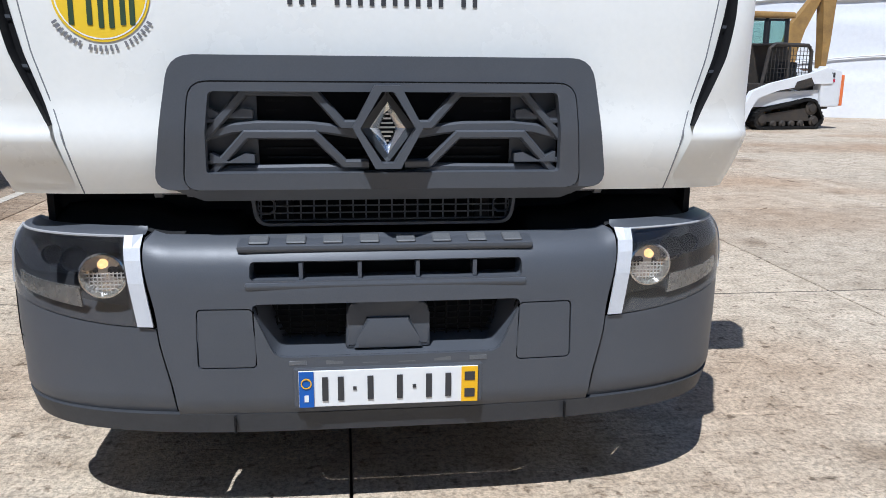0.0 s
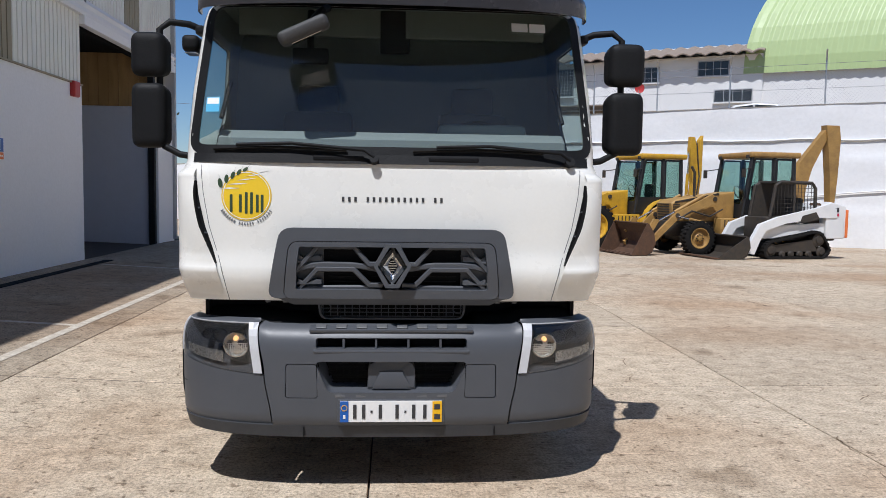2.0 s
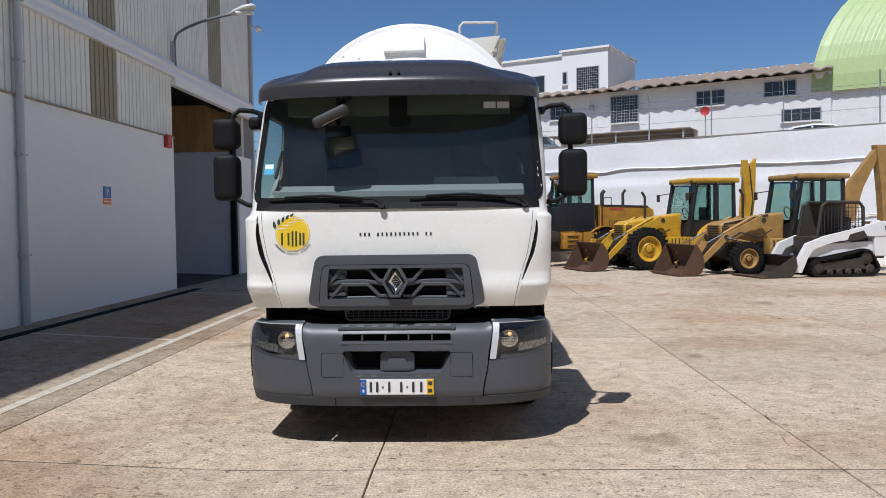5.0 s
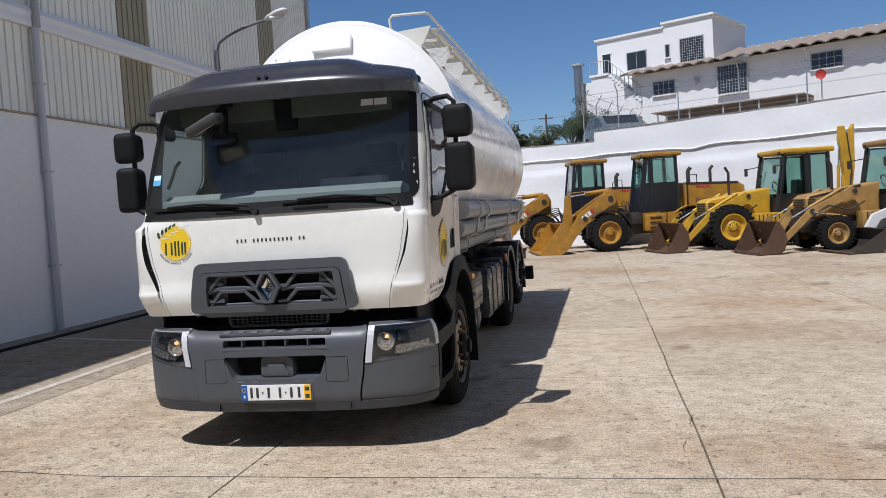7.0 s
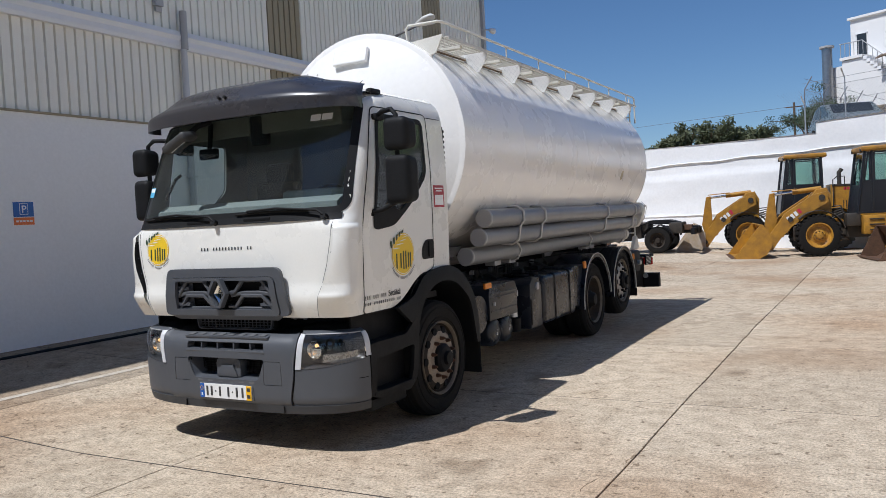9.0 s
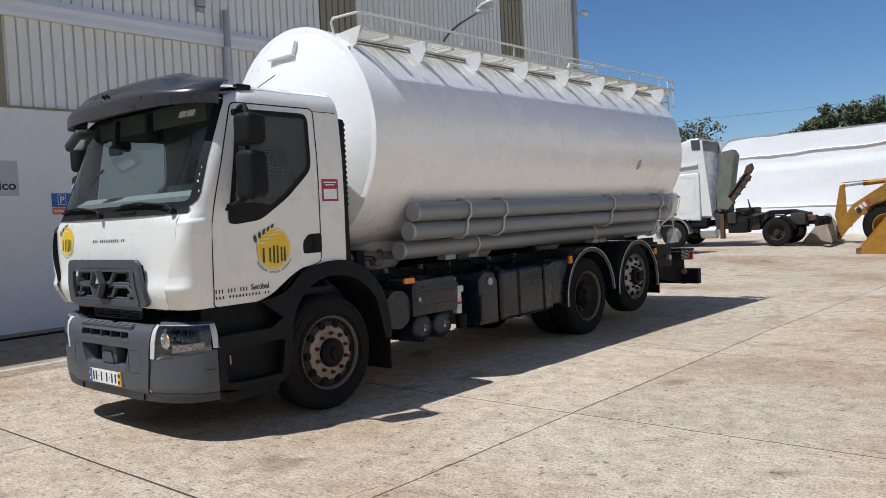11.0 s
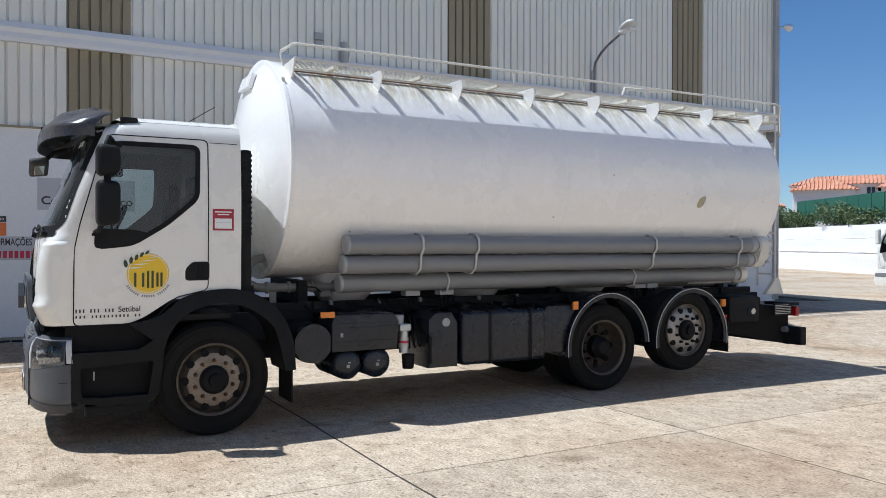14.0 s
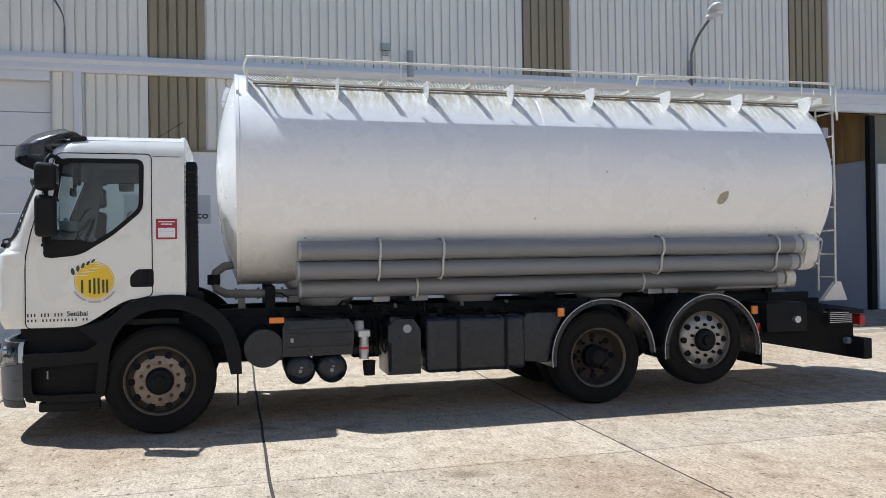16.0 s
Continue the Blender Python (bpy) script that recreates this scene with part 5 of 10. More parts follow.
def text_bars(fn, parent, n, pitch, h, gaps=()):
    """One plain bar for each letter of small lettering."""
    for k in range(n):
        if k not in gaps:
            x = k * pitch
            part("text_bar", b_fill([(x, 0.0), (x + pitch * 0.40, 0.0), (x + pitch * 0.40, h), (x, h)], fn, 2), M["letter"], parent)
front_decal = tp("front_decal", b_grid(lambda x, z: cab_front(x, z, 0.0012), [-0.80, -0.79], [1.50, 1.51]), "yellow", "yellow sun and wheat decal on the cab front")
decal(lambda a, b, o: cab_front(-0.745 + 0.127 * a, 1.535 + 0.127 * b, 0.003 + o), front_decal)
web = tp("front_lettering", b_grid(lambda x, z: cab_front(x, z, 0.002), [-0.262, -0.257], [1.512, 1.53]), "letter", "small dark web address line")
text_bars(lambda a, b: cab_front(-0.262 + a, 1.512 + b, 0.003), web, 17, 0.0315, 0.024, gaps=(3, 14))
for sg in (1,):
    sd = tp("door_decal", b_grid(lambda y, z: cab_side(y, z, 1, 0.0012), [3.19, 3.2], [1.41, 1.42]), "yellow", "yellow sun and wheat decal on the door")
    decal(lambda a, b, o: cab_side(3.205 + 0.166 * a, 1.405 + 0.166 * b, 1, 0.003 + o), sd)
    ph = tp("door_lettering", b_grid(lambda y, z: cab_side(y, z, 1, 0.002), [2.69, 2.695], [1.10, 1.12]), "letter", "dark phone and web address lines on the door")
    text_bars(lambda a, b: cab_side(2.66 + a, 1.098 + b, 1, 0.003), ph, 12, 0.027, 0.030, gaps=(3, 7, 11))
    lettering("door_text", "Setúbal", 0.062, Matrix(((0, 0, 1, cw(1.1) + 0.003), (1, 0, 0, 2.975), (0, 1, 0, 1.098), (0, 0, 0, 1))), M["letter"], ph, 0.95, 0.001)
    text_bars(lambda a, b: cab_side(2.66 + a, 1.055 + b, 1, 0.003), ph, 17, 0.0295, 0.022, gaps=(3, 14))
ld = tp("door_decal", b_grid(lambda y, z: cab_side(y, z, -1, 0.0012), [3.19, 3.2], [1.41, 1.42]), "yellow", "yellow sun decal on the far door")
decal(lambda a, b, o: cab_side(3.205 - 0.155 * a, 1.405 + 0.155 * b, -1, 0.003 + o), ld)

# cab interior
tp("dashboard", b_prism([(2.58, 1.55), (2.60, 1.84), (2.68, 1.885), (2.86, 1.87), (2.96, 1.76), (2.98, 1.40)], "x", -0.93, 0.93, bevel=0.02), "dash", "pale grey dashboard", sm=40)
tp("instrument_hood", b_box((0.50, 2.90, 1.90), (0.5, 0.22, 0.10), 0.04), "dash", sm=40)
st = tp("steering_wheel", b_tube([(0.50 + 0.22 * math.cos(a), 3.0 + 0.10 * math.sin(a), 1.78 + 0.20 * math.sin(a)) for a in [2 * math.pi * k / 28 for k in range(28)]], 0.017, 8, closed=True), "hub", sm=60)
part("steering_column", b_cyl((0.5, 2.86, 1.60), (0.5, 3.0, 1.78), 0.05, 0.035, 14), M["hub"], st)
def seat(x, rear=3.66):
    s = tp("driver_seat" if x > 0 else "passenger_seat", b_box((x, rear - 0.25, 1.42), (0.5, 0.5, 0.16), 0.06), "seat", "dark cloth seat", sm=40)
    part("backrest", b_box((x, rear, 1.78), (0.46, 0.15, 0.62), 0.06, rot=None), M["seat"], s, smooth_angle=40)
    part("headrest", b_box((x, rear + 0.02, 2.16), (0.28, 0.1, 0.2), 0.045), M["seat"], s, smooth_angle=40)
seat(0.52)
seat(-0.50)
tp("interior_mirror", b_box((-0.46, 2.76, 2.30), (0.20, 0.04, 0.09), 0.02), "hub", sm=40)
tp("overhead_console", b_box((0.0, 2.88, 2.46), (0.17, 0.06, 0.24), 0.02), "hub", sm=40)
tp("mirror_stem", b_cyl((-0.46, 2.77, 2.33), (-0.46, 2.80, 2.55), 0.02, seg=10), "hub")
for x in (-0.47, 0.45):
    tp("sun_blind", b_box((x, 2.84, 2.50), (0.78, 0.02, 0.16), 0.008), "blind")
for sg in (1, -1):
    tp("grab_handle", b_tube([(sg * 0.93, 2.70, 1.95), (sg * 0.92, 2.74, 2.02), (sg * 0.91, 2.80, 2.12), (sg * 0.91, 2.86, 2.16)], 0.013), "hub")

# mirrors
def mirror_set(sg):
    a = tp("mirror_arm", b_tube([(sg * 1.07, 2.95, 2.455), (sg * 1.15, 2.92, 2.485), (sg * 1.25, 2.89, 2.49), (sg * 1.30, 2.87, 2.445), (sg * 1.30, 2.86, 1.86), (sg * 1.27, 2.84, 1.80), (sg * 1.18, 2.82, 1.755), (sg * 1.06, 2.80, 1.74)], 0.019, 10), "black_plastic", "black tubular mirror arm", sm=50)
    part("mount", b_box((sg * 1.09, 2.95, 2.455), (0.05, 0.11, 0.05), 0.015), M["black_plastic"], a)
    part("mount", b_box((sg * 1.07, 2.81, 1.725), (0.06, 0.09, 0.05), 0.015), M["black_plastic"], a)
    for z0, z1, nm in ((2.185, 2.415, "wide_mirror"), (1.795, 2.14, "main_mirror")):
        bm = b_box((sg * (1.335 - 0.015 * sg), 2.885, (z0 + z1) / 2), (0.20 + 0.01 * sg, 0.19, z1 - z0), 0.062, seg=6, rot=None)
        for v in bm.verts:
            k = (v.co.y - 2.885) / 0.095
            v.co.z += 0.012 * k * ((z0 + z1) / 2 - v.co.z) / (z1 - z0) * 2
            if k > 0.35:
                v.co.y = 2.885 + 0.095 * (0.35 + (k - 0.35) * 0.7)
        m = part(nm, bm, M["black_plastic"], a, "black mirror housing", smooth_angle=40)
        part("mirror_face", b_box((sg * (1.335 - 0.015 * sg), 2.9585, (z0 + z1) / 2), (0.10, 0.006, z1 - z0 - 0.10), 0.002), M["mirror"], a)
mirror_set(1)
mirror_set(-1)
KD = Vector((0.91, 0.0, 0.42))
KN = Vector((0.56, 0.12, -0.80))
KN = (KN - KD * KN.dot(KD)).normalized()
KR = Matrix((KD, KN.cross(KD), KN)).transposed()
km = tp("kerb_mirror", b_box((0, 0, 0), (0.27, 0.165, 0.075), 0.034, seg=4, rot=KR), "kerb_grey", "dusty grey kerb mirror hanging under the visor", sm=40)
km.location = (-0.46, 2.45, 2.375)
part("mirror_bracket", b_tube([(0.10, 0.24, 0.17), (0.08, 0.12, 0.13), (0.02, 0.02, 0.03)], 0.022), M["black_plastic"], km)
part("mirror_face", b_box(KN * 0.0365, (0.165, 0.085, 0.006), 0.002, rot=KR), M["mirror"], km)
rm = tp("ramp_mirror", b_box((-1.20, 3.20, 2.42), (0.10, 0.17, 0.10), 0.035, seg=3), "black_plastic", "small ramp mirror over the passenger door", sm=40)
part("mirror_face", b_box((-1.20, 3.20, 2.368), (0.07, 0.13, 0.006), 0.002), M["mirror"], rm)
tp("aerial", b_tube([(0.3, 3.6, 2.74), (0.32, 3.92, 2.95)], 0.004, 5), "hub")

# snorkel and rear cab grille
for sg in (1,):
    sn = tp("air_intake", b_box((0.955, 4.03, 1.86), (0.17, 0.10, 1.24), 0.03), "black_plastic", "black ribbed air intake behind the cab", sm=40)
    for k in range(16):
        part("intake_fin", b_box((0.956, 4.03, 1.74 + k * 0.046), (0.174, 0.103, 0.026), 0.006, seg=1), M["black_plastic"], sn)
    part("bellows", b_lathe([(1.12, 0.08), (1.16, 0.09), (1.2, 0.08), (1.24, 0.09), (1.28, 0.075)], 16, "z", (0.95, 4.04, 0)), M["black_plastic"], sn, smooth_angle=30)

# bumper: bowed centre piece and two corner pieces under the headlamps
BW = 1.135
BANG = [math.pi / 2 * i / 600 for i in range(601)]
BWAY = [0.0]
for f0, f1 in zip(BANG, BANG[1:]):
    q0, q1 = [(BW * math.sin(f) ** (2 / 3.4), 0.5 * (1 - max(0.0, math.cos(f)) ** (2 / 3.4))) for f in (f0, f1)]
    BWAY.append(BWAY[-1] + math.hypot(q1[0] - q0[0], q1[1] - q0[1]))
BPROF = [(0.34, 0.04), (0.37, 0.02), (0.40, 0.005), (0.60, 0.0), (0.76, 0.0), (0.83, 0.008), (0.87, 0.025), (0.89, 0.045), (0.905, 0.085)]
DROP = 0.034
def dip(a):
    """How far the bumper's middle sits below its corners at the top, 0 to 1."""
    return 1 - smooth(0.62, 0.74, a)
def bump_at(u, z, out=0.0):
    sg, a = (1 if u >= 0 else -1), abs(u)
    f = float(np.interp(a, BWAY, BANG))
    x, y = BW * math.sin(f) ** (2 / 3.4), 2.325 + 0.5 * (1 - max(0.0, math.cos(f)) ** (2 / 3.4))
    nx, ny = math.sin(f) ** (2 - 2 / 3.4) / BW, -max(0.0, math.cos(f)) ** (2 - 2 / 3.4) / 0.5
    k = math.hypot(nx, ny)
    nx, ny = nx / k, ny / k
    o = out - lerp_table(BPROF, z + DROP * dip(a) * smooth(0.72, 0.84, z))
    return Vector((sg * (x + nx * o), y + ny * o, z))
def bu(x):
    """Way round the bumper at which it reaches x."""
    return math.copysign(float(np.interp(math.asin(min(1.0, abs(x) / BW) ** 1.7), BANG, BWAY)), x)
def bu_side(y):
    return float(np.interp(math.acos((1 - (y - 2.325) / 0.5) ** 1.7), BANG, BWAY))
U_CORE = bu_side(2.66)
U_END, U_LAMP = bu_side(2.625), bu_side(2.585)
def lamp_low(u):
    """Lower edge of the lamps."""
    return 0.632 + 0.075 * smooth(bu(0.66), U_END + 0.25, u) * 1.25
def seam_u(z):
    return bu(0.605 + 0.038 * smooth(0.38, 0.64, z) + 0.042 * smooth(0.62, 0.90, z))
SLOT = rounded([(-0.385, 0.765), (0.385, 0.765), (0.385, 0.814), (-0.385, 0.814)], 0.014, 3)
INTAKE = rounded([(-0.322, 0.54), (0.322, 0.54), (0.39, 0.70), (-0.39, 0.70)], 0.03, 4)
COVERS = [rounded([(c - 0.079, 0.514), (c + 0.079, 0.514), (c + 0.075, 0.684), (c - 0.075, 0.684)], 0.012, 3) for c in (-0.457, 0.457)]
to_u = lambda poly: [(bu(x), z) for x, z in poly]
zs = [0.368 + 0.510 * k / 30 for k in range(31)]
ctr = [(seam_u(z), z) for z in zs]
crest = [(u, 0.905 - DROP * dip(abs(u))) for u in [seam_u(0.89) * (1 - k / 40) - 0.002 for k in range(1, 80)] if abs(u) < seam_u(0.88) - 0.01]
shape = ctr + crest + [(-u, z) for u, z in ctr[::-1]]
bump = tp("bumper", thick(cut_sheet(shape, [to_u(round_long(q, 0.03)) for q in [SLOT, INTAKE] + [offset(c, 0.004) for c in COVERS]], bump_at, 0.028), 0.012), "bumper_grey", "dark grey moulded plastic bumper", sm=32)
def funnel(name, poly, inset, depth, parent):
    """Side walls running back from an opening."""
    poly = round_long(poly, 0.04)
    back = offset(poly, -inset)
    bm = bmesh.new()
    A = [bm.verts.new(bump_at(bu(x), z, -0.001)) for x, z in poly]
    B = [bm.verts.new(bump_at(bu(x), z, -0.001) + Vector((0, depth, 0))) for x, z in back]
    for i in range(len(A)):
        bm.faces.new((A[i], A[(i + 1) % len(A)], B[(i + 1) % len(A)], B[i]))
    return part(name, bm, M["bumper_grey"], parent, smooth_angle=35)
funnel("slot_wall", SLOT, 0.004, 0.06, bump)
funnel("intake_wall", INTAKE, 0.03, 0.12, bump)
# Black sheet in place of the shade inside the slot
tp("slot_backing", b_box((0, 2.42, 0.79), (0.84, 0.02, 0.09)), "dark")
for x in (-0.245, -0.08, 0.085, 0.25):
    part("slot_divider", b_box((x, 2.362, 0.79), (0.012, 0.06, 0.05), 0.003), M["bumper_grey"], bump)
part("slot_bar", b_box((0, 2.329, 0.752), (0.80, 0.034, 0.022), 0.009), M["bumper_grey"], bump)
# The intake's depth is a near-black sheet, its shade put into colour
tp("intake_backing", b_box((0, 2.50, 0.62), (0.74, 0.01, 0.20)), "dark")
gm = bmesh.new()
for k in range(19):
    x = -0.324 + 0.036 * k
    if abs(x) > 0.12:
        b_box((x, 2.425, 0.62), (0.005, 0.006, 0.15), 0, gm)
for k in range(8):
    b_box((0, 2.425, 0.553 + 0.019 * k), (0.66, 0.006, 0.004), 0, gm)
tp("intake_mesh", gm, "hub", "black mesh in the bumper intake")
tw = tp("tow_cover", b_prism(rounded([(-0.125, 0.548), (0.125, 0.548), (0.12, 0.665), (0.098, 0.693), (-0.098, 0.693), (-0.12, 0.665)], 0.012, 3), "y", 2.352, 2.46, bevel=0.012), "bumper_grey", "moulded tow-eye cover", sm=40)
part("cover_facet", b_prism([(-0.10, 0.552), (0.10, 0.552), (0.085, 0.575), (0.062, 0.645), (-0.062, 0.645), (-0.085, 0.575)], "y", 2.340, 2.37, bevel=0.008), M["bumper_grey"], tw, smooth_angle=30)
for c, cx in zip(COVERS, (-0.457, 0.457)):
    part("access_cover", thick(cut_sheet(to_u(c), [], lambda u, z: bump_at(u, z, 0.0025), 0.05), 0.008), M["bumper_grey"], bump, smooth_angle=30)
    part("cover_gap", cut_sheet(to_u(offset(c, 0.012)), [], lambda u, z: bump_at(u, z, -0.014), 0.05), M["hub"], bump)
    # Black line drawn for the shadow under the cover's lower edge
    part("cover_notch", b_box((cx, 2.336, 0.516), (0.12, 0.016, 0.006)), M["hub"], bump)
# tread on the bumper's top and above the plate
part("tread_base", b_box((0, 2.372, 0.860), (0.84, 0.075, 0.022), 0.01, rot=Matrix.Rotation(radians(12), 3, 'X')), M["bumper_grey"], bump, smooth_angle=40)
for k in range(8):
    part("tread_block", b_box((-0.36 + 0.103 * k, 2.366, 0.874), (0.055, 0.05, 0.007), 0.003, rot=Matrix.Rotation(radians(12), 3, 'X'), seg=1), M["worn_tread"], bump)
for k in range(6):
    part("tread_block", b_box((-0.26 + 0.104 * k, 2.322, 0.523), (0.055, 0.014, 0.018), 0.003, seg=1), M["worn_tread"], bump)
# Added inner shell that stops sun leaking through the bumper's gaps
part("bumper_core", b_grid(lambda u, z: bump_at(u, z, -0.15), [U_CORE * i / 40 for i in range(-40, 41)], [0.33, 0.6, 0.86]), M["hub"], bump)
# rolled top rim, running back to the tray behind the bumper
UE = [U_END * i / 60 for i in range(-60, 61)]
part("top_rim", b_grid(lambda u, v: bump_at(u, 0.905 - DROP * dip(abs(u)), -0.03 * v) + Vector((0, 0, -0.012 * v)), UE, [0, 1]), M["bumper_grey"], bump, smooth_angle=40)
for sg in (1, -1):
    # corner piece below the lamp
    un = [bu(0.652) + (U_END - bu(0.652)) * k / 24 for k in range(25)]
    edge = [(seam_u(z) + 0.010, z) for z in (0.625, 0.58, 0.52, 0.46, 0.41, 0.368)]
    poly = edge + [(u, 0.368) for u in un[1:]] + [(u, lamp_low(u) - 0.004) for u in un[::-1] if u > edge[0][0] + 0.01]
    poly = [(sg * u, z) for u, z in poly]
    cn = tp("bumper_corner", thick(cut_sheet(poly, [], bump_at, 0.035), 0.012), "bumper_grey", "dark grey bumper corner piece", sm=32)
    part("corner_slit", b_grid(lambda u, z: bump_at(sg * u, z, 0.0015), [U_END - 0.10, U_END - 0.06, U_END - 0.02], [0.553, 0.558]), M["hub"], cn)
    part("corner_rim", b_grid(lambda u, v: bump_at(sg * u, 0.884 + 0.021 * v), [seam_u(0.89) + 0.004 + (U_END - seam_u(0.89) - 0.004) * k / 24 for k in range(25)], [0, 0.3, 0.6, 1]), M["bumper_grey"], cn, smooth_angle=40)
    # headlamp: inner bowl, projector, cover and white reflector strips
    ui = lambda z: bu(0.656 + 0.036 * (z - 0.63) / 0.255)
    uo = lambda z: bu(0.700 + 0.036 * (z - 0.63) / 0.255)
    def lamp(w, v, out=0.0):
        z1 = 0.884
        u1 = U_LAMP
        u = uo(0.63 + 0.255 * v) * (1 - w) + u1 * w
        z = lamp_low(u) + (z1 - lamp_low(u)) * v
        return bump_at(sg * u, z, out)
    W, V = [k / 24 for k in range(25)], [k / 8 for k in range(9)]
    hl = tp("headlamp", b_grid(lambda w, v: lamp(w, v, -0.085 * math.sin(math.pi * min(0.5, 3 * min(w, 1 - w, 0.17))) * math.sin(math.pi * min(0.5, 3 * min(v, 1 - v, 0.17)))), W, V), "lamp_inner", "clear headlamp unit with lit position bulb", sm=50)
    cov = part("lamp_cover", b_grid(lambda w, v: lamp(w, v, 0.002), W, V), M["lamp_glass"], hl, smooth_angle=60)
    cov.visible_shadow = False
    part("reflector_strip", thick(b_grid(lambda w, v: bump_at(sg * (ui(0.63 + 0.255 * v) * (1 - w) + uo(0.63 + 0.255 * v) * w), 0.634 + 0.25 * v, 0.002), [0, 0.5, 1], V), 0.006), M["strip_grey"], hl, "white ribbed reflector strip")
    part("reflector_strip", thick(b_grid(lambda w, v: bump_at(sg * (U_LAMP + 0.012 * (1 - v) + (U_END - U_LAMP) * w), lamp_low(U_LAMP) + 0.01 + (0.876 - lamp_low(U_LAMP)) * v, 0.006), [0, 0.5, 1], V), 0.008), M["strip_grey"], hl, "white ribbed reflector strip")
    part("lamp_edge", b_tube([lamp(w, 1.0, 0.001) for w in W], 0.004, 5), M["cap_grey"], hl)
    pr = bump_at(sg * bu(0.805), 0.772, -0.03)
    part("projector_ring", b_lathe([(0.05, 0.06), (0.0, 0.064), (-0.012, 0.066), (-0.014, 0.061), (0.0, 0.058), (0.05, 0.03)], 28, "y", pr, caps=False), M["chrome"], hl, smooth_angle=40)
    part("projector_bowl", b_lathe([(0.0, 0.058), (0.03, 0.05), (0.05, 0.03), (0.06, 0.002)], 24, "y", pr, caps=False), M["turn"], hl, smooth_angle=60)
    rb = bmesh.new()
    for k in range(9):
        d = -0.044 + 0.011 * k
        hh = math.sqrt(0.055 ** 2 - d * d)
        b_box(pr + Vector((d, 0.012, -hh / 2 + 0.004)), (0.0022, 0.006, hh), 0, rb)
        if d < 0.01:
            b_box(pr + Vector((0, 0.012, d)), (2 * hh, 0.006, 0.0022), 0, rb)
    part("bowl_rib", rb, M["turn"], hl, "cross-ribbed reflector")
    part("bulb", b_lathe([(0, 0.003), (0.006, 0.012), (0.022, 0.014), (0.034, 0.004)], 12, "y", pr + Vector((sg * 0.006, 0.0, 0.028))), M["bulb"], hl)
    for dx, rr, z in ((0.105, 0.033, 0.806), (0.185, 0.026, 0.812)):
        q = bump_at(sg * bu(0.805 + dx), z, -0.045)
        part("lamp_bowl", b_lathe([(0.03, rr * 0.6), (0.01, rr), (0.0, rr * 1.12), (0.01, rr * 1.2)], 20, "y", q), M["hub"], hl, smooth_angle=40)
    part("turn_lens", thick(b_grid(lambda w, v: lamp(w, 0.14 + (0.26 - 0.05 * w) * v, -0.016), [0.34 + 0.56 * k / 8 for k in range(9)], [0, 0.5, 1]), 0.006), M["turn_lens"], hl, "silvery ribbed turn-signal lens", smooth_angle=40)
# chin spoiler
def chin(u, v):
    p = bump_at(u, 0.42, -0.004)
    return Vector((p.x * (1 - 0.012 * v), p.y + 0.012 * v, 0.362 - 0.062 * v + 0.02 * (abs(u) / U_END) ** 3))
chs = tp("chin_spoiler", thick(b_grid(chin, UE, [0, 0.5, 1]), 0.02), "chin_grey", "dark chin spoiler under the bumper", sm=40)
for x in (-0.45, 0.54):
    q = chin(bu(x), 0.5)
    part("chin_joint", b_box(q + Vector((0, -0.008, 0)), (0.005, 0.012, 0.05)), M["hub"], chs)
# licence plate with plain bars
pm = tp("licence_plate", b_box((0.0, 2.310, 0.445), (0.52, 0.006, 0.11), 0.002, rot=None), "plate_white", "white licence plate with blue and yellow ends")
part("plate_band", b_box((-0.238, 2.3055, 0.445), (0.042, 0.004, 0.108)), M["plate_blue"], pm, "blue band")
part("plate_band", b_box((0.235, 2.3055, 0.445), (0.048, 0.004, 0.108)), M["plate_yellow"], pm, "yellow band")
part("plate_bar", b_box((-0.238, 2.303, 0.418), (0.012, 0.003, 0.02)), M["plate_white"], pm)
ring = [[(-0.238 + r * math.cos(2 * math.pi * k / 20), 0.464 + r * math.sin(2 * math.pi * k / 20)) for k in range(20)] for r in (0.0155, 0.0125)]
part("plate_ring", thick(b_ring(ring[0], ring[1], lambda x, z: Vector((x, 2.3025, z))), 0.002), M["plate_yellow"], pm)
for x in (-0.185, -0.14, -0.055, 0.03, 0.115, 0.172):
    part("plate_bar", b_box((x, 2.3055, 0.445), (0.017, 0.004, 0.072)), M["letter"], pm)
for x in (-0.10, 0.0725):
    part("plate_bar", b_box((x, 2.3055, 0.445), (0.01, 0.004, 0.01)), M["letter"], pm)
for dz in (-0.026, 0.026):
    part("plate_bar", b_box((0.235, 2.303, 0.445 + dz), (0.03, 0.003, 0.026)), M["letter"], pm)
tp("plate_holder", b_box((0.0, 2.328, 0.447), (0.55, 0.03, 0.125), 0.008), "bumper_grey")
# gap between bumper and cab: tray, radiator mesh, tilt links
# Near-black sheet stands for the shade under the cab's front edge
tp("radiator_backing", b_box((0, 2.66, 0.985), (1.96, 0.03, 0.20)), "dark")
# Tray is carried far back to keep sun from passing behind the bumper.
tp("bumper_tray", b_grid(lambda u, v: bump_at(u, 0.905 - DROP * dip(abs(u)), -0.03 - 0.32 * v) + Vector((0, 0, -0.012 + 0.055 * smooth(0.05, 0.2, v) * smooth(0.40, 0.46, abs(u)))), UE, [k / 6 for k in range(7)]), "black_plastic", "black tray behind the bumper", sm=40)
rg = bmesh.new()
for k in range(20):
    b_box((-0.361 + 0.038 * k, 2.462, 0.962), (0.0045, 0.006, 0.105), 0, rg)
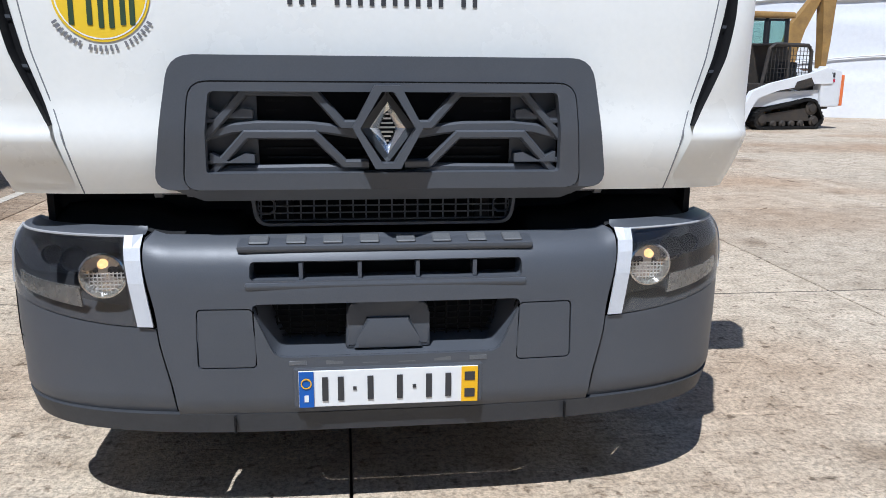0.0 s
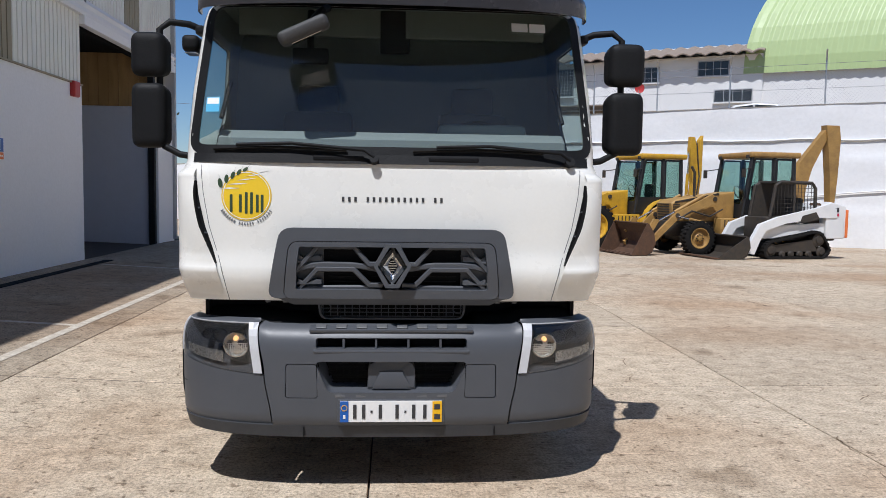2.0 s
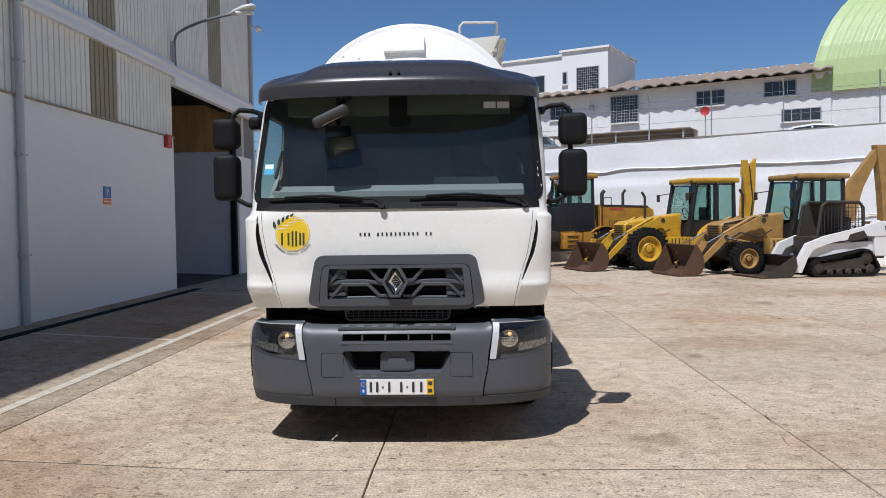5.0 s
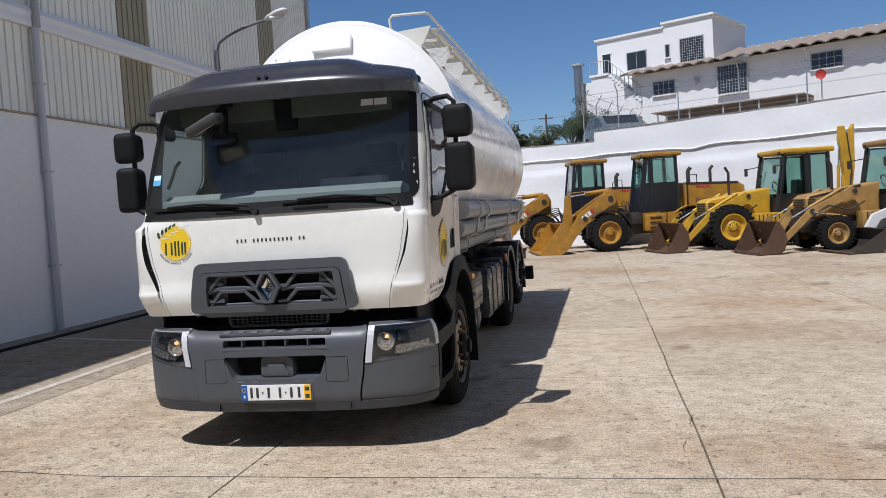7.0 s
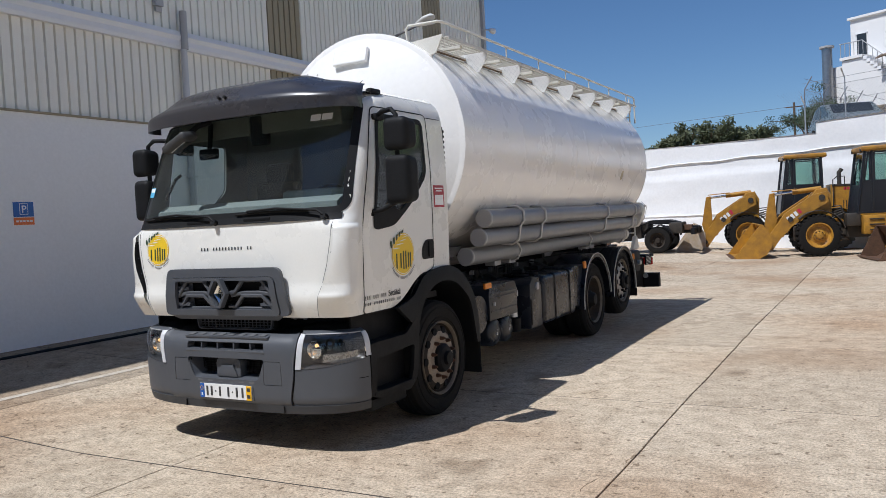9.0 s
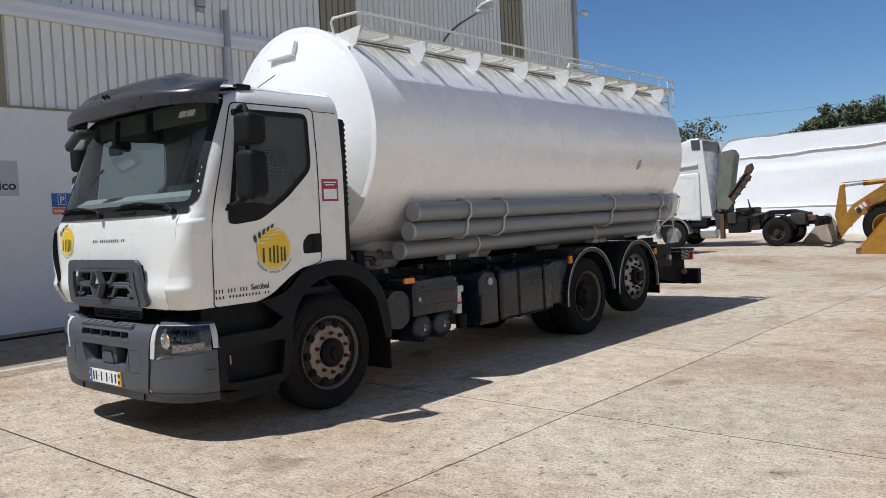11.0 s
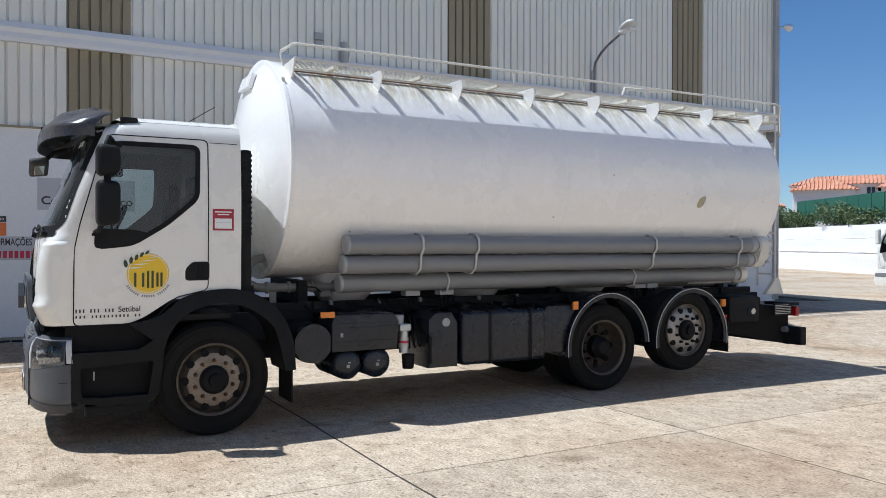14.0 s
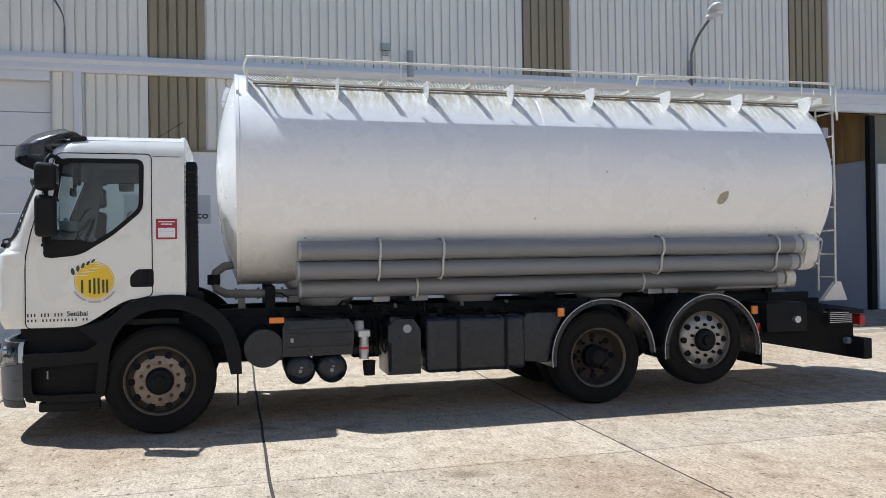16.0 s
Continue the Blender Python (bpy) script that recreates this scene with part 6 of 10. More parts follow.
for k in range(6):
    b_box((0, 2.462, 0.912 + 0.0205 * k), (0.75, 0.006, 0.0035), 0, rg)
for sg in (1, -1):
    b_tube([(sg * 0.345 + 0.026 * math.cos(a), 2.456, 0.955 + 0.026 * math.sin(a)) for a in [math.pi * (0.125 + 0.25 * q) for q in range(8)]], 0.003, 4, rg, closed=True)
tp("radiator_mesh", rg, "bumper_grey", "wide black radiator mesh under the cab")
tp("radiator_frame", thick(b_ring(rounded([(-0.375, 0.898), (0.375, 0.898), (0.392, 1.03), (-0.392, 1.03)], 0.04, 4), rounded([(-0.366, 0.906), (0.366, 0.906), (0.382, 1.022), (-0.382, 1.022)], 0.034, 4), lambda x, z: Vector((x, 2.458, z))), 0.02), "bumper_grey")
for x in (-0.30, 0.30):
    tp("cab_mount", b_box((x, 2.56, 0.96), (0.05, 0.04, 0.14), 0.008), "chassis")
for sg in (1, -1):
    ln = tp("cab_tilt_link", b_cyl((sg * 0.52, 2.50, 0.995), (sg * 0.66, 2.50, 0.995), 0.011, seg=10), "lamp_grey", "dull steel cab tilt link")
    for x in (0.55, 0.64):
        part("link_collar", b_cyl((sg * x, 2.50, 0.995), (sg * (x + 0.022), 2.50, 0.995), 0.019, seg=12), M["lamp_grey"], ln)

# steps between bumper and wheel, front wheel arch
STEP = [(2.628, 0.40), (2.74, 0.368), (3.20, 0.335), (3.285, 0.40), (3.335, 0.84), (3.31, 0.90), (3.12, 0.785), (2.628, 0.785)]
WELL = rounded([(2.70, 0.425), (3.20, 0.39), (3.245, 0.69), (2.69, 0.66)], 0.03, 4)
LIP_O = [(3.06, 0.995), (3.30, 1.06), (3.48, 1.20), (3.72, 1.258), (3.98, 1.25), (4.20, 1.15), (4.36, 0.98), (4.44, 0.76), (4.46, 0.52)]
LIP_I = [(3.33, 0.78), (3.37, 0.90), (3.46, 1.02), (3.60, 1.105), (3.78, 1.14), (3.98, 1.11), (4.14, 1.02), (4.27, 0.88), (4.36, 0.52)]
for sg in (1, -1):
    stp = tp("cab_step", thick(cut_sheet(rounded(STEP, 0.03, 3), [WELL], lambda y, z: Vector((sg * (1.128 - 0.03 * smooth(0.55, 0.30, z)), y, z)), 0.06), 0.03), "black_plastic", "black plastic cab steps", sm=40)
    part("step_well", b_box((sg * 1.0, 2.96, 0.54), (0.02, 0.66, 0.34)), M["hub"], stp)
    part("step_tread", b_box((sg * 1.055, 2.96, 0.405), (0.12, 0.56, 0.02), 0.005), M["black_plastic"], stp)
    part("step_tread", b_box((sg * 1.05, 2.97, 0.775), (0.15, 0.66, 0.018), 0.006), M["black_plastic"], stp)
    part("upper_well", b_box((sg * 0.985, 2.95, 0.89), (0.02, 0.72, 0.24)), M["hub"], stp)
    part("well_end", b_box((sg * 1.06, 2.67, 0.55), (0.10, 0.02, 0.30)), M["hub"], stp)
    part("well_end", b_box((sg * 1.06, 3.27, 0.55), (0.10, 0.02, 0.30)), M["hub"], stp)
    part("under_panel", b_box((sg * 0.99, 2.98, 0.30), (0.10, 0.50, 0.09), 0.02), M["black_plastic"], stp)
    part("step_reflector", b_box((sg * 1.013, 2.80, 0.58), (0.006, 0.012, 0.07)), M["cap_grey"], stp)
    o_, i_ = curve_pts(LIP_O, 5), curve_pts(LIP_I, 5)
    def lip(k, v):
        q = o_[k] * (1 - v) + i_[k] * v
        return Vector((sg * (1.128 - 0.02 * (1 - v) ** 2), q.x, q.y))
    fl = tp("front_fender", thick(b_grid(lambda k, v: lip(k, v), list(range(len(o_))), [0, 0.15, 0.5, 1.0]), 0.03), "black_plastic", "black front wheel arch", sm=50)
    part("arch_liner", b_grid(lambda k, v: Vector((sg * (1.11 - 0.42 * v), i_[k].x, i_[k].y)), list(range(len(i_))), [0, 0.5, 1]), M["hub"], fl, smooth_angle=50)
    tp("mudflap", b_box((sg * 0.93, 4.42, 0.38), (0.38, 0.015, 0.30), 0.004), "rubber")

# wheels
NUTS = {}
def nut_mesh(material):
    """One hexagon nut with its stud, shared by all nuts of a colour."""
    if material.name not in NUTS:
        bm = b_cyl((0, 0, 0), (0, 0, 0.032), 0.019, 0.015, 6)
        b_cyl((0, 0, 0.03), (0, 0, 0.045), 0.011, 0.009, 8, bm)
        me = bpy.data.meshes.new("wheel_nut")
        bm.to_mesh(me)
        bm.free()
        me.materials.append(material)
        NUTS[material.name] = me
    return NUTS[material.name]


def wheel(kind, loc, sg):
    """A wheel with tyre, dished disc, nuts and hub; its outer face towards sg."""
    R = 0.49
    o = lambda v: sg * v
    prof = [(-0.27, 0.30), (-0.285, 0.36), (-0.29, 0.41), (-0.28, 0.455), (-0.25, 0.482), (-0.19, R), (-0.095, R), (-0.035, 0.482), (-0.005, 0.455), (0.005, 0.41), (0.0, 0.36), (-0.015, 0.30)]
    bm = b_lathe([(o(a), r) for a, r in prof], 48, "x", loc, caps=False)
    w = tp("wheel", bm, "rubber", "dusty black truck tyre on a steel wheel", sm=30)
    for a in (-0.20, -0.1425, -0.085):
        part("tread_groove", b_lathe([(o(a - 0.006), R + 0.0005), (o(a + 0.006), R + 0.0005), (o(a + 0.006), R - 0.004), (o(a - 0.006), R - 0.004)], 40, "x", loc, caps=False), M["hub"], w)
    for r in (0.345, 0.425):
        part("tyre_bead", b_lathe([(o(0.000), r - 0.004), (o(0.0075), r - 0.002), (o(0.0075), r + 0.002), (o(0.0), r + 0.004)], 48, "x", loc, caps=False), M["rubber"], w)
    rimmat = {"front": "rim", "drive": "rim_drive", "tag": "rim_alu"}[kind]
    if kind == "drive":
        rim = [(-0.022, 0.288), (-0.05, 0.28), (-0.12, 0.265), (-0.155, 0.24), (-0.16, 0.16), (-0.15, 0.13), (-0.15, 0.004)]
        nut0, nr, holes, hr, hx = -0.16, 0.165, 8, 0.215, -0.156
    else:
        rim = [(-0.022, 0.288), (-0.045, 0.283), (-0.050, 0.276), (-0.036, 0.264), (-0.016, 0.238), (-0.004, 0.205), (0.0, 0.195), (0.005, 0.14), (0.0, 0.12), (0.0, 0.004)]
        nut0, nr, holes, hr, hx = 0.002, 0.165, 10, 0.238, -0.020
    rm = part("rim", b_lathe([(o(a), r) for a, r in rim], 48, "x", loc, caps=False), M[rimmat], w, {"front": "dusty steel rim", "drive": "rusty dark drive rim", "tag": "bright alloy rim"}[kind], smooth_angle=35)
    if kind == "front":
        part("rim_gutter", b_lathe([(o(-0.021), 0.2885), (o(-0.044), 0.2835), (o(-0.049), 0.2765), (o(-0.034), 0.2645), (o(-0.021), 0.247), (o(-0.011), 0.226)], 48, "x", (loc[0] + o(0.0025), loc[1], loc[2]), caps=False), M["rim_drive"], w, "rusty outer dish", smooth_angle=35)
    part("rim_flange", b_lathe([(o(-0.03), 0.288), (o(-0.012), 0.293), (o(0.003), 0.303), (o(0.006), 0.309), (o(-0.002), 0.313), (o(-0.03), 0.306)], 48, "x", loc, caps=False), M["rim_edge"], w, smooth_angle=40)
    x, y, z = loc
    nm = M["nut"] if kind == "front" else M["hub"]
    for k in range(10):
        a = 2 * math.pi * (k + 0.5) / 10
        nut = new("wheel_nut", nut_mesh(nm))
        nut.parent = w
        nut.matrix_local = pose(x + o(nut0), y + nr * math.cos(a), z + nr * math.sin(a), 0, 90 * sg, 0)
    for k in range(holes):
        a = 2 * math.pi * k / holes
        c = (x + o(hx), y + hr * math.cos(a), z + hr * math.sin(a))
        # Black plugs stand for the shade inside the holes
        part("hand_hole", b_cyl((c[0] - o(0.02), c[1], c[2]), (c[0] + o(0.014), c[1], c[2]), 0.033, seg=14), M["dark"], w)
    hub = [(-0.01, 0.125), (0.03, 0.12), (0.05, 0.10), (0.055, 0.06), (0.085, 0.055), (0.09, 0.0)] if kind != "drive" else [(-0.15, 0.13), (-0.06, 0.12), (-0.045, 0.10), (0.0, 0.085), (0.012, 0.07), (0.014, 0.0)]
    part("hub", b_lathe([(o(a), r) for a, r in hub], 28, "x", loc), M["hub"], w, smooth_angle=35)
    return w
AX1, AX2, AX3 = 3.74, 8.08, 9.32
for sg in (1, -1):
    wheel("front", (sg * 1.085, AX1, 0.488), sg)
    wheel("drive", (sg * 1.035, AX2, 0.488), sg)
    wheel("drive", (sg * 0.70, AX2, 0.488), sg)
    wheel("tag", (sg * 1.06, AX3, 0.625), sg)
for y, z, nm in ((AX1, 0.45, "front_axle"), (AX2, 0.488, "drive_axle"), (AX3, 0.625, "tag_axle")):
    tp(nm, b_cyl((-0.85, y, z), (0.85, y, z), 0.07, seg=14), "chassis")
tp("differential", b_lathe([(-0.2, 0.1), (-0.1, 0.22), (0.1, 0.22), (0.2, 0.1)], 20, "x", (0, AX2, 0.488)), "chassis", sm=40)

# chassis
for sg in (1, -1):
    tp("frame_rail", b_box((sg * 0.42, 7.0, 0.86), (0.08, 8.6, 0.27), 0.01), "chassis")
    tp("subframe_rail", b_box((sg * 0.42, 7.7, 1.035), (0.09, 6.9, 0.08), 0.008), "chassis")
    for y in (4.9, 5.7, 6.5, 7.3, 8.7, 9.9, 10.6):
        tp("frame_bracket", b_box((sg * 0.475, y, 0.98), (0.03, 0.1, 0.2), 0.004), "chassis")
for y in (4.4, 5.6, 6.9, 7.6, 8.7, 10.2, 11.2):
    tp("cross_member", b_box((0, y, 0.86), (0.8, 0.1, 0.2)), "chassis")
tp("engine_block", b_box((0, 3.4, 0.82), (0.75, 1.5, 0.5), 0.05), "chassis")
tp("gearbox", b_box((0, 4.6, 0.72), (0.5, 1.0, 0.42), 0.06), "chassis")
tp("propshaft", b_cyl((0, 5.0, 0.68), (0, 7.9, 0.55), 0.06, seg=12), "chassis")
for sg in (1, -1):
    # rear mudguards with pale piping
    for yc, zc, nm in ((AX2 + 0.05, 0.50, "rear_fender"), (AX3 + 0.10, 0.52, "rear_fender")):
        a0, a1 = (188, 2) if yc < 9 else (188, -8)
        fn = lambda u, v: Vector((sg * (0.60 + 0.47 * v), yc + math.cos(radians(a0 + (a1 - a0) * u)) * 0.585, zc + math.sin(radians(a0 + (a1 - a0) * u)) * 0.60))
        f = tp(nm, thick(b_grid(fn, [i / 28 for i in range(29)], [0, 0.5, 1.0]), 0.012), "navy", "dark plastic rear mudguard with pale edge piping", sm=50)
        part("edge_piping", b_tube([fn(i / 40, 1.0) + Vector((sg * 0.005, 0, 0)) for i in range(41)], 0.0058, 6), M["strap"], f)
        lip = lambda u, v: Vector((sg * (1.07 - 0.002 * v), yc + math.cos(radians(a0 + (a1 - a0) * u)) * (0.585 - 0.05 * v), zc + math.sin(radians(a0 + (a1 - a0) * u)) * (0.60 - 0.05 * v)))
        part("fender_edge", b_grid(lip, [i / 28 for i in range(29)], [0, 1]), M["navy"], f)
        part("side_marker", b_box((sg * 1.06, yc - 0.48 if yc < 9 else yc + 0.53, 0.98 if yc < 9 else 0.93), (0.03, 0.07, 0.09), 0.006), M["amber"], f, "amber side marker")
    fm = tp("fender_front_panel", b_prism([(7.10, 0.50), (7.53, 0.46), (7.56, 0.72), (7.72, 0.98), (7.30, 0.98), (7.14, 0.80)], "x", sg * 0.62, sg * 1.02, bevel=0.02), "navy", sm=40)
    tp("mudflap", b_box((sg * 0.86, 10.02, 0.53), (0.44, 0.015, 0.42), 0.004), "rubber", "black rubber mudflap")
    tp("red_reflector", b_box((sg * 1.05, 10.0, 0.72), (0.02, 0.05, 0.12), 0.004, rot=Matrix.Rotation(radians(0), 3, 'X')), "red_lens")

# equipment along the near side
def side_tank(name, y0, y1, z0, z1, x0, x1, label, straps=()):
    t = tp(name, b_box(((x0 + x1) / 2, (y0 + y1) / 2, (z0 + z1) / 2), (x1 - x0, y1 - y0, z1 - z0), 0.05, seg=3), "navy", label, sm=40)
    for y in straps:
        part("tank_strap", b_box(((x0 + x1) / 2, y, (z0 + z1) / 2), (x1 - x0 + 0.012, 0.06, z1 - z0 + 0.012), 0.048, seg=3), M["hub"], t, smooth_angle=40)
    return t
ft = side_tank("fuel_tank", 6.22, 7.26, 0.42, 0.965, 0.50, 1.06, "dark blue-grey fuel tank with two straps", (6.55, 7.05))
for y in (6.45, 6.95):
    part("tank_bracket", b_box((0.62, y, 1.0), (0.2, 0.06, 0.05), 0.01), M["chassis"], ft)
part("filler_cap", b_cyl((0.9, 6.32, 0.96), (0.9, 6.32, 1.0), 0.05, seg=16), M["hub"], ft)
ad = tp("additive_tank", b_prism([(5.84, 0.42), (6.17, 0.42), (6.17, 0.86), (6.10, 0.965), (5.92, 0.965), (5.84, 0.90)], "x", 0.52, 1.05, bevel=0.02), "navy", "dark additive tank with round pale cap", sm=40)
part("cap", b_cyl((1.04, 6.03, 0.87), (1.065, 6.03, 0.87), 0.042, seg=20), M["cap_grey"], ad, "pale grey filler cap")
part("side_recess", b_box((1.03, 5.86, 0.60), (0.05, 0.03, 0.28), 0.008), M["hub"], ad)
bb = tp("battery_box", b_prism([(4.83, 0.64), (5.50, 0.64), (5.52, 0.90), (5.46, 0.985), (4.86, 0.985), (4.83, 0.92)], "x", 0.5, 1.04, bevel=0.02), "navy", "dark battery box", sm=40)
for z in (0.86, 0.90, 0.73):
    part("box_crease", b_box((1.041, 5.17, z), (0.012, 0.62, 0.014), 0.005), M["navy"], bb)
part("box_handle", b_box((1.05, 4.92, 0.80), (0.02, 0.03, 0.04), 0.006), M["cap_grey"], bb)
tp("amber_marker", b_box((1.05, 4.78, 0.995), (0.03, 0.14, 0.055), 0.008), "amber", "amber side marker lamp")
sil = tp("silencer", b_cyl((0.45, 4.66, 0.73), (1.01, 4.66, 0.73), 0.18, seg=32), "navy", "dark round air filter drum", sm=40)
part("drum_band", b_cyl((0.9, 4.66, 0.73), (0.93, 4.66, 0.73), 0.187, seg=32), M["hub"], sil, smooth_angle=40)
for y in (5.0, 5.30):
    t = tp("air_tank", b_lathe([(0.40, 0.02), (0.42, 0.10), (0.45, 0.145), (0.98, 0.145), (1.01, 0.12), (1.025, 0.05), (1.027, 0.0)], 28, "x", (0, y, 0.515)), "navy", "dark compressed-air tank", sm=40)
    part("tank_sticker", b_box((1.028, y - 0.005, 0.50), (0.004, 0.03, 0.03)), M["cap_grey"], t)
    part("tank_sticker", b_box((1.028, y + 0.008, 0.535), (0.004, 0.028, 0.012), rot=None), M["cap_grey"], t)
fl = tp("fuel_filter", b_cyl((0.93, 5.62, 0.58), (0.93, 5.62, 0.80), 0.048, seg=18), "galv", "silver fuel filter canister with red label", sm=40)
part("filter_label", b_cyl((0.93, 5.62, 0.64), (0.93, 5.62, 0.72), 0.0495, seg=18, caps=False), M["strap"], fl)
part("filter_label", b_cyl((0.93, 5.62, 0.675), (0.93, 5.62, 0.70), 0.0505, seg=18, caps=False), M["letter_red"], fl)
part("filter_head", b_box((0.91, 5.62, 0.83), (0.14, 0.12, 0.07), 0.015), M["galv"], fl)
part("filter_top", b_cyl((0.90, 5.58, 0.86), (0.90, 5.58, 0.95), 0.05, seg=16), M["cap_grey"], fl, smooth_angle=40)
part("water_bowl", b_cyl((0.93, 5.67, 0.42), (0.93, 5.67, 0.56), 0.055, 0.065, 16), M["hub"], fl, smooth_angle=40)
for k in range(5):
    y = 5.55 + 0.06 * k
    tp("hose", b_tube([(0.60, y, 0.95), (0.78, y + 0.02, 0.98 - 0.02 * k), (0.86, y + 0.03, 0.85 - 0.05 * k), (0.80, y + 0.08, 0.6)], 0.012, 6), "hub", sm=50)
tp("exhaust_pipe", b_cyl((0.88, 11.30, 0.52), (0.88, 11.55, 0.50), 0.04, seg=16), "galv", sm=40)

# lockers added on the far side, unseen, to block light under the truck
for y0, y1, z0 in ((4.55, 5.55, 0.45), (5.70, 6.75, 0.40), (6.80, 7.35, 0.45)):
    side_tank("side_locker", y0, y1, z0, 0.97, -1.06, -0.50, "added dark locker blocking light under the chassis")

# rear end
tp("rear_bumper", b_box((0, 11.42, 0.44), (2.2, 0.12, 0.24), 0.02), "chassis", "black rear underrun bumper")
tp("rear_skirt", b_prism([(10.1, 0.96), (11.45, 0.80), (11.48, 0.30), (10.12, 0.55)], "x", 0.80, 0.83), "rubber", "black rubber rear skirt")
for sg in (1, -1):
    tl = tp("tail_lamp", b_box((sg * 0.80, 11.46, 0.76), (0.36, 0.07, 0.13), 0.02), "red_lens", "red tail lamp cluster")
    part("lamp_bracket", b_box((sg * 0.80, 11.36, 0.86), (0.4, 0.2, 0.04), 0.006), M["chassis"], tl)
tp("coupling_beam", b_box((0, 11.30, 0.78), (0.9, 0.16, 0.3), 0.03), "chassis")
tp("tool_box", b_box((0.72, 10.45, 0.82), (0.5, 0.55, 0.34), 0.04), "chassis", "black box ahead of the rear bumper", sm=40)
tp("vent_grid", b_box((0.98, 11.15, 0.80), (0.02, 0.34, 0.16), 0.005), "hub")
for k in range(6):
    tp("grid_slot", b_box((0.992, 11.15, 0.745 + k * 0.022), (0.004, 0.30, 0.008)), "galv")
tp("valve_lever", b_cyl((0.93, 10.55, 0.80), (1.02, 10.55, 0.80), 0.04, seg=14), "galv")

# tank
M["bare_patch"] = mat("bare_filler_patch", (0.50, 0.45, 0.33), rough=0.85, var=0.3, scale=22, col2=(0.30, 0.25, 0.15))
TX, TZC, TR = -0.03, 2.40, 1.10
T0, T1 = 4.44, 10.98
prof = []
for k in range(11):
    a = k / 10
    prof.append((T0 - 0.21 * (1 - (a * 0.985) ** 2.3) - 0.0, TR * a * 0.985 if k else 0.0))
prof += [(T0 + 0.012, TR - 0.004), (T0 + 0.03, TR)]
prof += [(T0 + 0.05 + (T1 - T0 - 0.1) * k / 24, TR) for k in range(25)]
prof += [(T1, TR)]
for k in range(10, -1, -1):
    a = k / 10
    prof.append((T1 + 0.24 * (1 - (a * 0.985) ** 2.3) + 0.02, TR * a * 0.985 if k else 0.0))
prof[0], prof[-1] = (prof[0][0], 0.004), (prof[-1][0], 0.004)
tank = tp("tank", b_lathe(prof, 96, "y", (TX, 0, TZC)), "tank_white", "glossy white cylindrical tank with chalky dirt on top", sm=30)
part("rim_bead", b_lathe([(T0 - 0.02, TR - 0.015), (T0 - 0.012, TR + 0.006), (T0 + 0.02, TR + 0.006), (T0 + 0.03, TR - 0.01)], 80, "y", (TX, 0, TZC)), M["tank_white"], tank, smooth_angle=50)
for y in (7.55,):
    part("weld_seam", b_lathe([(y - 0.006, TR - 0.002), (y, TR + 0.0025), (y + 0.006, TR - 0.002)], 80, "y", (TX, 0, TZC)), M["tank_white"], tank, smooth_angle=50)
part("front_lamp_box", b_box((-0.08, 4.335, 3.285), (0.39, 0.05, 0.155), 0.012, rot=Matrix.Rotation(radians(-18), 3, 'X')), M["tank_white"], tank)
part("lifting_lug", b_box((TX + 0.78, T0 + 0.01, 3.175), (0.03, 0.03, 0.07), 0.008), M["old_white"], tank)
part("paint_patch", b_fill(rounded([(9.51, 2.12), (9.55, 2.09), (9.61, 2.11), (9.65, 2.17), (9.655, 2.24), (9.60, 2.235), (9.545, 2.205)], 0.02, 3),
     lambda y, z: Vector((TX + math.sqrt((TR + 0.002) ** 2 - (z - TZC) ** 2), y, z)), 3), M["bare_patch"], tank, "bare tan patch in the paint")
# outlet cones and supports below
for y in (5.35, 7.0, 8.6, 10.0):
    part("outlet_cone", b_cyl((TX, y, 1.05), (TX, y, 1.36), 0.25, 0.48, 28), M["tank_white"], tank, smooth_angle=40)
for y in (4.75, 6.2, 7.8, 9.3, 10.6):
    part("tank_saddle", b_box((TX, y, 1.18), (0.95, 0.10, 0.22), 0.01), M["chassis"], tank)
pp = tp("front_pipe", b_tube([(0.35, 4.42, 1.52), (0.35, 4.30, 1.50), (0.35, 4.22, 1.44), (0.35, 4.20, 1.36), (0.35, 4.23, 1.27), (0.35, 4.32, 1.225), (0.35, 4.50, 1.22), (0.35, 6.0, 1.20), (0.35, 8.0, 1.17), (0.35, 10.7, 1.14)], 0.043, 14), "pipe_grey", "grey discharge pipe under the tank", sm=50)
for y in (4.40, 4.62, 4.86, 5.10, 5.75, 7.4):
    part("pipe_flange", b_cyl((0.35, y, 1.222), (0.35, y + 0.025, 1.222), 0.058, seg=16), M["pipe_grey"], pp, smooth_angle=40)
part("pipe_bracket", b_box((0.36, 4.47, 1.16), (0.012, 0.07, 0.22), 0.003), M["pipe_grey"], pp)
part("drain_valve", b_box((0.42, 4.98, 1.155), (0.10, 0.12, 0.07), 0.02), M["pipe_grey"], pp)
part("valve_lever", b_tube([(0.47, 4.93, 1.17), (0.50, 4.86, 1.22), (0.50, 4.72, 1.235)], 0.008, 6), M["hub"], pp)
for z in (1.36,):
    part("pipe_clamp", b_cyl((0.35, 4.20, 1.32), (0.35, 4.20, 1.42), 0.062, seg=16), M["hub"], pp, smooth_angle=40)
for y in (5.85, 6.25, 8.95, 9.15):
    h = part("valve_box", b_box((0.62, y, 1.145), (0.12, 0.17, 0.055), 0.008), M["cap_grey"], pp)
    for k in range(3):
        part("valve_pipe", b_cyl((0.64, y - 0.05 + 0.05 * k, 1.0), (0.64, y - 0.05 + 0.05 * k, 1.13), 0.01, seg=8), M["hub"], pp)
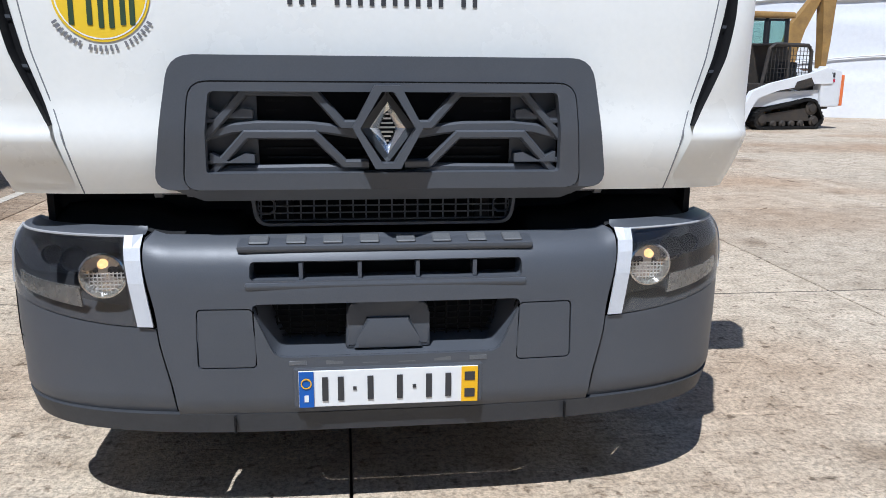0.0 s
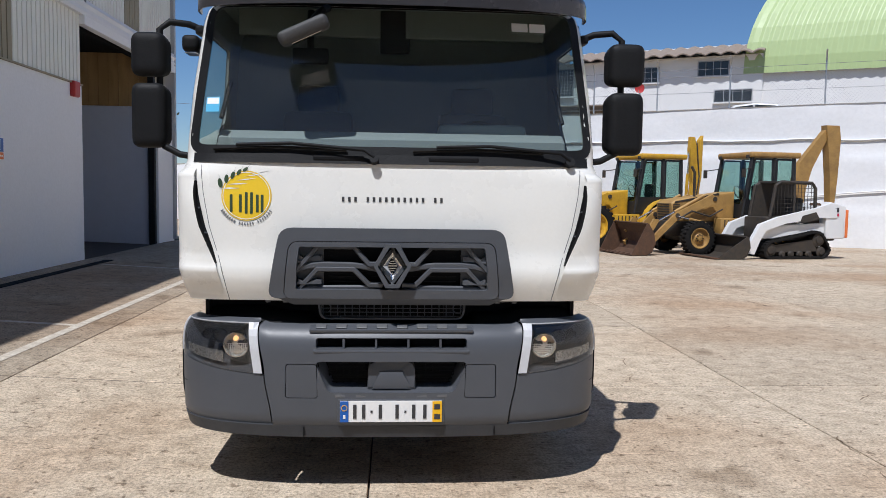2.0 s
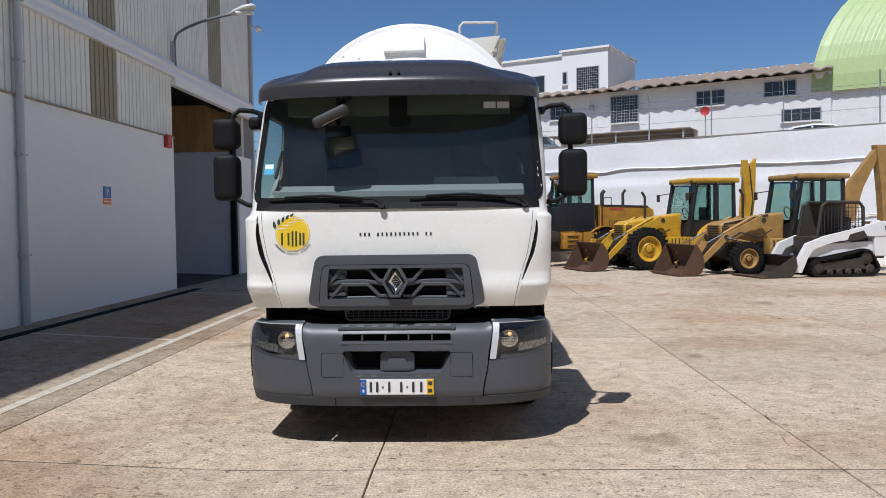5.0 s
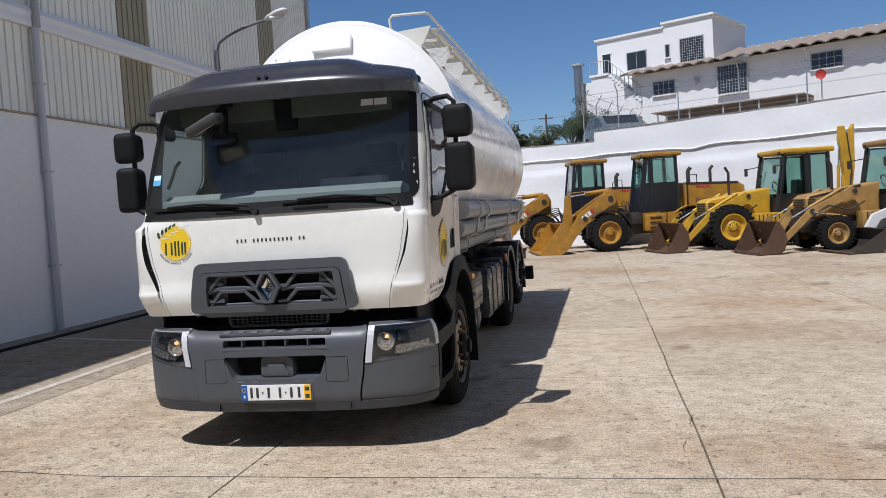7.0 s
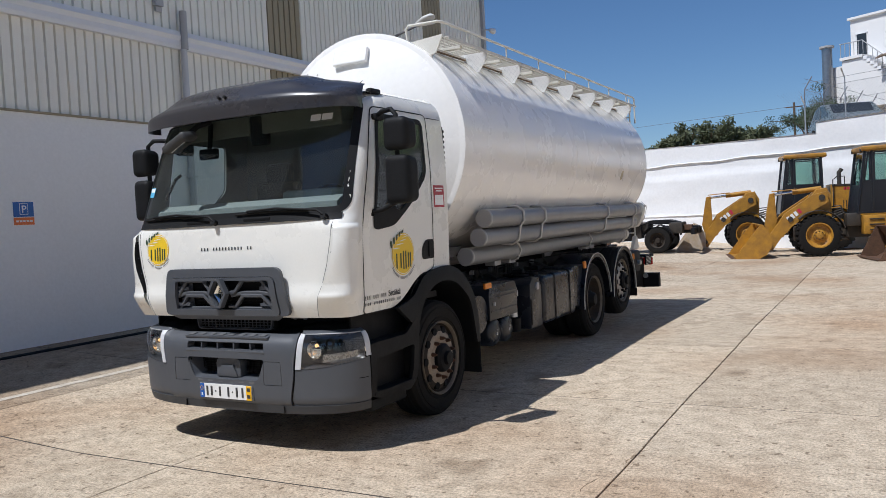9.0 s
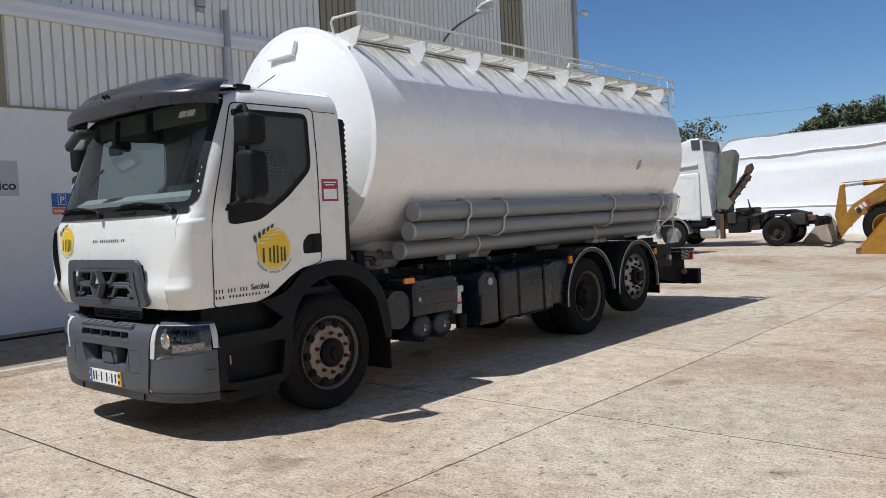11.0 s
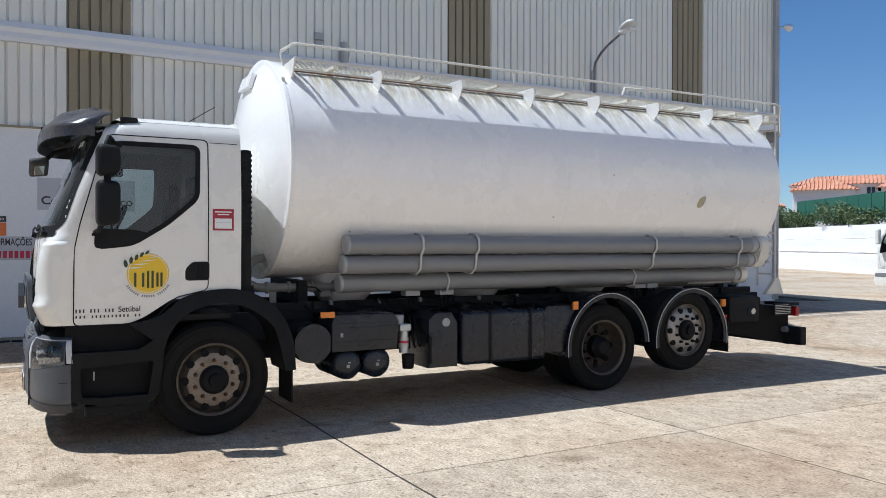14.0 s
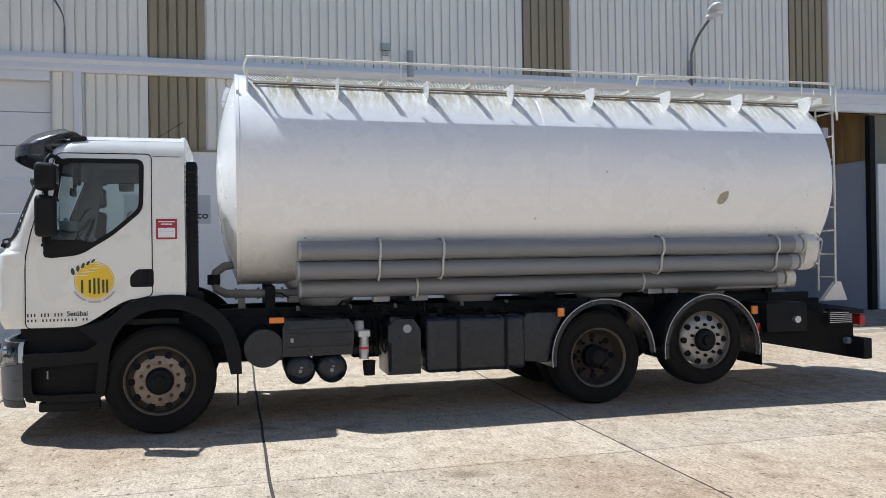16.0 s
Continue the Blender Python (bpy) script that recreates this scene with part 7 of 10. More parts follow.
dp = tp("discharge_pipe", b_cyl((0.68, 9.7, 1.20), (0.68, 10.75, 1.20), 0.055, seg=18), "cap_grey", "pale discharge pipe with coupling", sm=40)
part("coupling", b_cyl((0.68, 10.5, 1.20), (0.68, 10.62, 1.20), 0.075, seg=18), M["galv"], dp, smooth_angle=40)
# air hoses and cables along the frame
hr = random.Random(12)
for k in range(12):
    y = 4.75 + 0.24 * k + hr.uniform(-0.05, 0.05)
    z = hr.uniform(0.97, 1.08)
    x = 0.50 + hr.uniform(0, 0.12)
    L = hr.uniform(0.25, 0.6)
    tp("air_hose", b_tube([tuple(p) for p in curve_pts([(x - 0.06, y, z), (x + 0.03, y + 0.2 * L, z + hr.uniform(-0.05, 0.06)), (x + 0.05, y + 0.6 * L, z - hr.uniform(0.02, 0.10)), (x - 0.04, y + L, z - hr.uniform(0, 0.16))], 4)], hr.uniform(0.007, 0.013), 6), "hub", sm=50)
for y in (5.02, 5.55, 6.02, 6.75, 7.25):
    tp("frame_clip", b_box((0.50, y, 1.065), (0.05, 0.035, 0.05), 0.006), "lamp_grey")
# three long tubes slung along the side
for x, z, y0, y1, nm in ((0.945, 1.645, 5.0, 10.62, "upper"), (0.88, 1.455, 4.99, 10.62, "middle"), (0.71, 1.265, 5.02, 10.56, "lower")):
    t = tp("side_tube", b_cyl((x, y0, z), (x, y1, z), 0.092, seg=32), "tube_grey", "long grey tube slung along the tank's side", sm=40)
    part("tube_cap", b_lathe([(-0.012, 0.0), (-0.012, 0.085), (-0.004, 0.094), (0.02, 0.094)], 32, "y", (x, y0, z)), M["cap_grey"], t, "pale grey end cap", smooth_angle=40)
    part("tube_end", b_lathe([(0.0, 0.10), (0.14 if z > 1.3 else 0.1, 0.10), (0.17 if z > 1.3 else 0.13, 0.09), (0.18 if z > 1.3 else 0.14, 0.0)], 28, "y", (x, y1 + 0.02, z)), M["old_white"], t, "white flanged tube end", smooth_angle=40)
    part("tube_ring", b_lathe([(-0.10, 0.093), (-0.098, 0.097), (-0.01, 0.097), (-0.008, 0.093)], 28, "y", (x, y1, z)), M["cap_grey"], t, smooth_angle=40)
eb = tp("tube_end_housing", b_prism(rounded([(0.765, 1.375), (0.90, 1.345), (1.005, 1.44), (1.065, 1.66), (1.01, 1.765), (0.86, 1.755), (0.79, 1.55)], 0.06, 5), "y", 10.655, 10.815, bevel=0.03), "old_white", "grubby white end housing over the two upper tubes", sm=40)
for x, z in ((1.045, 1.70), (0.99, 1.43)):
    part("clip", b_box((x + 0.012, 10.82, z), (0.03, 0.05, 0.03), 0.006), M["galv"], eb)
part("housing_ring", b_tube([(0.80, 10.83, 1.40), (0.93, 10.84, 1.37), (1.03, 10.84, 1.50), (1.075, 10.84, 1.68), (0.99, 10.84, 1.775)], 0.006, 6), M["galv"], eb)
for sg, y in ((1, 5.78), (1, 6.42), (1, 8.86), (1, 10.30)):
    strap = [(0.86, y, 1.76), (0.99, y, 1.752), (1.045, y, 1.70), (1.048, y, 1.60), (1.0, y, 1.545), (0.985, y, 1.46), (0.975, y, 1.40), (0.90, y, 1.35), (0.78, y, 1.36)]
    s_ = tp("tube_strap", b_tube(strap, 0.013, 8), "strap", "white plastic-coated strap round the tubes", sm=50)
for y in (6.20, 8.75):
    tp("tube_strap", b_tube([(0.70, y, 1.37), (0.78, y, 1.345), (0.815, y, 1.27), (0.77, y, 1.17), (0.66, y, 1.15)], 0.012, 8), "strap", "white plastic-coated strap round the tube", sm=50)

# walkway on the tank's shoulder
PX0, PX1, PZ = 0.44, 0.82, 3.375
PM = 0.835            # outer edge of the open mesh; a solid angle iron runs beyond it
wk = tp("walkway", b_box(((PM + 0.895) / 2, (4.55 + 11.15) / 2, PZ - 0.006), (0.895 - PM, 6.6, 0.008), 0.002), "old_white", "white mesh walkway along the tank's top")
part("edge_angle", b_box((0.892, 7.85, PZ - 0.014), (0.006, 6.6, 0.03), 0.001), M["old_white"], wk)
part("edge_beam", b_box((PX0, 7.85, PZ - 0.012), (0.014, 6.6, 0.036), 0.003), M["old_white"], wk)
gm = bmesh.new()
rows_x = 7
for k in range(rows_x):
    x = PX0 + (PM - PX0) * (k + 0.5) / rows_x
    hw = (PM - PX0) / rows_x / 2
    n = 400
    b_tube([(x + (hw if (q + k) % 2 else -hw), 4.56 + 6.56 * q / n, PZ) for q in range(n + 1)], 0.0034, 3, gm)
part("mesh_floor", gm, M["walk_mesh"], wk, "expanded metal floor")
for k in range(7):
    y = 5.42 + 0.915 * k
    poly = [(0.47, 3.367), (0.885, 3.367), (0.875, 3.31), (0.775, 3.165), (0.725, 3.185)]
    b = part("bracket_plate", b_prism(poly, "y", y - 0.005, y + 0.005), M["trim"], wk, "white bracket plate with an embossed lattice")
    ln = bmesh.new()
    for q in range(9):
        for sl in (1, -1):
            x0, z0 = 0.72 + (q - 4) * 0.05, 3.27
            seg = []
            for i in range(25):
                u = -0.13 + 0.26 * i / 24
                p = (x0 + u * sl * 0.8, z0 + u)
                if inside(p, poly):
                    seg.append(p)
            if len(seg) > 2:
                b_tube([(seg[0][0], y - 0.008, seg[0][1]), (seg[-1][0], y - 0.008, seg[-1][1])], 0.0010, 4, ln)
    part("plate_lattice", ln, M["signgrey"], b)
for y in (4.95, 5.88, 6.8, 7.7, 8.62, 9.54, 10.45):
    part("cross_bar", b_box((0.63, y, PZ - 0.03), (0.38, 0.05, 0.03), 0.003), M["old_white"], wk)
part("front_gusset", b_prism([(0.46, 3.37), (0.84, 3.40), (0.76, 3.24), (0.66, 3.20)], "y", 4.535, 4.55), M["old_white"], wk)
part("lower_rail", b_box((0.615, 7.8, 3.325), (0.03, 6.4, 0.022), 0.003), M["old_white"], wk)
part("rust_line", b_box((0.617, 7.8, 3.309), (0.022, 6.4, 0.010)), M["rust_bar"], wk, "rust along the lower rail")
part("rear_tray", b_box((0.60, 11.20, 3.34), (0.36, 0.16, 0.12), 0.03), M["old_white"], wk)
HR = 3.525
rail = [(0.45, 4.56, 3.36), (0.45, 4.52, HR - 0.03), (0.48, 4.52, HR), (0.79, 4.54, HR), (0.815, 4.60, HR), (0.82, 7.0, HR), (0.83, 11.20, HR), (0.83, 11.27, HR - 0.02), (0.83, 11.28, 3.1)]
rl = tp("handrail", b_tube(rail, 0.0135, 8), "old_white", "low white tubular handrail", sm=50)
for y in (5.1, 6.05, 7.0, 7.95, 8.9, 9.85, 10.8):
    part("rail_post", b_cyl((0.815 + 0.0022 * (y - 4.6), y, PZ), (0.815 + 0.0022 * (y - 4.6), y, HR), 0.009, seg=8), M["old_white"], rl)
tp("manhole_lever", b_tube([(0.35, 8.95, 3.52), (0.38, 8.95, 3.60), (0.38, 9.6, 3.62)], 0.02, 8), "old_white", sm=50)
# ladder at the rear
for x in (0.46, 0.74):
    tp("ladder_stile", b_tube([(x, 11.28, HR), (x, 11.30, 2.9), (x, 11.31, 2.2), (x, 11.30, 1.08)], 0.013, 8), "old_white", sm=50)
for k in range(8):
    tp("ladder_rung", b_cyl((0.46, 11.305, 1.25 + 0.28 * k), (0.74, 11.305, 1.25 + 0.28 * k), 0.011, seg=8), "old_white")
tp("ladder_foot", b_prism([(11.10, 0.98), (11.45, 0.98), (11.36, 1.20), (11.30, 1.20)], "x", 0.70, 0.76), "old_white")
tp("rear_valve", b_box((0.80, 11.12, 2.95), (0.06, 0.08, 0.12), 0.01), "cap_grey")

# ---- plant machines along the back wall ----
M["loader_yellow"] = mat("ochre_machine_paint", (0.50, 0.25, 0.022), rough=0.42, var=0.34, scale=3.5, col2=(0.20, 0.10, 0.03))
M["bright_yellow"] = mat("bright_machine_yellow", (0.66, 0.385, 0.022), rough=0.42, var=0.28, scale=3.5, col2=(0.36, 0.19, 0.03))
M["faded_yellow"] = mat("faded_machine_yellow", (0.45, 0.265, 0.075), rough=0.5, var=0.32, scale=3.5, col2=(0.22, 0.125, 0.045))
M["cab_black"] = mat("matt_black_cab", (0.014, 0.0145, 0.016), rough=0.5, var=0.15)
M["cab_slate"] = mat("slate_blue_cab_paint", (0.011, 0.013, 0.018), rough=0.35, var=0.12)
M["rust"] = mat("rusty_steel", (0.080, 0.046, 0.030), rough=0.7, metal=0.3, var=0.4, scale=5, col2=(0.15, 0.08, 0.045))
M["worn_steel"] = mat("worn_pale_bucket", (0.42, 0.30, 0.17), rough=0.6, var=0.4, scale=4, col2=(0.55, 0.5, 0.44))
M["machine_white"] = mat("white_machine_paint", (0.75, 0.75, 0.74), rough=0.4, var=0.08)
M["machine_dark"] = mat("dark_grease_and_shade", (0.024, 0.022, 0.020), rough=0.6, var=0.4, scale=9, col2=(0.06, 0.045, 0.03))
M["mach_glass"] = glass("green_cab_glass", (0.75, 0.90, 0.86), 0.01, 0.88)
M["tinted_pane"] = mat("pale_green_cab_pane", (0.30, 0.40, 0.37), rough=0.12, var=0.15, scale=2, bump=0.0)
M["dark_plate"] = mat("smoked_panel", (0.08, 0.085, 0.09), rough=0.3, var=0.1, bump=0.0)
M["crane_green"] = mat("olive_crane_paint", (0.19, 0.20, 0.15), rough=0.6, var=0.25, scale=4, col2=(0.1, 0.09, 0.07))

def put(parent, name, bm, material, label="", sm=None):
    return part(name, bm, M[material], parent, label, sm)

def machine_wheel(parent, x, y, z, r, w, rim_col, out=1, lugs=26):
    """A lugged plant tyre; its outer face looks along out * y."""
    o = lambda v: y + out * v
    prof = [(-w, r * 0.55), (-w, r * 0.80), (-w * 0.93, r * 0.93), (-w * 0.75, r * 0.965), (-w * 0.25, r * 0.965), (-w * 0.07, r * 0.93), (0.0, r * 0.80), (0.0, r * 0.62), (-w * 0.08, r * 0.55)]
    bm = b_lathe([(out * a, q) for a, q in prof], 36, "y", (x, y, z), caps=False)
    for k in range(lugs):
        a = 2 * math.pi * k / lugs
        for s in (0, 1):
            rot = Matrix.Rotation(-(a + s * math.pi / lugs), 3, 'Y')
            c = rot @ Vector((0, 0, r * 0.955))
            b_box((x + c.x, o(-w * (0.27 + 0.46 * s)), z + c.z), (r * 0.11, w * 0.5, r * 0.09), 0, bm, rot=rot)
    t = put(parent, "wheel", bm, "rubber", "black lugged tyre", 35)
    rp = [(-w * 0.1, r * 0.56), (0.0, r * 0.60), (0.0, r * 0.55), (-w * 0.2, r * 0.50), (-w * 0.28, r * 0.40), (-w * 0.24, r * 0.3), (-w * 0.12, r * 0.24), (-w * 0.10, r * 0.16), (0.0, r * 0.14), (0.01, 0.004)]
    part("rim", b_lathe([(out * a, q) for a, q in rp], 30, "y", (x, y, z), caps=False), M[rim_col], t, smooth_angle=35)
    for k in range(8):
        a = 2 * math.pi * k / 8
        nut = new("wheel_nut", nut_mesh(M["machine_dark"]))
        nut.parent = t
        nut.matrix_local = pose(x + r * 0.2 * math.cos(a), o(-w * 0.12), z + r * 0.2 * math.sin(a), -90 * out, 0, 0)
    return t

def bucket(parent, prof, width, material, teeth=0, name="bucket"):
    """A scoop: a bent plate across, with two side plates. prof: (x, z) from cutting edge round to the top lip."""
    bm = bmesh.new()
    b_grid(lambda i, v: (prof[int(i)][0], v * width / 2, prof[int(i)][1]), list(range(len(prof))), [-1, -0.5, 0, 0.5, 1], bm)
    thick(bm, 0.03)
    for sg in (1, -1):
        A = [bm.verts.new((x, sg * width / 2, z)) for x, z in prof]
        B = [bm.verts.new((x, sg * (width / 2 + 0.03), z)) for x, z in prof]
        bm.faces.new(A)
        bm.faces.new(B[::-1])
        for i in range(len(prof)):
            j = (i + 1) % len(prof)
            bm.faces.new((A[i], B[i], B[j], A[j]))
    b = put(parent, name, bm, material, {"rust": "rusty brown front bucket", "worn_steel": "worn pale bucket"}.get(material, "ochre front bucket"))
    (x0, z0) = prof[0]
    part("cutting_edge", b_box((x0 - 0.02, 0, z0 + 0.015), (0.16, width + 0.08, 0.035), 0.006), M["rust"], b)
    for k in range(teeth):
        y = -width / 2 + width * (k + 0.5) / teeth
        part("tooth", b_prism([(x0 - 0.02, z0), (x0 + 0.16, z0 + 0.01), (x0 - 0.02, z0 + 0.06)], "y", y - 0.03, y + 0.03), M["rust"], b)
    return b

def cab_box(parent, x0, x1, w, z0, z1, lean, body, roof_mat, roof_over=0.08, sill=0.5, mid=None, name="cab"):
    """A glazed cab: sill panels, corner and middle posts, panes between, and a capped roof. lean: how far the front post's top sits back."""
    h = w / 2
    c = put(parent, name, b_box(((x0 + x1) / 2, 0, z0 + 0.04), (x1 - x0, w, 0.08), 0.01), body, "glazed operator cab")
    p = 0.055
    zs = z0 + sill
    def front(z):
        return x1 - lean * (z - z0) / (z1 - z0)
    for sg in (1, -1):
        for xa, xb in ((x0 + 0.04, x0 + 0.08), (front(z0), front(z1))):
            part("post", b_tube([(xa, sg * (h - 0.04), z0), (xb, sg * (h - 0.05), z1)], p, 6), M[body], c)
        if mid is not None:
            part("post", b_tube([(mid, sg * (h - 0.03), z0), (mid, sg * (h - 0.04), z1)], p * 0.8, 6), M[body], c)
    for sg in (1, -1):
        part("door_panel", b_prism([(x0 + 0.05, z0), (front(z0) - 0.02, z0), (front(zs) - 0.02, zs), (x0 + 0.05, zs)], "y", sg * (h - 0.05), sg * (h - 0.015)), M[body], c)
        segs = [(x0 + 0.08, (mid - 0.05) if mid else None), ((mid + 0.05) if mid else x0 + 0.08, None)]
        if mid:
            panes = [[(x0 + 0.11, zs), (mid - 0.06, zs), (mid - 0.06, z1 - 0.05), (x0 + 0.13, z1 - 0.05)], [(mid + 0.06, zs), (front(zs) - 0.07, zs), (front(z1) - 0.07, z1 - 0.05), (mid + 0.06, z1 - 0.05)]]
        else:
            panes = [[(x0 + 0.11, zs), (front(zs) - 0.07, zs), (front(z1) - 0.07, z1 - 0.05), (x0 + 0.13, z1 - 0.05)]]
        for q in panes:
            g = part("window", b_prism(q, "y", sg * (h - 0.045), sg * (h - 0.035)), M["mach_glass"], c)
            g.visible_shadow = False
            part("window_frame", thick(b_ring(offset(rounded(q, 0.05, 3), 0.02), offset(rounded(q, 0.05, 3), -0.03), lambda a, b: Vector((a, sg * (h - 0.02), b))), 0.02), M[body], c)
    for z_a, z_b in ((zs - 0.1, z1 - 0.05),):
        g = part("windscreen", b_grid(lambda y, z: (front(z) + 0.01, y, z), [-h + 0.1, h - 0.1], [z_a, z_b]), M["mach_glass"], c)
        g.visible_shadow = False
        g = part("rear_window", b_grid(lambda y, z: (x0 + 0.05, y, z), [-h + 0.1, h - 0.1], [zs, z_b]), M["mach_glass"], c)
        g.visible_shadow = False
    part("front_panel", b_grid(lambda y, z: (front(z) + 0.01, y, z), [-h + 0.05, h - 0.05], [z0, zs - 0.1]), M[body], c)
    part("rear_panel", b_box((x0 + 0.05, 0, (z0 + zs) / 2), (0.04, w - 0.1, sill)), M[body], c)
    rf = b_box(((x0 + front(z1)) / 2, 0, z1 + 0.07), (front(z1) - x0 + 2 * roof_over, w + 0.1, 0.16), 0.06, seg=3)
    part("cab_roof", rf, M[roof_mat], c, smooth_angle=40)
    for sg in (1, -1):
        part("work_lamp", b_box((front(z1) + roof_over - 0.02, sg * (h - 0.12), z1 + 0.02), (0.08, 0.14, 0.1), 0.02), M["machine_dark"], c)
    part("operator_seat", b_box(((x0 + x1) / 2 - 0.15, 0, z0 + 0.62), (0.14, 0.45, 0.6), 0.05), M["seat"], c)
    part("seat_cushion", b_box(((x0 + x1) / 2 + 0.05, 0, z0 + 0.38), (0.45, 0.45, 0.14), 0.04), M["seat"], c)
    part("steering_wheel", b_tube([(x1 - 0.35 + 0.06 * math.sin(a), 0.17 * math.cos(a), z0 + 0.72 + 0.17 * math.sin(a)) for a in [k * math.pi / 10 for k in range(20)]], 0.014, 6, closed=True), M["cab_black"], c)
    return c

def ram(parent, a, b, r=0.05, name="hydraulic_ram", body="loader_yellow"):
    a, b = Vector(a), Vector(b)
    m = a + (b - a) * 0.6
    q = put(parent, name, b_cyl(a, m, r, seg=12), body, sm=40)
    part("piston_rod", b_cyl(m, b, r * 0.5, seg=10), M["chrome"], q, smooth_angle=40)
    return q

def wheel_loader(loc, rz, bucket_mat, worn=False):
    t = thing("wheel_loader", loc, rz, "ochre articulated wheel loader with black cab, parked with lowered bucket", "loader", "wheel loaders")
    R, W = 0.68, 0.44
    for x in (0.0, -2.95):
        machine_wheel(t, x, 0.0, R, R, W, "loader_yellow", 1)
        machine_wheel(t, x, -1.85, R, R, W, "loader_yellow", -1)
    yc = -0.925
    # Front frame coloured dark to stand for the shadows between the wheels
    fr = b_box((0.05, yc, 0.72), (1.1, 0.75, 0.5), 0.06)
    put(t, "front_frame", fr, "machine_dark", sm=40)
    put(t, "lift_tower", b_prism([(-0.45, 0.7), (0.45, 0.7), (0.22, 1.75), (-0.05, 2.15), (-0.35, 2.2), (-0.5, 1.9)], "y", yc - 0.36, yc + 0.36, bevel=0.03), "loader_yellow", "loader boom tower")
    put(t, "axle", b_cyl((0, yc - 0.7, R), (0, yc + 0.7, R), 0.16, seg=16), "machine_dark")
    put(t, "axle", b_cyl((-2.95, yc - 0.7, R), (-2.95, yc + 0.7, R), 0.16, seg=16), "machine_dark")
    # Rear frame likewise: shadow between the wheels put into its colour
    put(t, "rear_frame", b_box((-2.6, yc, 0.80), (3.4, 0.85, 0.5), 0.05), "machine_dark", sm=40)
    put(t, "side_tank", b_box((-1.65, yc + 0.72, 0.95), (0.75, 0.45, 0.6), 0.05), "loader_yellow", sm=40)
    put(t, "step", b_box((-1.65, yc + 0.97, 0.52), (0.5, 0.12, 0.05), 0.01), "machine_dark")
    for k in range(4):
        put(t, "step_rung", b_box((-1.65, yc + 0.955, 0.62 + 0.17 * k), (0.42, 0.05, 0.035), 0.008), "machine_dark")
    for k in range(5):
        put(t, "hydraulic_hose", b_tube([(-1.15 + 0.05 * k, yc + 0.42 - 0.1 * k, 0.95), (-0.80, yc + 0.50 - 0.1 * k, 1.35 + 0.06 * k), (-0.38, yc + 0.40 - 0.1 * k, 1.15 + 0.1 * k)], 0.026, 6), "machine_dark", sm=50)
    put(t, "side_guard", b_prism([(-2.1, 0.55), (-2.75, 0.75), (-2.75, 1.28), (-2.1, 1.28)], "y", yc + 0.62, yc + 0.90, bevel=0.03), "loader_yellow", sm=40)
    put(t, "frame_gear", b_box((-1.05, yc + 0.45, 1.12), (0.42, 0.5, 0.42), 0.06), "machine_dark", sm=40)
    put(t, "articulation_joint", b_box((-0.85, yc, 0.75), (0.35, 0.35, 0.6), 0.05), "machine_dark")
    hood = b_prism([(-2.88, 1.05), (-4.95, 1.05), (-5.1, 1.35), (-5.05, 2.08), (-4.8, 2.22), (-2.88, 2.28)], "y", yc - 0.55, yc + 0.55, bevel=0.07, seg=3)
    hd = put(t, "engine_hood", hood, "loader_yellow", "ochre engine hood", 40)
    part("hood_top", b_prism([(-2.90, 2.215), (-4.82, 2.160), (-4.82, 2.235), (-2.90, 2.295)], "y", yc - 0.562, yc + 0.562, bevel=0.01), M["machine_dark"], hd)
    for k in range(7):
        part("hood_louvre", b_box((-3.8 + 0.09 * k, yc + 0.552, 1.55), (0.03, 0.012, 0.3)), M["machine_dark"], hd)
    for k in range(5):
        part("name_bar", b_box((-3.75 + 0.11 * k, yc + 0.556, 2.12), (0.075, 0.006, 0.08)), M["letter_red"], hd)
    put(t, "counterweight", b_box((-4.95, yc, 1.0), (0.45, 1.7, 0.6), 0.08), "loader_yellow", sm=40)
    cb = cab_box(t, -2.62, -1.18, 1.4, 1.30, 3.28, 0.26, "cab_slate", "loader_yellow", 0.12, 1.02, mid=-1.62)
    cb.location.y = yc
    for sg in (1, -1):
        put(t, "exhaust_stack" if sg > 0 else "air_cleaner", b_tube([(-3.6 - 0.3 * sg, yc + sg * 0.3, 2.2), (-3.6 - 0.3 * sg, yc + sg * 0.3, 2.72), (-3.7 - 0.3 * sg, yc + sg * 0.3, 2.84)], 0.055 if sg > 0 else 0.075, 10), "machine_dark", sm=50)
    put(t, "handrail", b_tube([(-2.92, yc + 0.62, 1.4), (-2.92, yc + 0.62, 2.45), (-3.05, yc + 0.62, 2.55), (-3.3, yc + 0.6, 2.55), (-3.3, yc + 0.6, 2.2)], 0.018), "cab_black", sm=50)
    for x in (0.0, -2.95):
        for sg in (1, -1):
            y0 = yc + sg * 0.925
            fn = lambda u, v: Vector((x + math.cos(radians(15 + 120 * u)) * 0.80 * -1, y0 - sg * 0.42 * v, R + math.sin(radians(15 + 120 * u)) * 0.80))
            put(t, "fender", thick(b_grid(fn, [i / 10 for i in range(11)], [0, 1]), 0.02), "machine_dark" if x == 0 else "loader_yellow", sm=50)
    # boom arms and linkage
    for sg in (1, -1):
        y = yc + sg * 0.44
        put(t, "boom_arm", b_prism([(-0.35, 2.08), (0.1, 1.98), (0.95, 1.42), (1.42, 0.75), (1.58, 0.30), (1.36, 0.22), (1.10, 0.62), (0.72, 1.02), (0.0, 1.52), (-0.38, 1.72)], "y", y - 0.05, y + 0.05, bevel=0.012), "loader_yellow", "ochre boom arm")
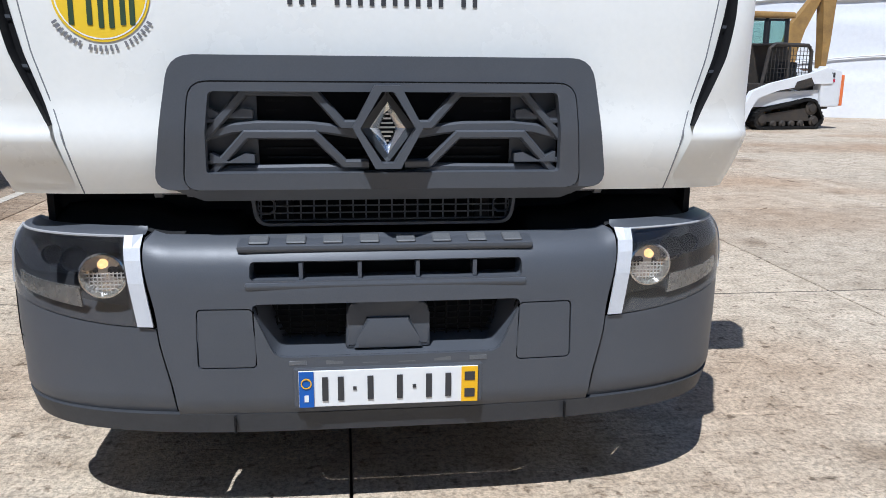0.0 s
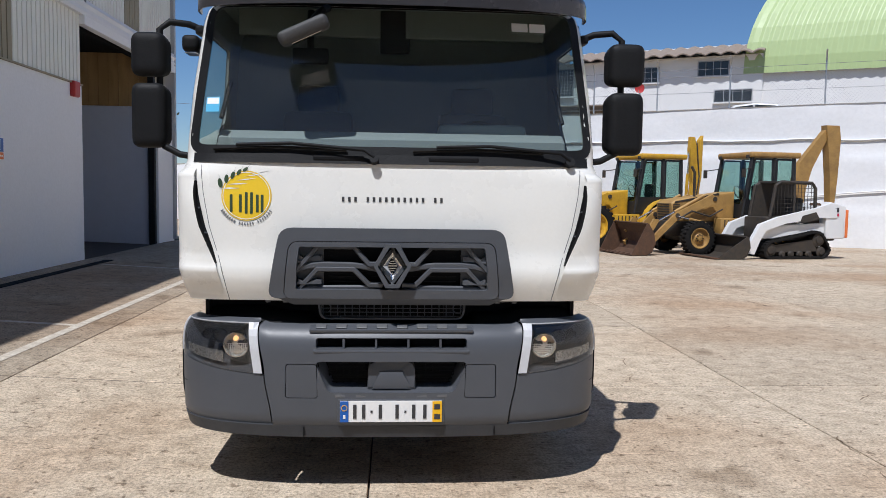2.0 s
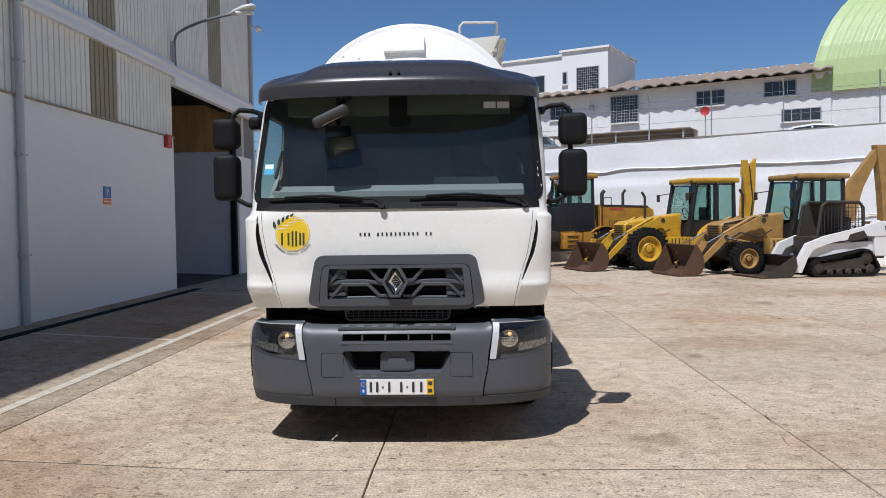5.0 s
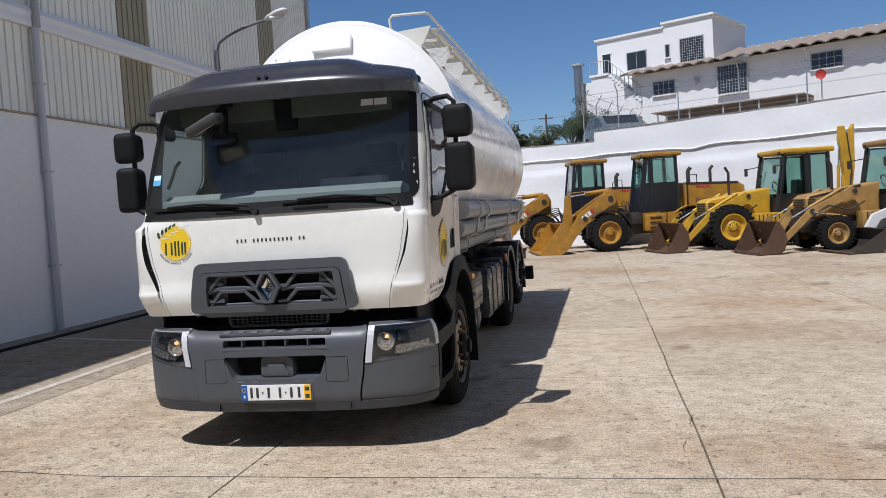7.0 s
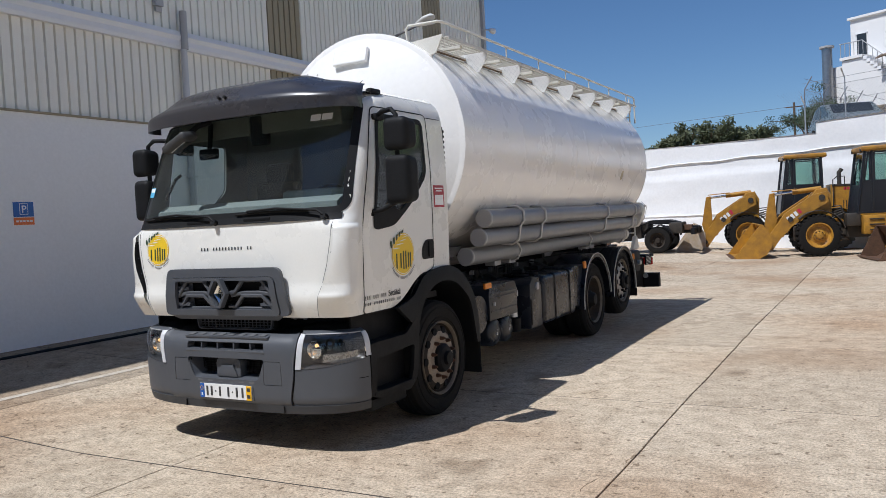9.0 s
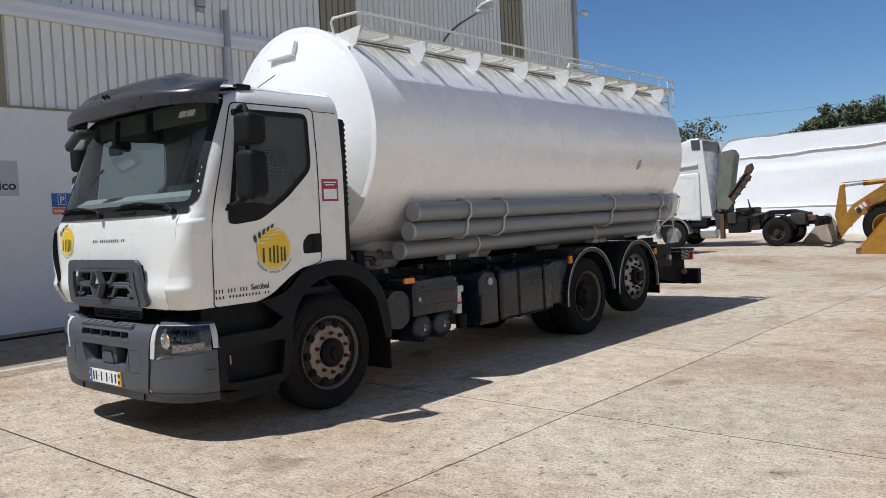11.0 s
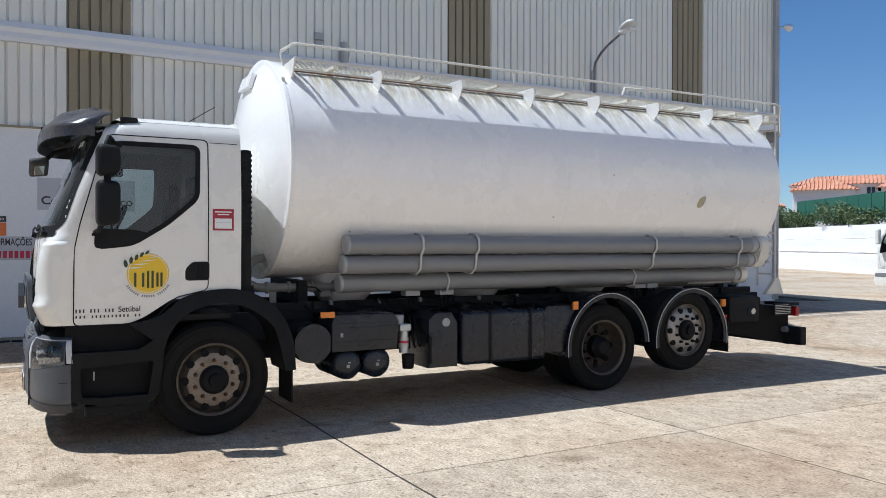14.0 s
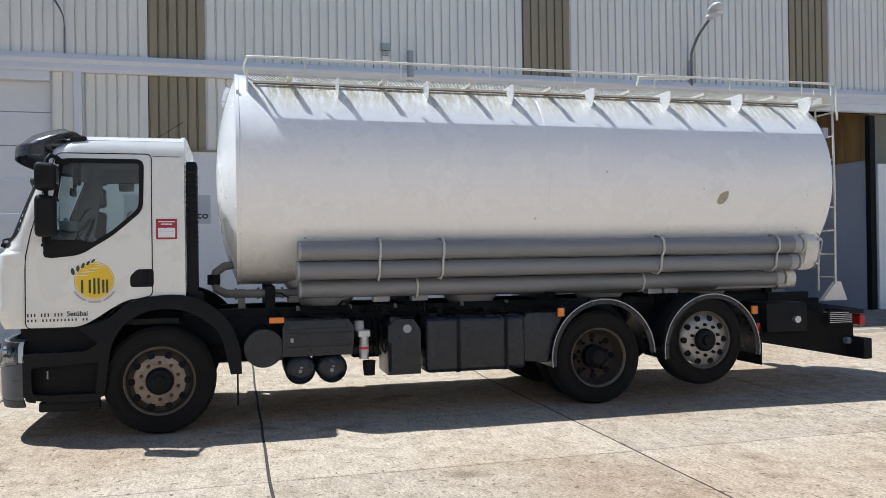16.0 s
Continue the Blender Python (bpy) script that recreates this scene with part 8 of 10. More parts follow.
        for px, pz, pr in ((-0.18, 1.88, 0.10), (0.78, 1.22, 0.085), (1.45, 0.42, 0.085)):
            put(t, "pivot_pin", b_cyl((px, y - 0.075, pz), (px, y + 0.075, pz), pr, seg=14), "machine_dark", sm=40)
        ram(t, (-0.25, y - sg * 0.1, 0.95), (0.78, y - sg * 0.1, 1.08), 0.06)
        for k in range(4):
            part("arm_mark", b_box((0.50 + 0.11 * k, y + sg * 0.056, 1.48 - 0.08 * k), (0.095, 0.006, 0.16), 0, rot=Matrix.Rotation(radians(33), 3, 'Y')), M["letter_red" if k < 1 else "signwhite"], t)
    put(t, "rocker_link", b_prism([(1.18, 2.12), (1.34, 2.08), (1.40, 1.75), (1.52, 1.05), (1.42, 0.66), (1.20, 0.70), (1.14, 1.20)], "y", yc - 0.06, yc + 0.06, bevel=0.01), "loader_yellow")
    ram(t, (-0.25, yc, 2.18), (1.22, yc, 2.05), 0.085)
    put(t, "ram_guard", b_tube([(0.5, yc + 0.12, 2.2), (1.28, yc + 0.12, 2.16)], 0.02, 6), "loader_yellow")
    put(t, "tipping_link", b_prism([(1.36, 0.72), (1.50, 0.72), (1.62, 0.62), (1.55, 0.52)], "y", yc - 0.05, yc + 0.05), "loader_yellow")
    put(t, "cross_tube", b_cyl((1.05, yc - 0.42, 0.72), (1.05, yc + 0.42, 0.72), 0.08, seg=14), "loader_yellow")
    prof = [(2.65, 0.03), (1.85, 0.02), (1.62, 0.14), (1.46, 0.42), (1.48, 0.78), (1.70, 1.10), (1.78, 1.13)]
    b = bucket(t, prof, 2.5, bucket_mat)
    b.location.y = yc
    for v in (0.25, -0.25):
        part("bucket_rib", b_box((1.50, v * 2, 0.5), (0.12, 0.05, 0.6), 0.01), M[bucket_mat], b)
    return t

def grown(t, k):
    """A machine of the same build, larger by k."""
    t.scale = (k, k, k)
    return t

def backhoe(loc, rz, style):
    """A backhoe loader. style 0: bright yellow with four big wheels; 1: faded ochre with small front wheels."""
    body = "bright_yellow" if style == 0 else "faded_yellow"
    t = thing("backhoe_loader", loc, rz, "bright yellow backhoe loader with dull bucket, parked" if style == 0 else "faded ochre backhoe loader with rusty bucket, parked", "backhoe loader", "backhoe loaders")
    yc = -1.02
    RF, RR = (0.66, 0.70) if style == 0 else (0.47, 0.70)
    WB = 2.45
    rimc = "bright_yellow" if style == 0 else "faded_yellow"
    for sg, y in ((1, 0.0), (-1, -2.04)):
        machine_wheel(t, 0, y, RF, RF, 0.36 if style == 0 else 0.28, rimc, sg)
        machine_wheel(t, -WB, y + (0.1 if style else 0.0) * sg, RR, RR, 0.42, rimc, sg)
    for x, r in ((0, RF), (-WB, RR)):
        put(t, "axle", b_cyl((x, yc - 0.75, r), (x, yc + 0.75, r), 0.12, seg=14), "machine_dark")
    # Chassis takes the dark colour too, for the shade below the hood
    put(t, "chassis", b_box((-0.95, yc, 0.72), (3.3, 0.8, 0.42), 0.05), "machine_dark", sm=40)
    hood = b_prism([(0.52, 0.90), (0.56, 1.40), (0.42, 1.50), (-1.40, 1.74), (-1.40, 0.9)], "y", yc - 0.42, yc + 0.42, bevel=0.06, seg=3)
    hd = put(t, "engine_hood", hood, body, "engine hood", 40)
    for k in range(7):
        part("grille_slat", b_box((0.555, yc, 0.95 + 0.07 * k), (0.03, 0.6, 0.03), 0.005), M["machine_dark"], hd)
        part("side_louvre", b_box((0.40, yc + 0.425, 0.95 + 0.07 * k), (0.20, 0.02, 0.03)), M["machine_dark"], hd)
    if style:
        part("hood_stripe", b_prism([(0.45, 1.45), (-0.9, 1.70), (-0.9, 1.64), (0.45, 1.40)], "y", yc + 0.415, yc + 0.43), M["machine_dark"], hd)
    put(t, "exhaust_stack", b_tube([(-0.2, yc + 0.3, 1.6), (-0.2, yc + 0.3, 2.25), (-0.1, yc + 0.3, 2.42)], 0.04, 10), "machine_dark", sm=50)
    cb = cab_box(t, -3.10, -1.42, 1.55, 1.02, 2.70, 0.28, "cab_black", "bright_yellow" if style == 0 else "faded_yellow", 0.10, 0.48, mid=-2.40)
    cb.location.y = yc
    for sg in (1, -1):
        yo = yc + sg * 1.02
        fn = lambda u, v: Vector((-WB + math.cos(radians(170 - 160 * u)) * 0.86, yo - sg * 0.5 * v, 0.62 + math.sin(radians(170 - 160 * u)) * 0.86))
        put(t, "rear_fender", thick(b_grid(fn, [i / 12 for i in range(13)], [0, 1]), 0.025), body, "rounded rear wheel fender", 50)
        # loader arms
        y = yc + sg * 0.62
        put(t, "loader_arm", b_prism([(-0.72, 1.55), (-0.55, 1.66), (0.55, 1.15), (1.25, 0.45), (1.45, 0.30), (1.36, 0.17), (1.17, 0.32), (0.46, 1.00), (-0.70, 1.43)], "y", y - 0.055, y + 0.055, bevel=0.012), body, "loader arm")
        ram(t, (-0.35, y + sg * 0.08, 0.85), (0.5, y + sg * 0.08, 1.05), 0.05, body=body)
        for px, pz in ((-0.62, 1.53), (0.50, 1.07), (1.34, 0.27)):
            put(t, "pivot_pin", b_cyl((px, y - 0.075, pz), (px, y + 0.075, pz), 0.065, seg=12), "machine_dark", sm=40)
        put(t, "hydraulic_hose", b_tube([(-0.9, y, 1.25), (-0.45, y + sg * 0.09, 1.05), (0.1, y + sg * 0.09, 1.2), (0.5, y + sg * 0.08, 0.95)], 0.022, 6), "machine_dark", sm=50)
        ram(t, (-0.30, y, 1.62), (1.15, y, 0.86), 0.045, body=body)
        put(t, "tipping_link", b_prism([(1.02, 0.95), (1.18, 0.98), (1.42, 0.60), (1.30, 0.50)], "y", y - 0.04, y + 0.04), body)
        put(t, "cab_step", b_box((-1.2, yc + sg * 0.85, 0.55), (0.5, 0.2, 0.06), 0.01), "machine_dark")
        put(t, "stabiliser_leg", b_box((-3.55, yc + sg * 0.75, 0.75), (0.16, 0.18, 1.0), 0.02), body, sm=40)
        put(t, "stabiliser_foot", b_box((-3.55, yc + sg * 0.75, 0.24), (0.35, 0.3, 0.06), 0.01), "machine_dark")
        put(t, "mirror", b_box((-1.3, yc + sg * 0.95, 2.25), (0.05, 0.16, 0.24), 0.02), "machine_dark")
        put(t, "mirror_stay", b_tube([(-1.65, yc + sg * 0.75, 2.4), (-1.35, yc + sg * 0.95, 2.35)], 0.014), "machine_dark")
    put(t, "side_box", b_box((-1.15, yc + 0.65, 0.78), (0.85, 0.35, 0.45), 0.03), body, sm=40)
    for k in range(6):
        part("box_slot", b_box((-1.45 + 0.12 * k, yc + 0.83, 0.86), (0.03, 0.012, 0.2)), M["machine_dark"], t)
    prof = [(2.15, 0.02), (1.62, 0.02), (1.42, 0.12), (1.32, 0.36), (1.38, 0.62), (1.55, 0.86), (1.62, 0.90)]
    b = bucket(t, [(1.32 + (x - 1.32) * 0.82, z * 0.95) for x, z in prof], 1.95, "rust", 7 if style else 0)
    b.location.y = yc
    # backhoe: folded boom, dipper and bucket, standing up behind the cab
    put(t, "kingpost", b_box((-3.65, yc + 0.1, 0.85), (0.35, 0.5, 1.0), 0.04), body, sm=40)
    lean = 0.0 if style == 0 else 0.25
    bx = lambda x, z: (-3.80 - 0.72 * x + lean * (z - 1.0), z)
    top = 3.45 if style == 0 else 3.55
    if style == 0:
        boom = [bx(-0.10, 1.0), bx(0.16, 1.0), bx(0.26, 2.0), bx(0.18, top - 0.3), bx(0.10, top), bx(-0.10, top), bx(-0.14, top - 0.4), bx(0.06, 2.0)]
        dip = [(x - 0.36, z) for x, z in [bx(0.0, top + 0.05), bx(-0.16, top - 0.1), bx(-0.30, 2.2), bx(-0.30, 1.55), bx(-0.16, 1.55), bx(-0.04, 2.2)]]
        put(t, "boom_hose", b_tube([(bx(0.1, 1.2)[0], yc + 0.27, 1.2), (bx(0.28, 2.2)[0], yc + 0.28, 2.2), (bx(0.12, top - 0.2)[0], yc + 0.27, top - 0.2)], 0.02, 6), "machine_dark")
    else:
        boom = [(-3.45, 1.05), (-3.75, 1.05), (-3.85, 1.9), (-4.02, 2.45), (-4.50, 3.35), (-4.72, 3.62), (-4.52, 3.66), (-4.30, 3.42), (-3.62, 2.62), (-3.42, 2.05)]
        dip = [(-4.42, 3.70), (-4.86, 3.70), (-4.92, 3.30), (-4.86, 2.2), (-4.80, 1.45), (-4.64, 1.45), (-4.60, 2.2), (-4.50, 3.10)]
        ram(t, (-4.88, yc + 0.12, 3.3), (-4.92, yc + 0.12, 1.6), 0.05, body=body)
    put(t, "boom", b_prism(boom, "y", yc + 0.02, yc + 0.20, bevel=0.02), body, "folded backhoe boom")
    put(t, "dipper", b_prism(dip, "y", yc + (0.02 if style == 0 else 0.0), yc + (0.22 if style == 0 else 0.26), bevel=0.02), body, "folded dipper arm")
    if style == 0:
        ram(t, (*bx(-0.22, 1.3)[:1], yc + 0.12, 1.3), (bx(-0.12, top - 0.5)[0], yc + 0.12, top - 0.5), 0.05, body=body)
    hb = [(-4.25, 1.45), (-4.05, 1.05), (-4.25, 0.70), (-4.62, 0.65), (-4.75, 0.9), (-4.60, 1.0)]
    put(t, "digging_bucket", b_prism(hb, "y", yc - 0.1, yc + 0.35, bevel=0.02), "rust", "rusty digging bucket")
    return t

def track_loader(loc, rz):
    t = thing("track_loader", loc, rz, "white compact rubber-track loader with black bucket", "track loader")
    yc = -0.82
    for sg in (1, -1):
        y = yc + sg * 0.67
        path = []
        c = [(0.72, 0.20, 0.20), (-0.72, 0.20, 0.20), (-0.62, 0.52, 0.20)]
        loop = [(0.80, 0.02), (-0.74, 0.02), (-0.90, 0.12), (-0.94, 0.26), (-0.80, 0.52), (-0.68, 0.68), (-0.48, 0.72), (0.78, 0.46), (0.92, 0.36), (0.95, 0.18), (0.90, 0.07)]
        tr = bmesh.new()
        out, inn = loop, offset(loop[::-1], -0.05)[::-1]
        A = [[tr.verts.new((x, y + d, z)) for x, z in out] for d in (-0.16, 0.16)]
        B = [[tr.verts.new((x, y + d, z)) for x, z in inn] for d in (-0.16, 0.16)]
        n = len(loop)
        for i in range(n):
            j = (i + 1) % n
            tr.faces.new((A[0][i], A[0][j], A[1][j], A[1][i]))
            tr.faces.new((B[0][i], B[1][i], B[1][j], B[0][j]))
            for q in (0, 1):
                tr.faces.new((A[q][i], B[q][i], B[q][j], A[q][j]))
        tk = put(t, "rubber_track", tr, "rubber", "black rubber track")
        lug = bmesh.new()
        for i in range(n):
            p, q = Vector((loop[i][0], 0, loop[i][1])), Vector((loop[(i + 1) % n][0], 0, loop[(i + 1) % n][1]))
            m = max(1, round((q - p).length / 0.085))
            for k in range(m):
                s = p + (q - p) * (k + 0.5) / m
                a = math.atan2(q.z - p.z, q.x - p.x)
                b_box((s.x, y, s.z), (0.035, 0.31, 0.035), 0, lug, rot=Matrix.Rotation(-a, 3, 'Y'))
        part("track_tread", lug, M["rubber"], tk)
        for x, z, r in ((-0.62, 0.50, 0.17), (0.74, 0.24, 0.17), (-0.70, 0.19, 0.13), (-0.35, 0.13, 0.09), (-0.1, 0.13, 0.09), (0.15, 0.13, 0.09), (0.4, 0.13, 0.09)):
            part("track_roller", b_lathe([(-0.10 * sg, r), (0.10 * sg, r), (0.12 * sg, r * 0.6), (0.14 * sg, r * 0.55), (0.14 * sg, 0.003)], 20, "y", (x, y, z), caps=False), M["machine_dark"], tk, smooth_angle=35)
        part("track_frame", b_prism([(-0.6, 0.2), (0.7, 0.18), (0.75, 0.34), (-0.45, 0.50)], "y", y - 0.09, y + 0.09), M["machine_dark"], tk)
        # white side body and lift arm
        put(t, "side_body", b_prism([(0.95, 0.52), (1.02, 0.72), (0.30, 0.86), (-0.9, 0.92), (-0.95, 0.62), (-0.5, 0.74), (0.6, 0.52)], "y", y - 0.14, y + 0.02, bevel=0.02), "machine_white", "white side body")
        put(t, "lift_arm", b_prism([(-1.10, 1.26), (-0.95, 1.44), (-0.55, 1.30), (0.55, 1.06), (1.05, 0.88), (1.32, 0.42), (1.38, 0.14), (1.18, 0.12), (1.05, 0.48), (0.88, 0.74), (0.35, 0.90), (-0.62, 1.05), (-1.12, 1.05)], "y", y - 0.02, y + 0.12, bevel=0.015), "machine_white", "white lift arm")
        part("arm_inset", b_prism([(-0.62, 1.02), (-0.05, 0.93), (-0.12, 1.10), (-0.50, 1.20)], "y", y + 0.11, y + 0.125), M["machine_dark"], t)
        ram(t, (-0.9, y - 0.06, 0.72), (0.10, y - 0.06, 0.98), 0.04, body="machine_dark")
        put(t, "rear_upright", b_prism([(-1.35, 0.52), (-0.82, 0.52), (-0.80, 1.30), (-0.92, 1.46), (-1.34, 1.36)], "y", y - 0.18, y + 0.10, bevel=0.03), "machine_white", "white rear upright")
        for k in range(4):
            part("name_bar", b_box((-0.88 - 0.085 * k, y + sg * 0.0 + 0.108, 1.26), (0.06, 0.006, 0.11)), M["letter"], t)
        part("name_bar", b_box((-1.02, y + 0.108, 1.13), (0.3, 0.006, 0.07)), M["letter_red"], t)
    put(t, "engine_door", b_box((-1.42, yc, 0.95), (0.12, 1.3, 0.8), 0.04), "machine_white", sm=40)
    put(t, "tail_panel", b_box((-1.50, yc, 0.90), (0.06, 1.36, 0.72), 0.02), "orange", "orange rear panel")
    put(t, "main_body", b_box((-0.3, yc, 0.75), (2.0, 1.0, 0.6), 0.05), "machine_dark", sm=40)
    # caged cab
    cg = put(t, "operator_cab", b_prism([(-0.72, 1.10), (0.55, 0.80), (0.58, 1.0), (0.42, 1.88), (0.30, 1.95), (-0.62, 1.93), (-0.72, 1.80)], "y", yc - 0.40, yc - 0.37), "machine_dark", "black caged operator cab")
    fr = bmesh.new()
    for sg in (1, -1):
        yy = yc + sg * 0.45
        b_tube([(-0.72, yy, 1.05), (-0.70, yy, 1.80), (-0.60, yy, 1.93), (0.30, yy, 1.95), (0.44, yy, 1.86), (0.60, yy, 0.9)], 0.045, 8, fr)
        b_tube([(-0.1, yy, 1.0), (-0.1, yy, 1.93)], 0.035, 6, fr)
    b_box((-0.15, yc, 1.95), (0.95, 0.92, 0.05), 0.01, fr)
    part("cage_frame", fr, M["machine_dark"], cg)
    ms = bmesh.new()
    for k in range(13):
        x = -0.68 + 0.095 * k
        b_box((x, yc + 0.45, 1.50), (0.012, 0.01, 0.84), 0, ms)
    for k in range(9):
        b_box((-0.10, yc + 0.45, 1.10 + 0.1 * k), (1.16, 0.01, 0.012), 0, ms)
    part("side_mesh", ms, M["machine_dark"], cg)
    part("operator_seat", b_box((-0.42, yc, 1.25), (0.2, 0.5, 0.6), 0.06), M["seat"], cg)
    prof = [(2.28, 0.02), (1.62, 0.02), (1.45, 0.10), (1.36, 0.30), (1.40, 0.52), (1.46, 0.56)]
    b = bucket(t, prof, 1.7, "machine_dark")
    tagged(b, "black steel bucket")
    b.location.y = yc
    return t

HEAD = 193
grown(wheel_loader((2.58, 26.3, ground_z(2.6, 26.3)), HEAD, "loader_yellow"), 1.02)
grown(wheel_loader((-0.05, 29.5, ground_z(-0.1, 29.4)), HEAD, "worn_steel"), 1.04)
grown(backhoe((6.4, 23.6, ground_z(6.4, 23.6)), 194, 0), 1.1)
grown(backhoe((8.6, 20.4, ground_z(8.6, 20.4)), 190, 1), 1.06)
grown(track_loader((10.85, 19.2, ground_z(10.8, 19.2)), 188), 1.08)

# ---- white tractor unit with a folding crane ----
def tractor_unit(loc, rz):
    t = thing("tractor_unit", loc, rz, "white high-roof tractor unit with an olive loading crane behind the cab", "truck")
    yc = -1.2
    R = 0.50
    def road_wheel(x, y, out, dual=False):
        prof = [(-0.28, 0.29), (-0.29, 0.40), (-0.26, 0.47), (-0.2, 0.5), (-0.08, 0.5), (-0.02, 0.47), (0.0, 0.40), (-0.01, 0.29)]
        w = put(t, "wheel", b_lathe([(out * a, r) for a, r in prof], 32, "y", (x, y, R), caps=False), "rubber", "truck tyre", 35)
        rp = [(0.0, 0.30), (-0.06, 0.27), (-0.12, 0.24), (-0.13, 0.10), (0.0, 0.09), (0.0, 0.003)] if dual else [(0.0, 0.30), (-0.06, 0.27), (0.0, 0.2), (0.02, 0.12), (0.05, 0.1), (0.06, 0.003)]
        part("rim", b_lathe([(out * a, r) for a, r in rp], 28, "y", (x, y, R), caps=False), M["rim_drive" if dual else "rim_alu"], w, smooth_angle=35)
        for k in range(10):
            a = 2 * math.pi * k / 10
            nut = new("wheel_nut", nut_mesh(M["machine_dark"]))
            nut.parent = w
            nut.matrix_local = pose(x + 0.165 * math.cos(a), y + out * (-0.125 if dual else 0.01), R + 0.165 * math.sin(a), -90 * out, 0, 0)
    for sg, y in ((1, 0.0), (-1, -2.4)):
        road_wheel(0, y, sg)
        road_wheel(-3.7, y, sg, True)
    for s in (0.43, -0.43):
        put(t, "frame_rail", b_box((-2.3, yc + s, 0.85), (5.6, 0.08, 0.26), 0.01), "chassis")
    put(t, "axle", b_cyl((0, yc - 0.9, R), (0, yc + 0.9, R), 0.07), "chassis")
    put(t, "axle", b_cyl((-3.7, yc - 0.9, R), (-3.7, yc + 0.9, R), 0.09), "chassis")
    # cab side profile, front to the +x
    body = [(1.30, 0.95), (1.36, 1.55), (1.02, 2.42), (0.95, 2.62), (0.90, 2.72), (-1.02, 2.78), (-1.06, 1.0), (-0.65, 1.0), (-0.5, 1.12), (0.5, 1.12), (0.62, 0.95)]
    cabp = put(t, "cab", b_prism(body, "y", yc - 1.2, yc + 1.2, bevel=0.06, seg=3), "cab_white", "white sleeper cab", 40)
    hi = [(0.95, 2.70), (0.90, 3.05), (0.66, 3.48), (0.10, 3.78), (-0.72, 4.06), (-1.04, 4.06), (-1.04, 2.76)]
    part("high_roof", b_prism(hi, "y", yc - 1.12, yc + 1.12, bevel=0.10, seg=3), M["cab_white"], cabp, smooth_angle=40)
    part("roof_window", b_prism([(-0.78, 3.62), (-1.10, 3.60), (-1.08, 3.98), (-0.74, 4.0)], "y", yc - 1.135, yc + 1.135), M["dark_plate"], cabp, "dark translucent deflector panel")
    part("roof_side_fairing", b_prism([(0.86, 2.90), (-0.95, 3.06), (-0.98, 3.11), (0.84, 2.95)], "y", yc - 1.19, yc + 1.19), M["cab_white"], cabp)
    part("side_deflector", b_prism([(-1.06, 1.15), (-1.0, 2.8), (-0.86, 3.98), (-1.16, 3.98), (-1.28, 2.75), (-1.45, 1.15)], "y", yc + 1.08, yc + 1.13, bevel=0.01), M["cab_white"], cabp)
    part("side_deflector", b_prism([(-1.06, 1.15), (-1.0, 2.8), (-0.86, 3.98), (-1.16, 3.98), (-1.28, 2.75), (-1.45, 1.15)], "y", yc - 1.13, yc - 1.08, bevel=0.01), M["cab_white"], cabp)
    for sg in (1, -1):
        y = yc + sg * 1.203
        win = rounded([(0.30, 1.72), (0.74, 1.70), (1.12, 1.80), (0.88, 2.36), (0.30, 2.36)], 0.05, 3)
        part("window_frame", b_fill(offset(rounded([(0.26, 1.66), (1.24, 1.45), (1.16, 1.85), (0.90, 2.42), (0.26, 2.42)], 0.05, 3), 0.0), lambda a, b: Vector((a, y + sg * 0.001, b)), 3), M["black_plastic"], cabp)
        part("window", b_fill(win, lambda a, b: Vector((a, y + sg * 0.004, b)), 3), M["tinted_pane"], cabp, "green tinted side window")
        part("door_handle", b_box((0.18, y, 1.42), (0.2, 0.015, 0.12), 0.02), M["black_plastic"], cabp)
        part("door_seam", b_ring(offset(rounded([(0.12, 1.14), (1.20, 1.0), (1.26, 1.5), (0.95, 2.48), (0.12, 2.48)], 0.05, 3), 0.006), offset(rounded([(0.12, 1.14), (1.20, 1.0), (1.26, 1.5), (0.95, 2.48), (0.12, 2.48)], 0.05, 3), -0.006), lambda a, b: Vector((a, y + sg * 0.001, b))), M["signgrey"], cabp)
        part("locker_seam", b_ring(offset(rounded([(-0.85, 1.3), (0.06, 1.3), (0.06, 2.6), (-0.85, 2.6)], 0.05, 3), 0.005), offset(rounded([(-0.85, 1.3), (0.06, 1.3), (0.06, 2.6), (-0.85, 2.6)], 0.05, 3), -0.005), lambda a, b: Vector((a, y + sg * 0.001, b))), M["signgrey"], cabp)
        part("mirror", b_box((1.18, yc + sg * 1.38, 2.0), (0.12, 0.2, 0.5), 0.04), M["cab_white"], cabp)
        fn = lambda u, v: Vector((math.cos(radians(180 - 175 * u)) * 0.62, yc + sg * (1.22 - 0.4 * v), R + 0.02 + math.sin(radians(180 - 175 * u)) * 0.64))
        put(t, "front_fender", thick(b_grid(fn, [i / 14 for i in range(15)], [0, 1]), 0.06), "tube_grey", "grey front wheel arch", 50)
        put(t, "rear_fender", thick(b_grid(lambda u, v: Vector((-3.7 + math.cos(radians(170 - 160 * u)) * 0.6, yc + sg * (1.2 - 0.5 * v), R + math.sin(radians(170 - 160 * u)) * 0.6)), [i / 12 for i in range(13)], [0, 1]), 0.02), "chassis", sm=50)
    ws = part("windscreen", b_grid(lambda y, z: (1.375 - (z - 1.55) * 0.39, y, z), [yc - 1.0, yc + 1.0], [1.58, 2.45]), M["mach_glass"], cabp)
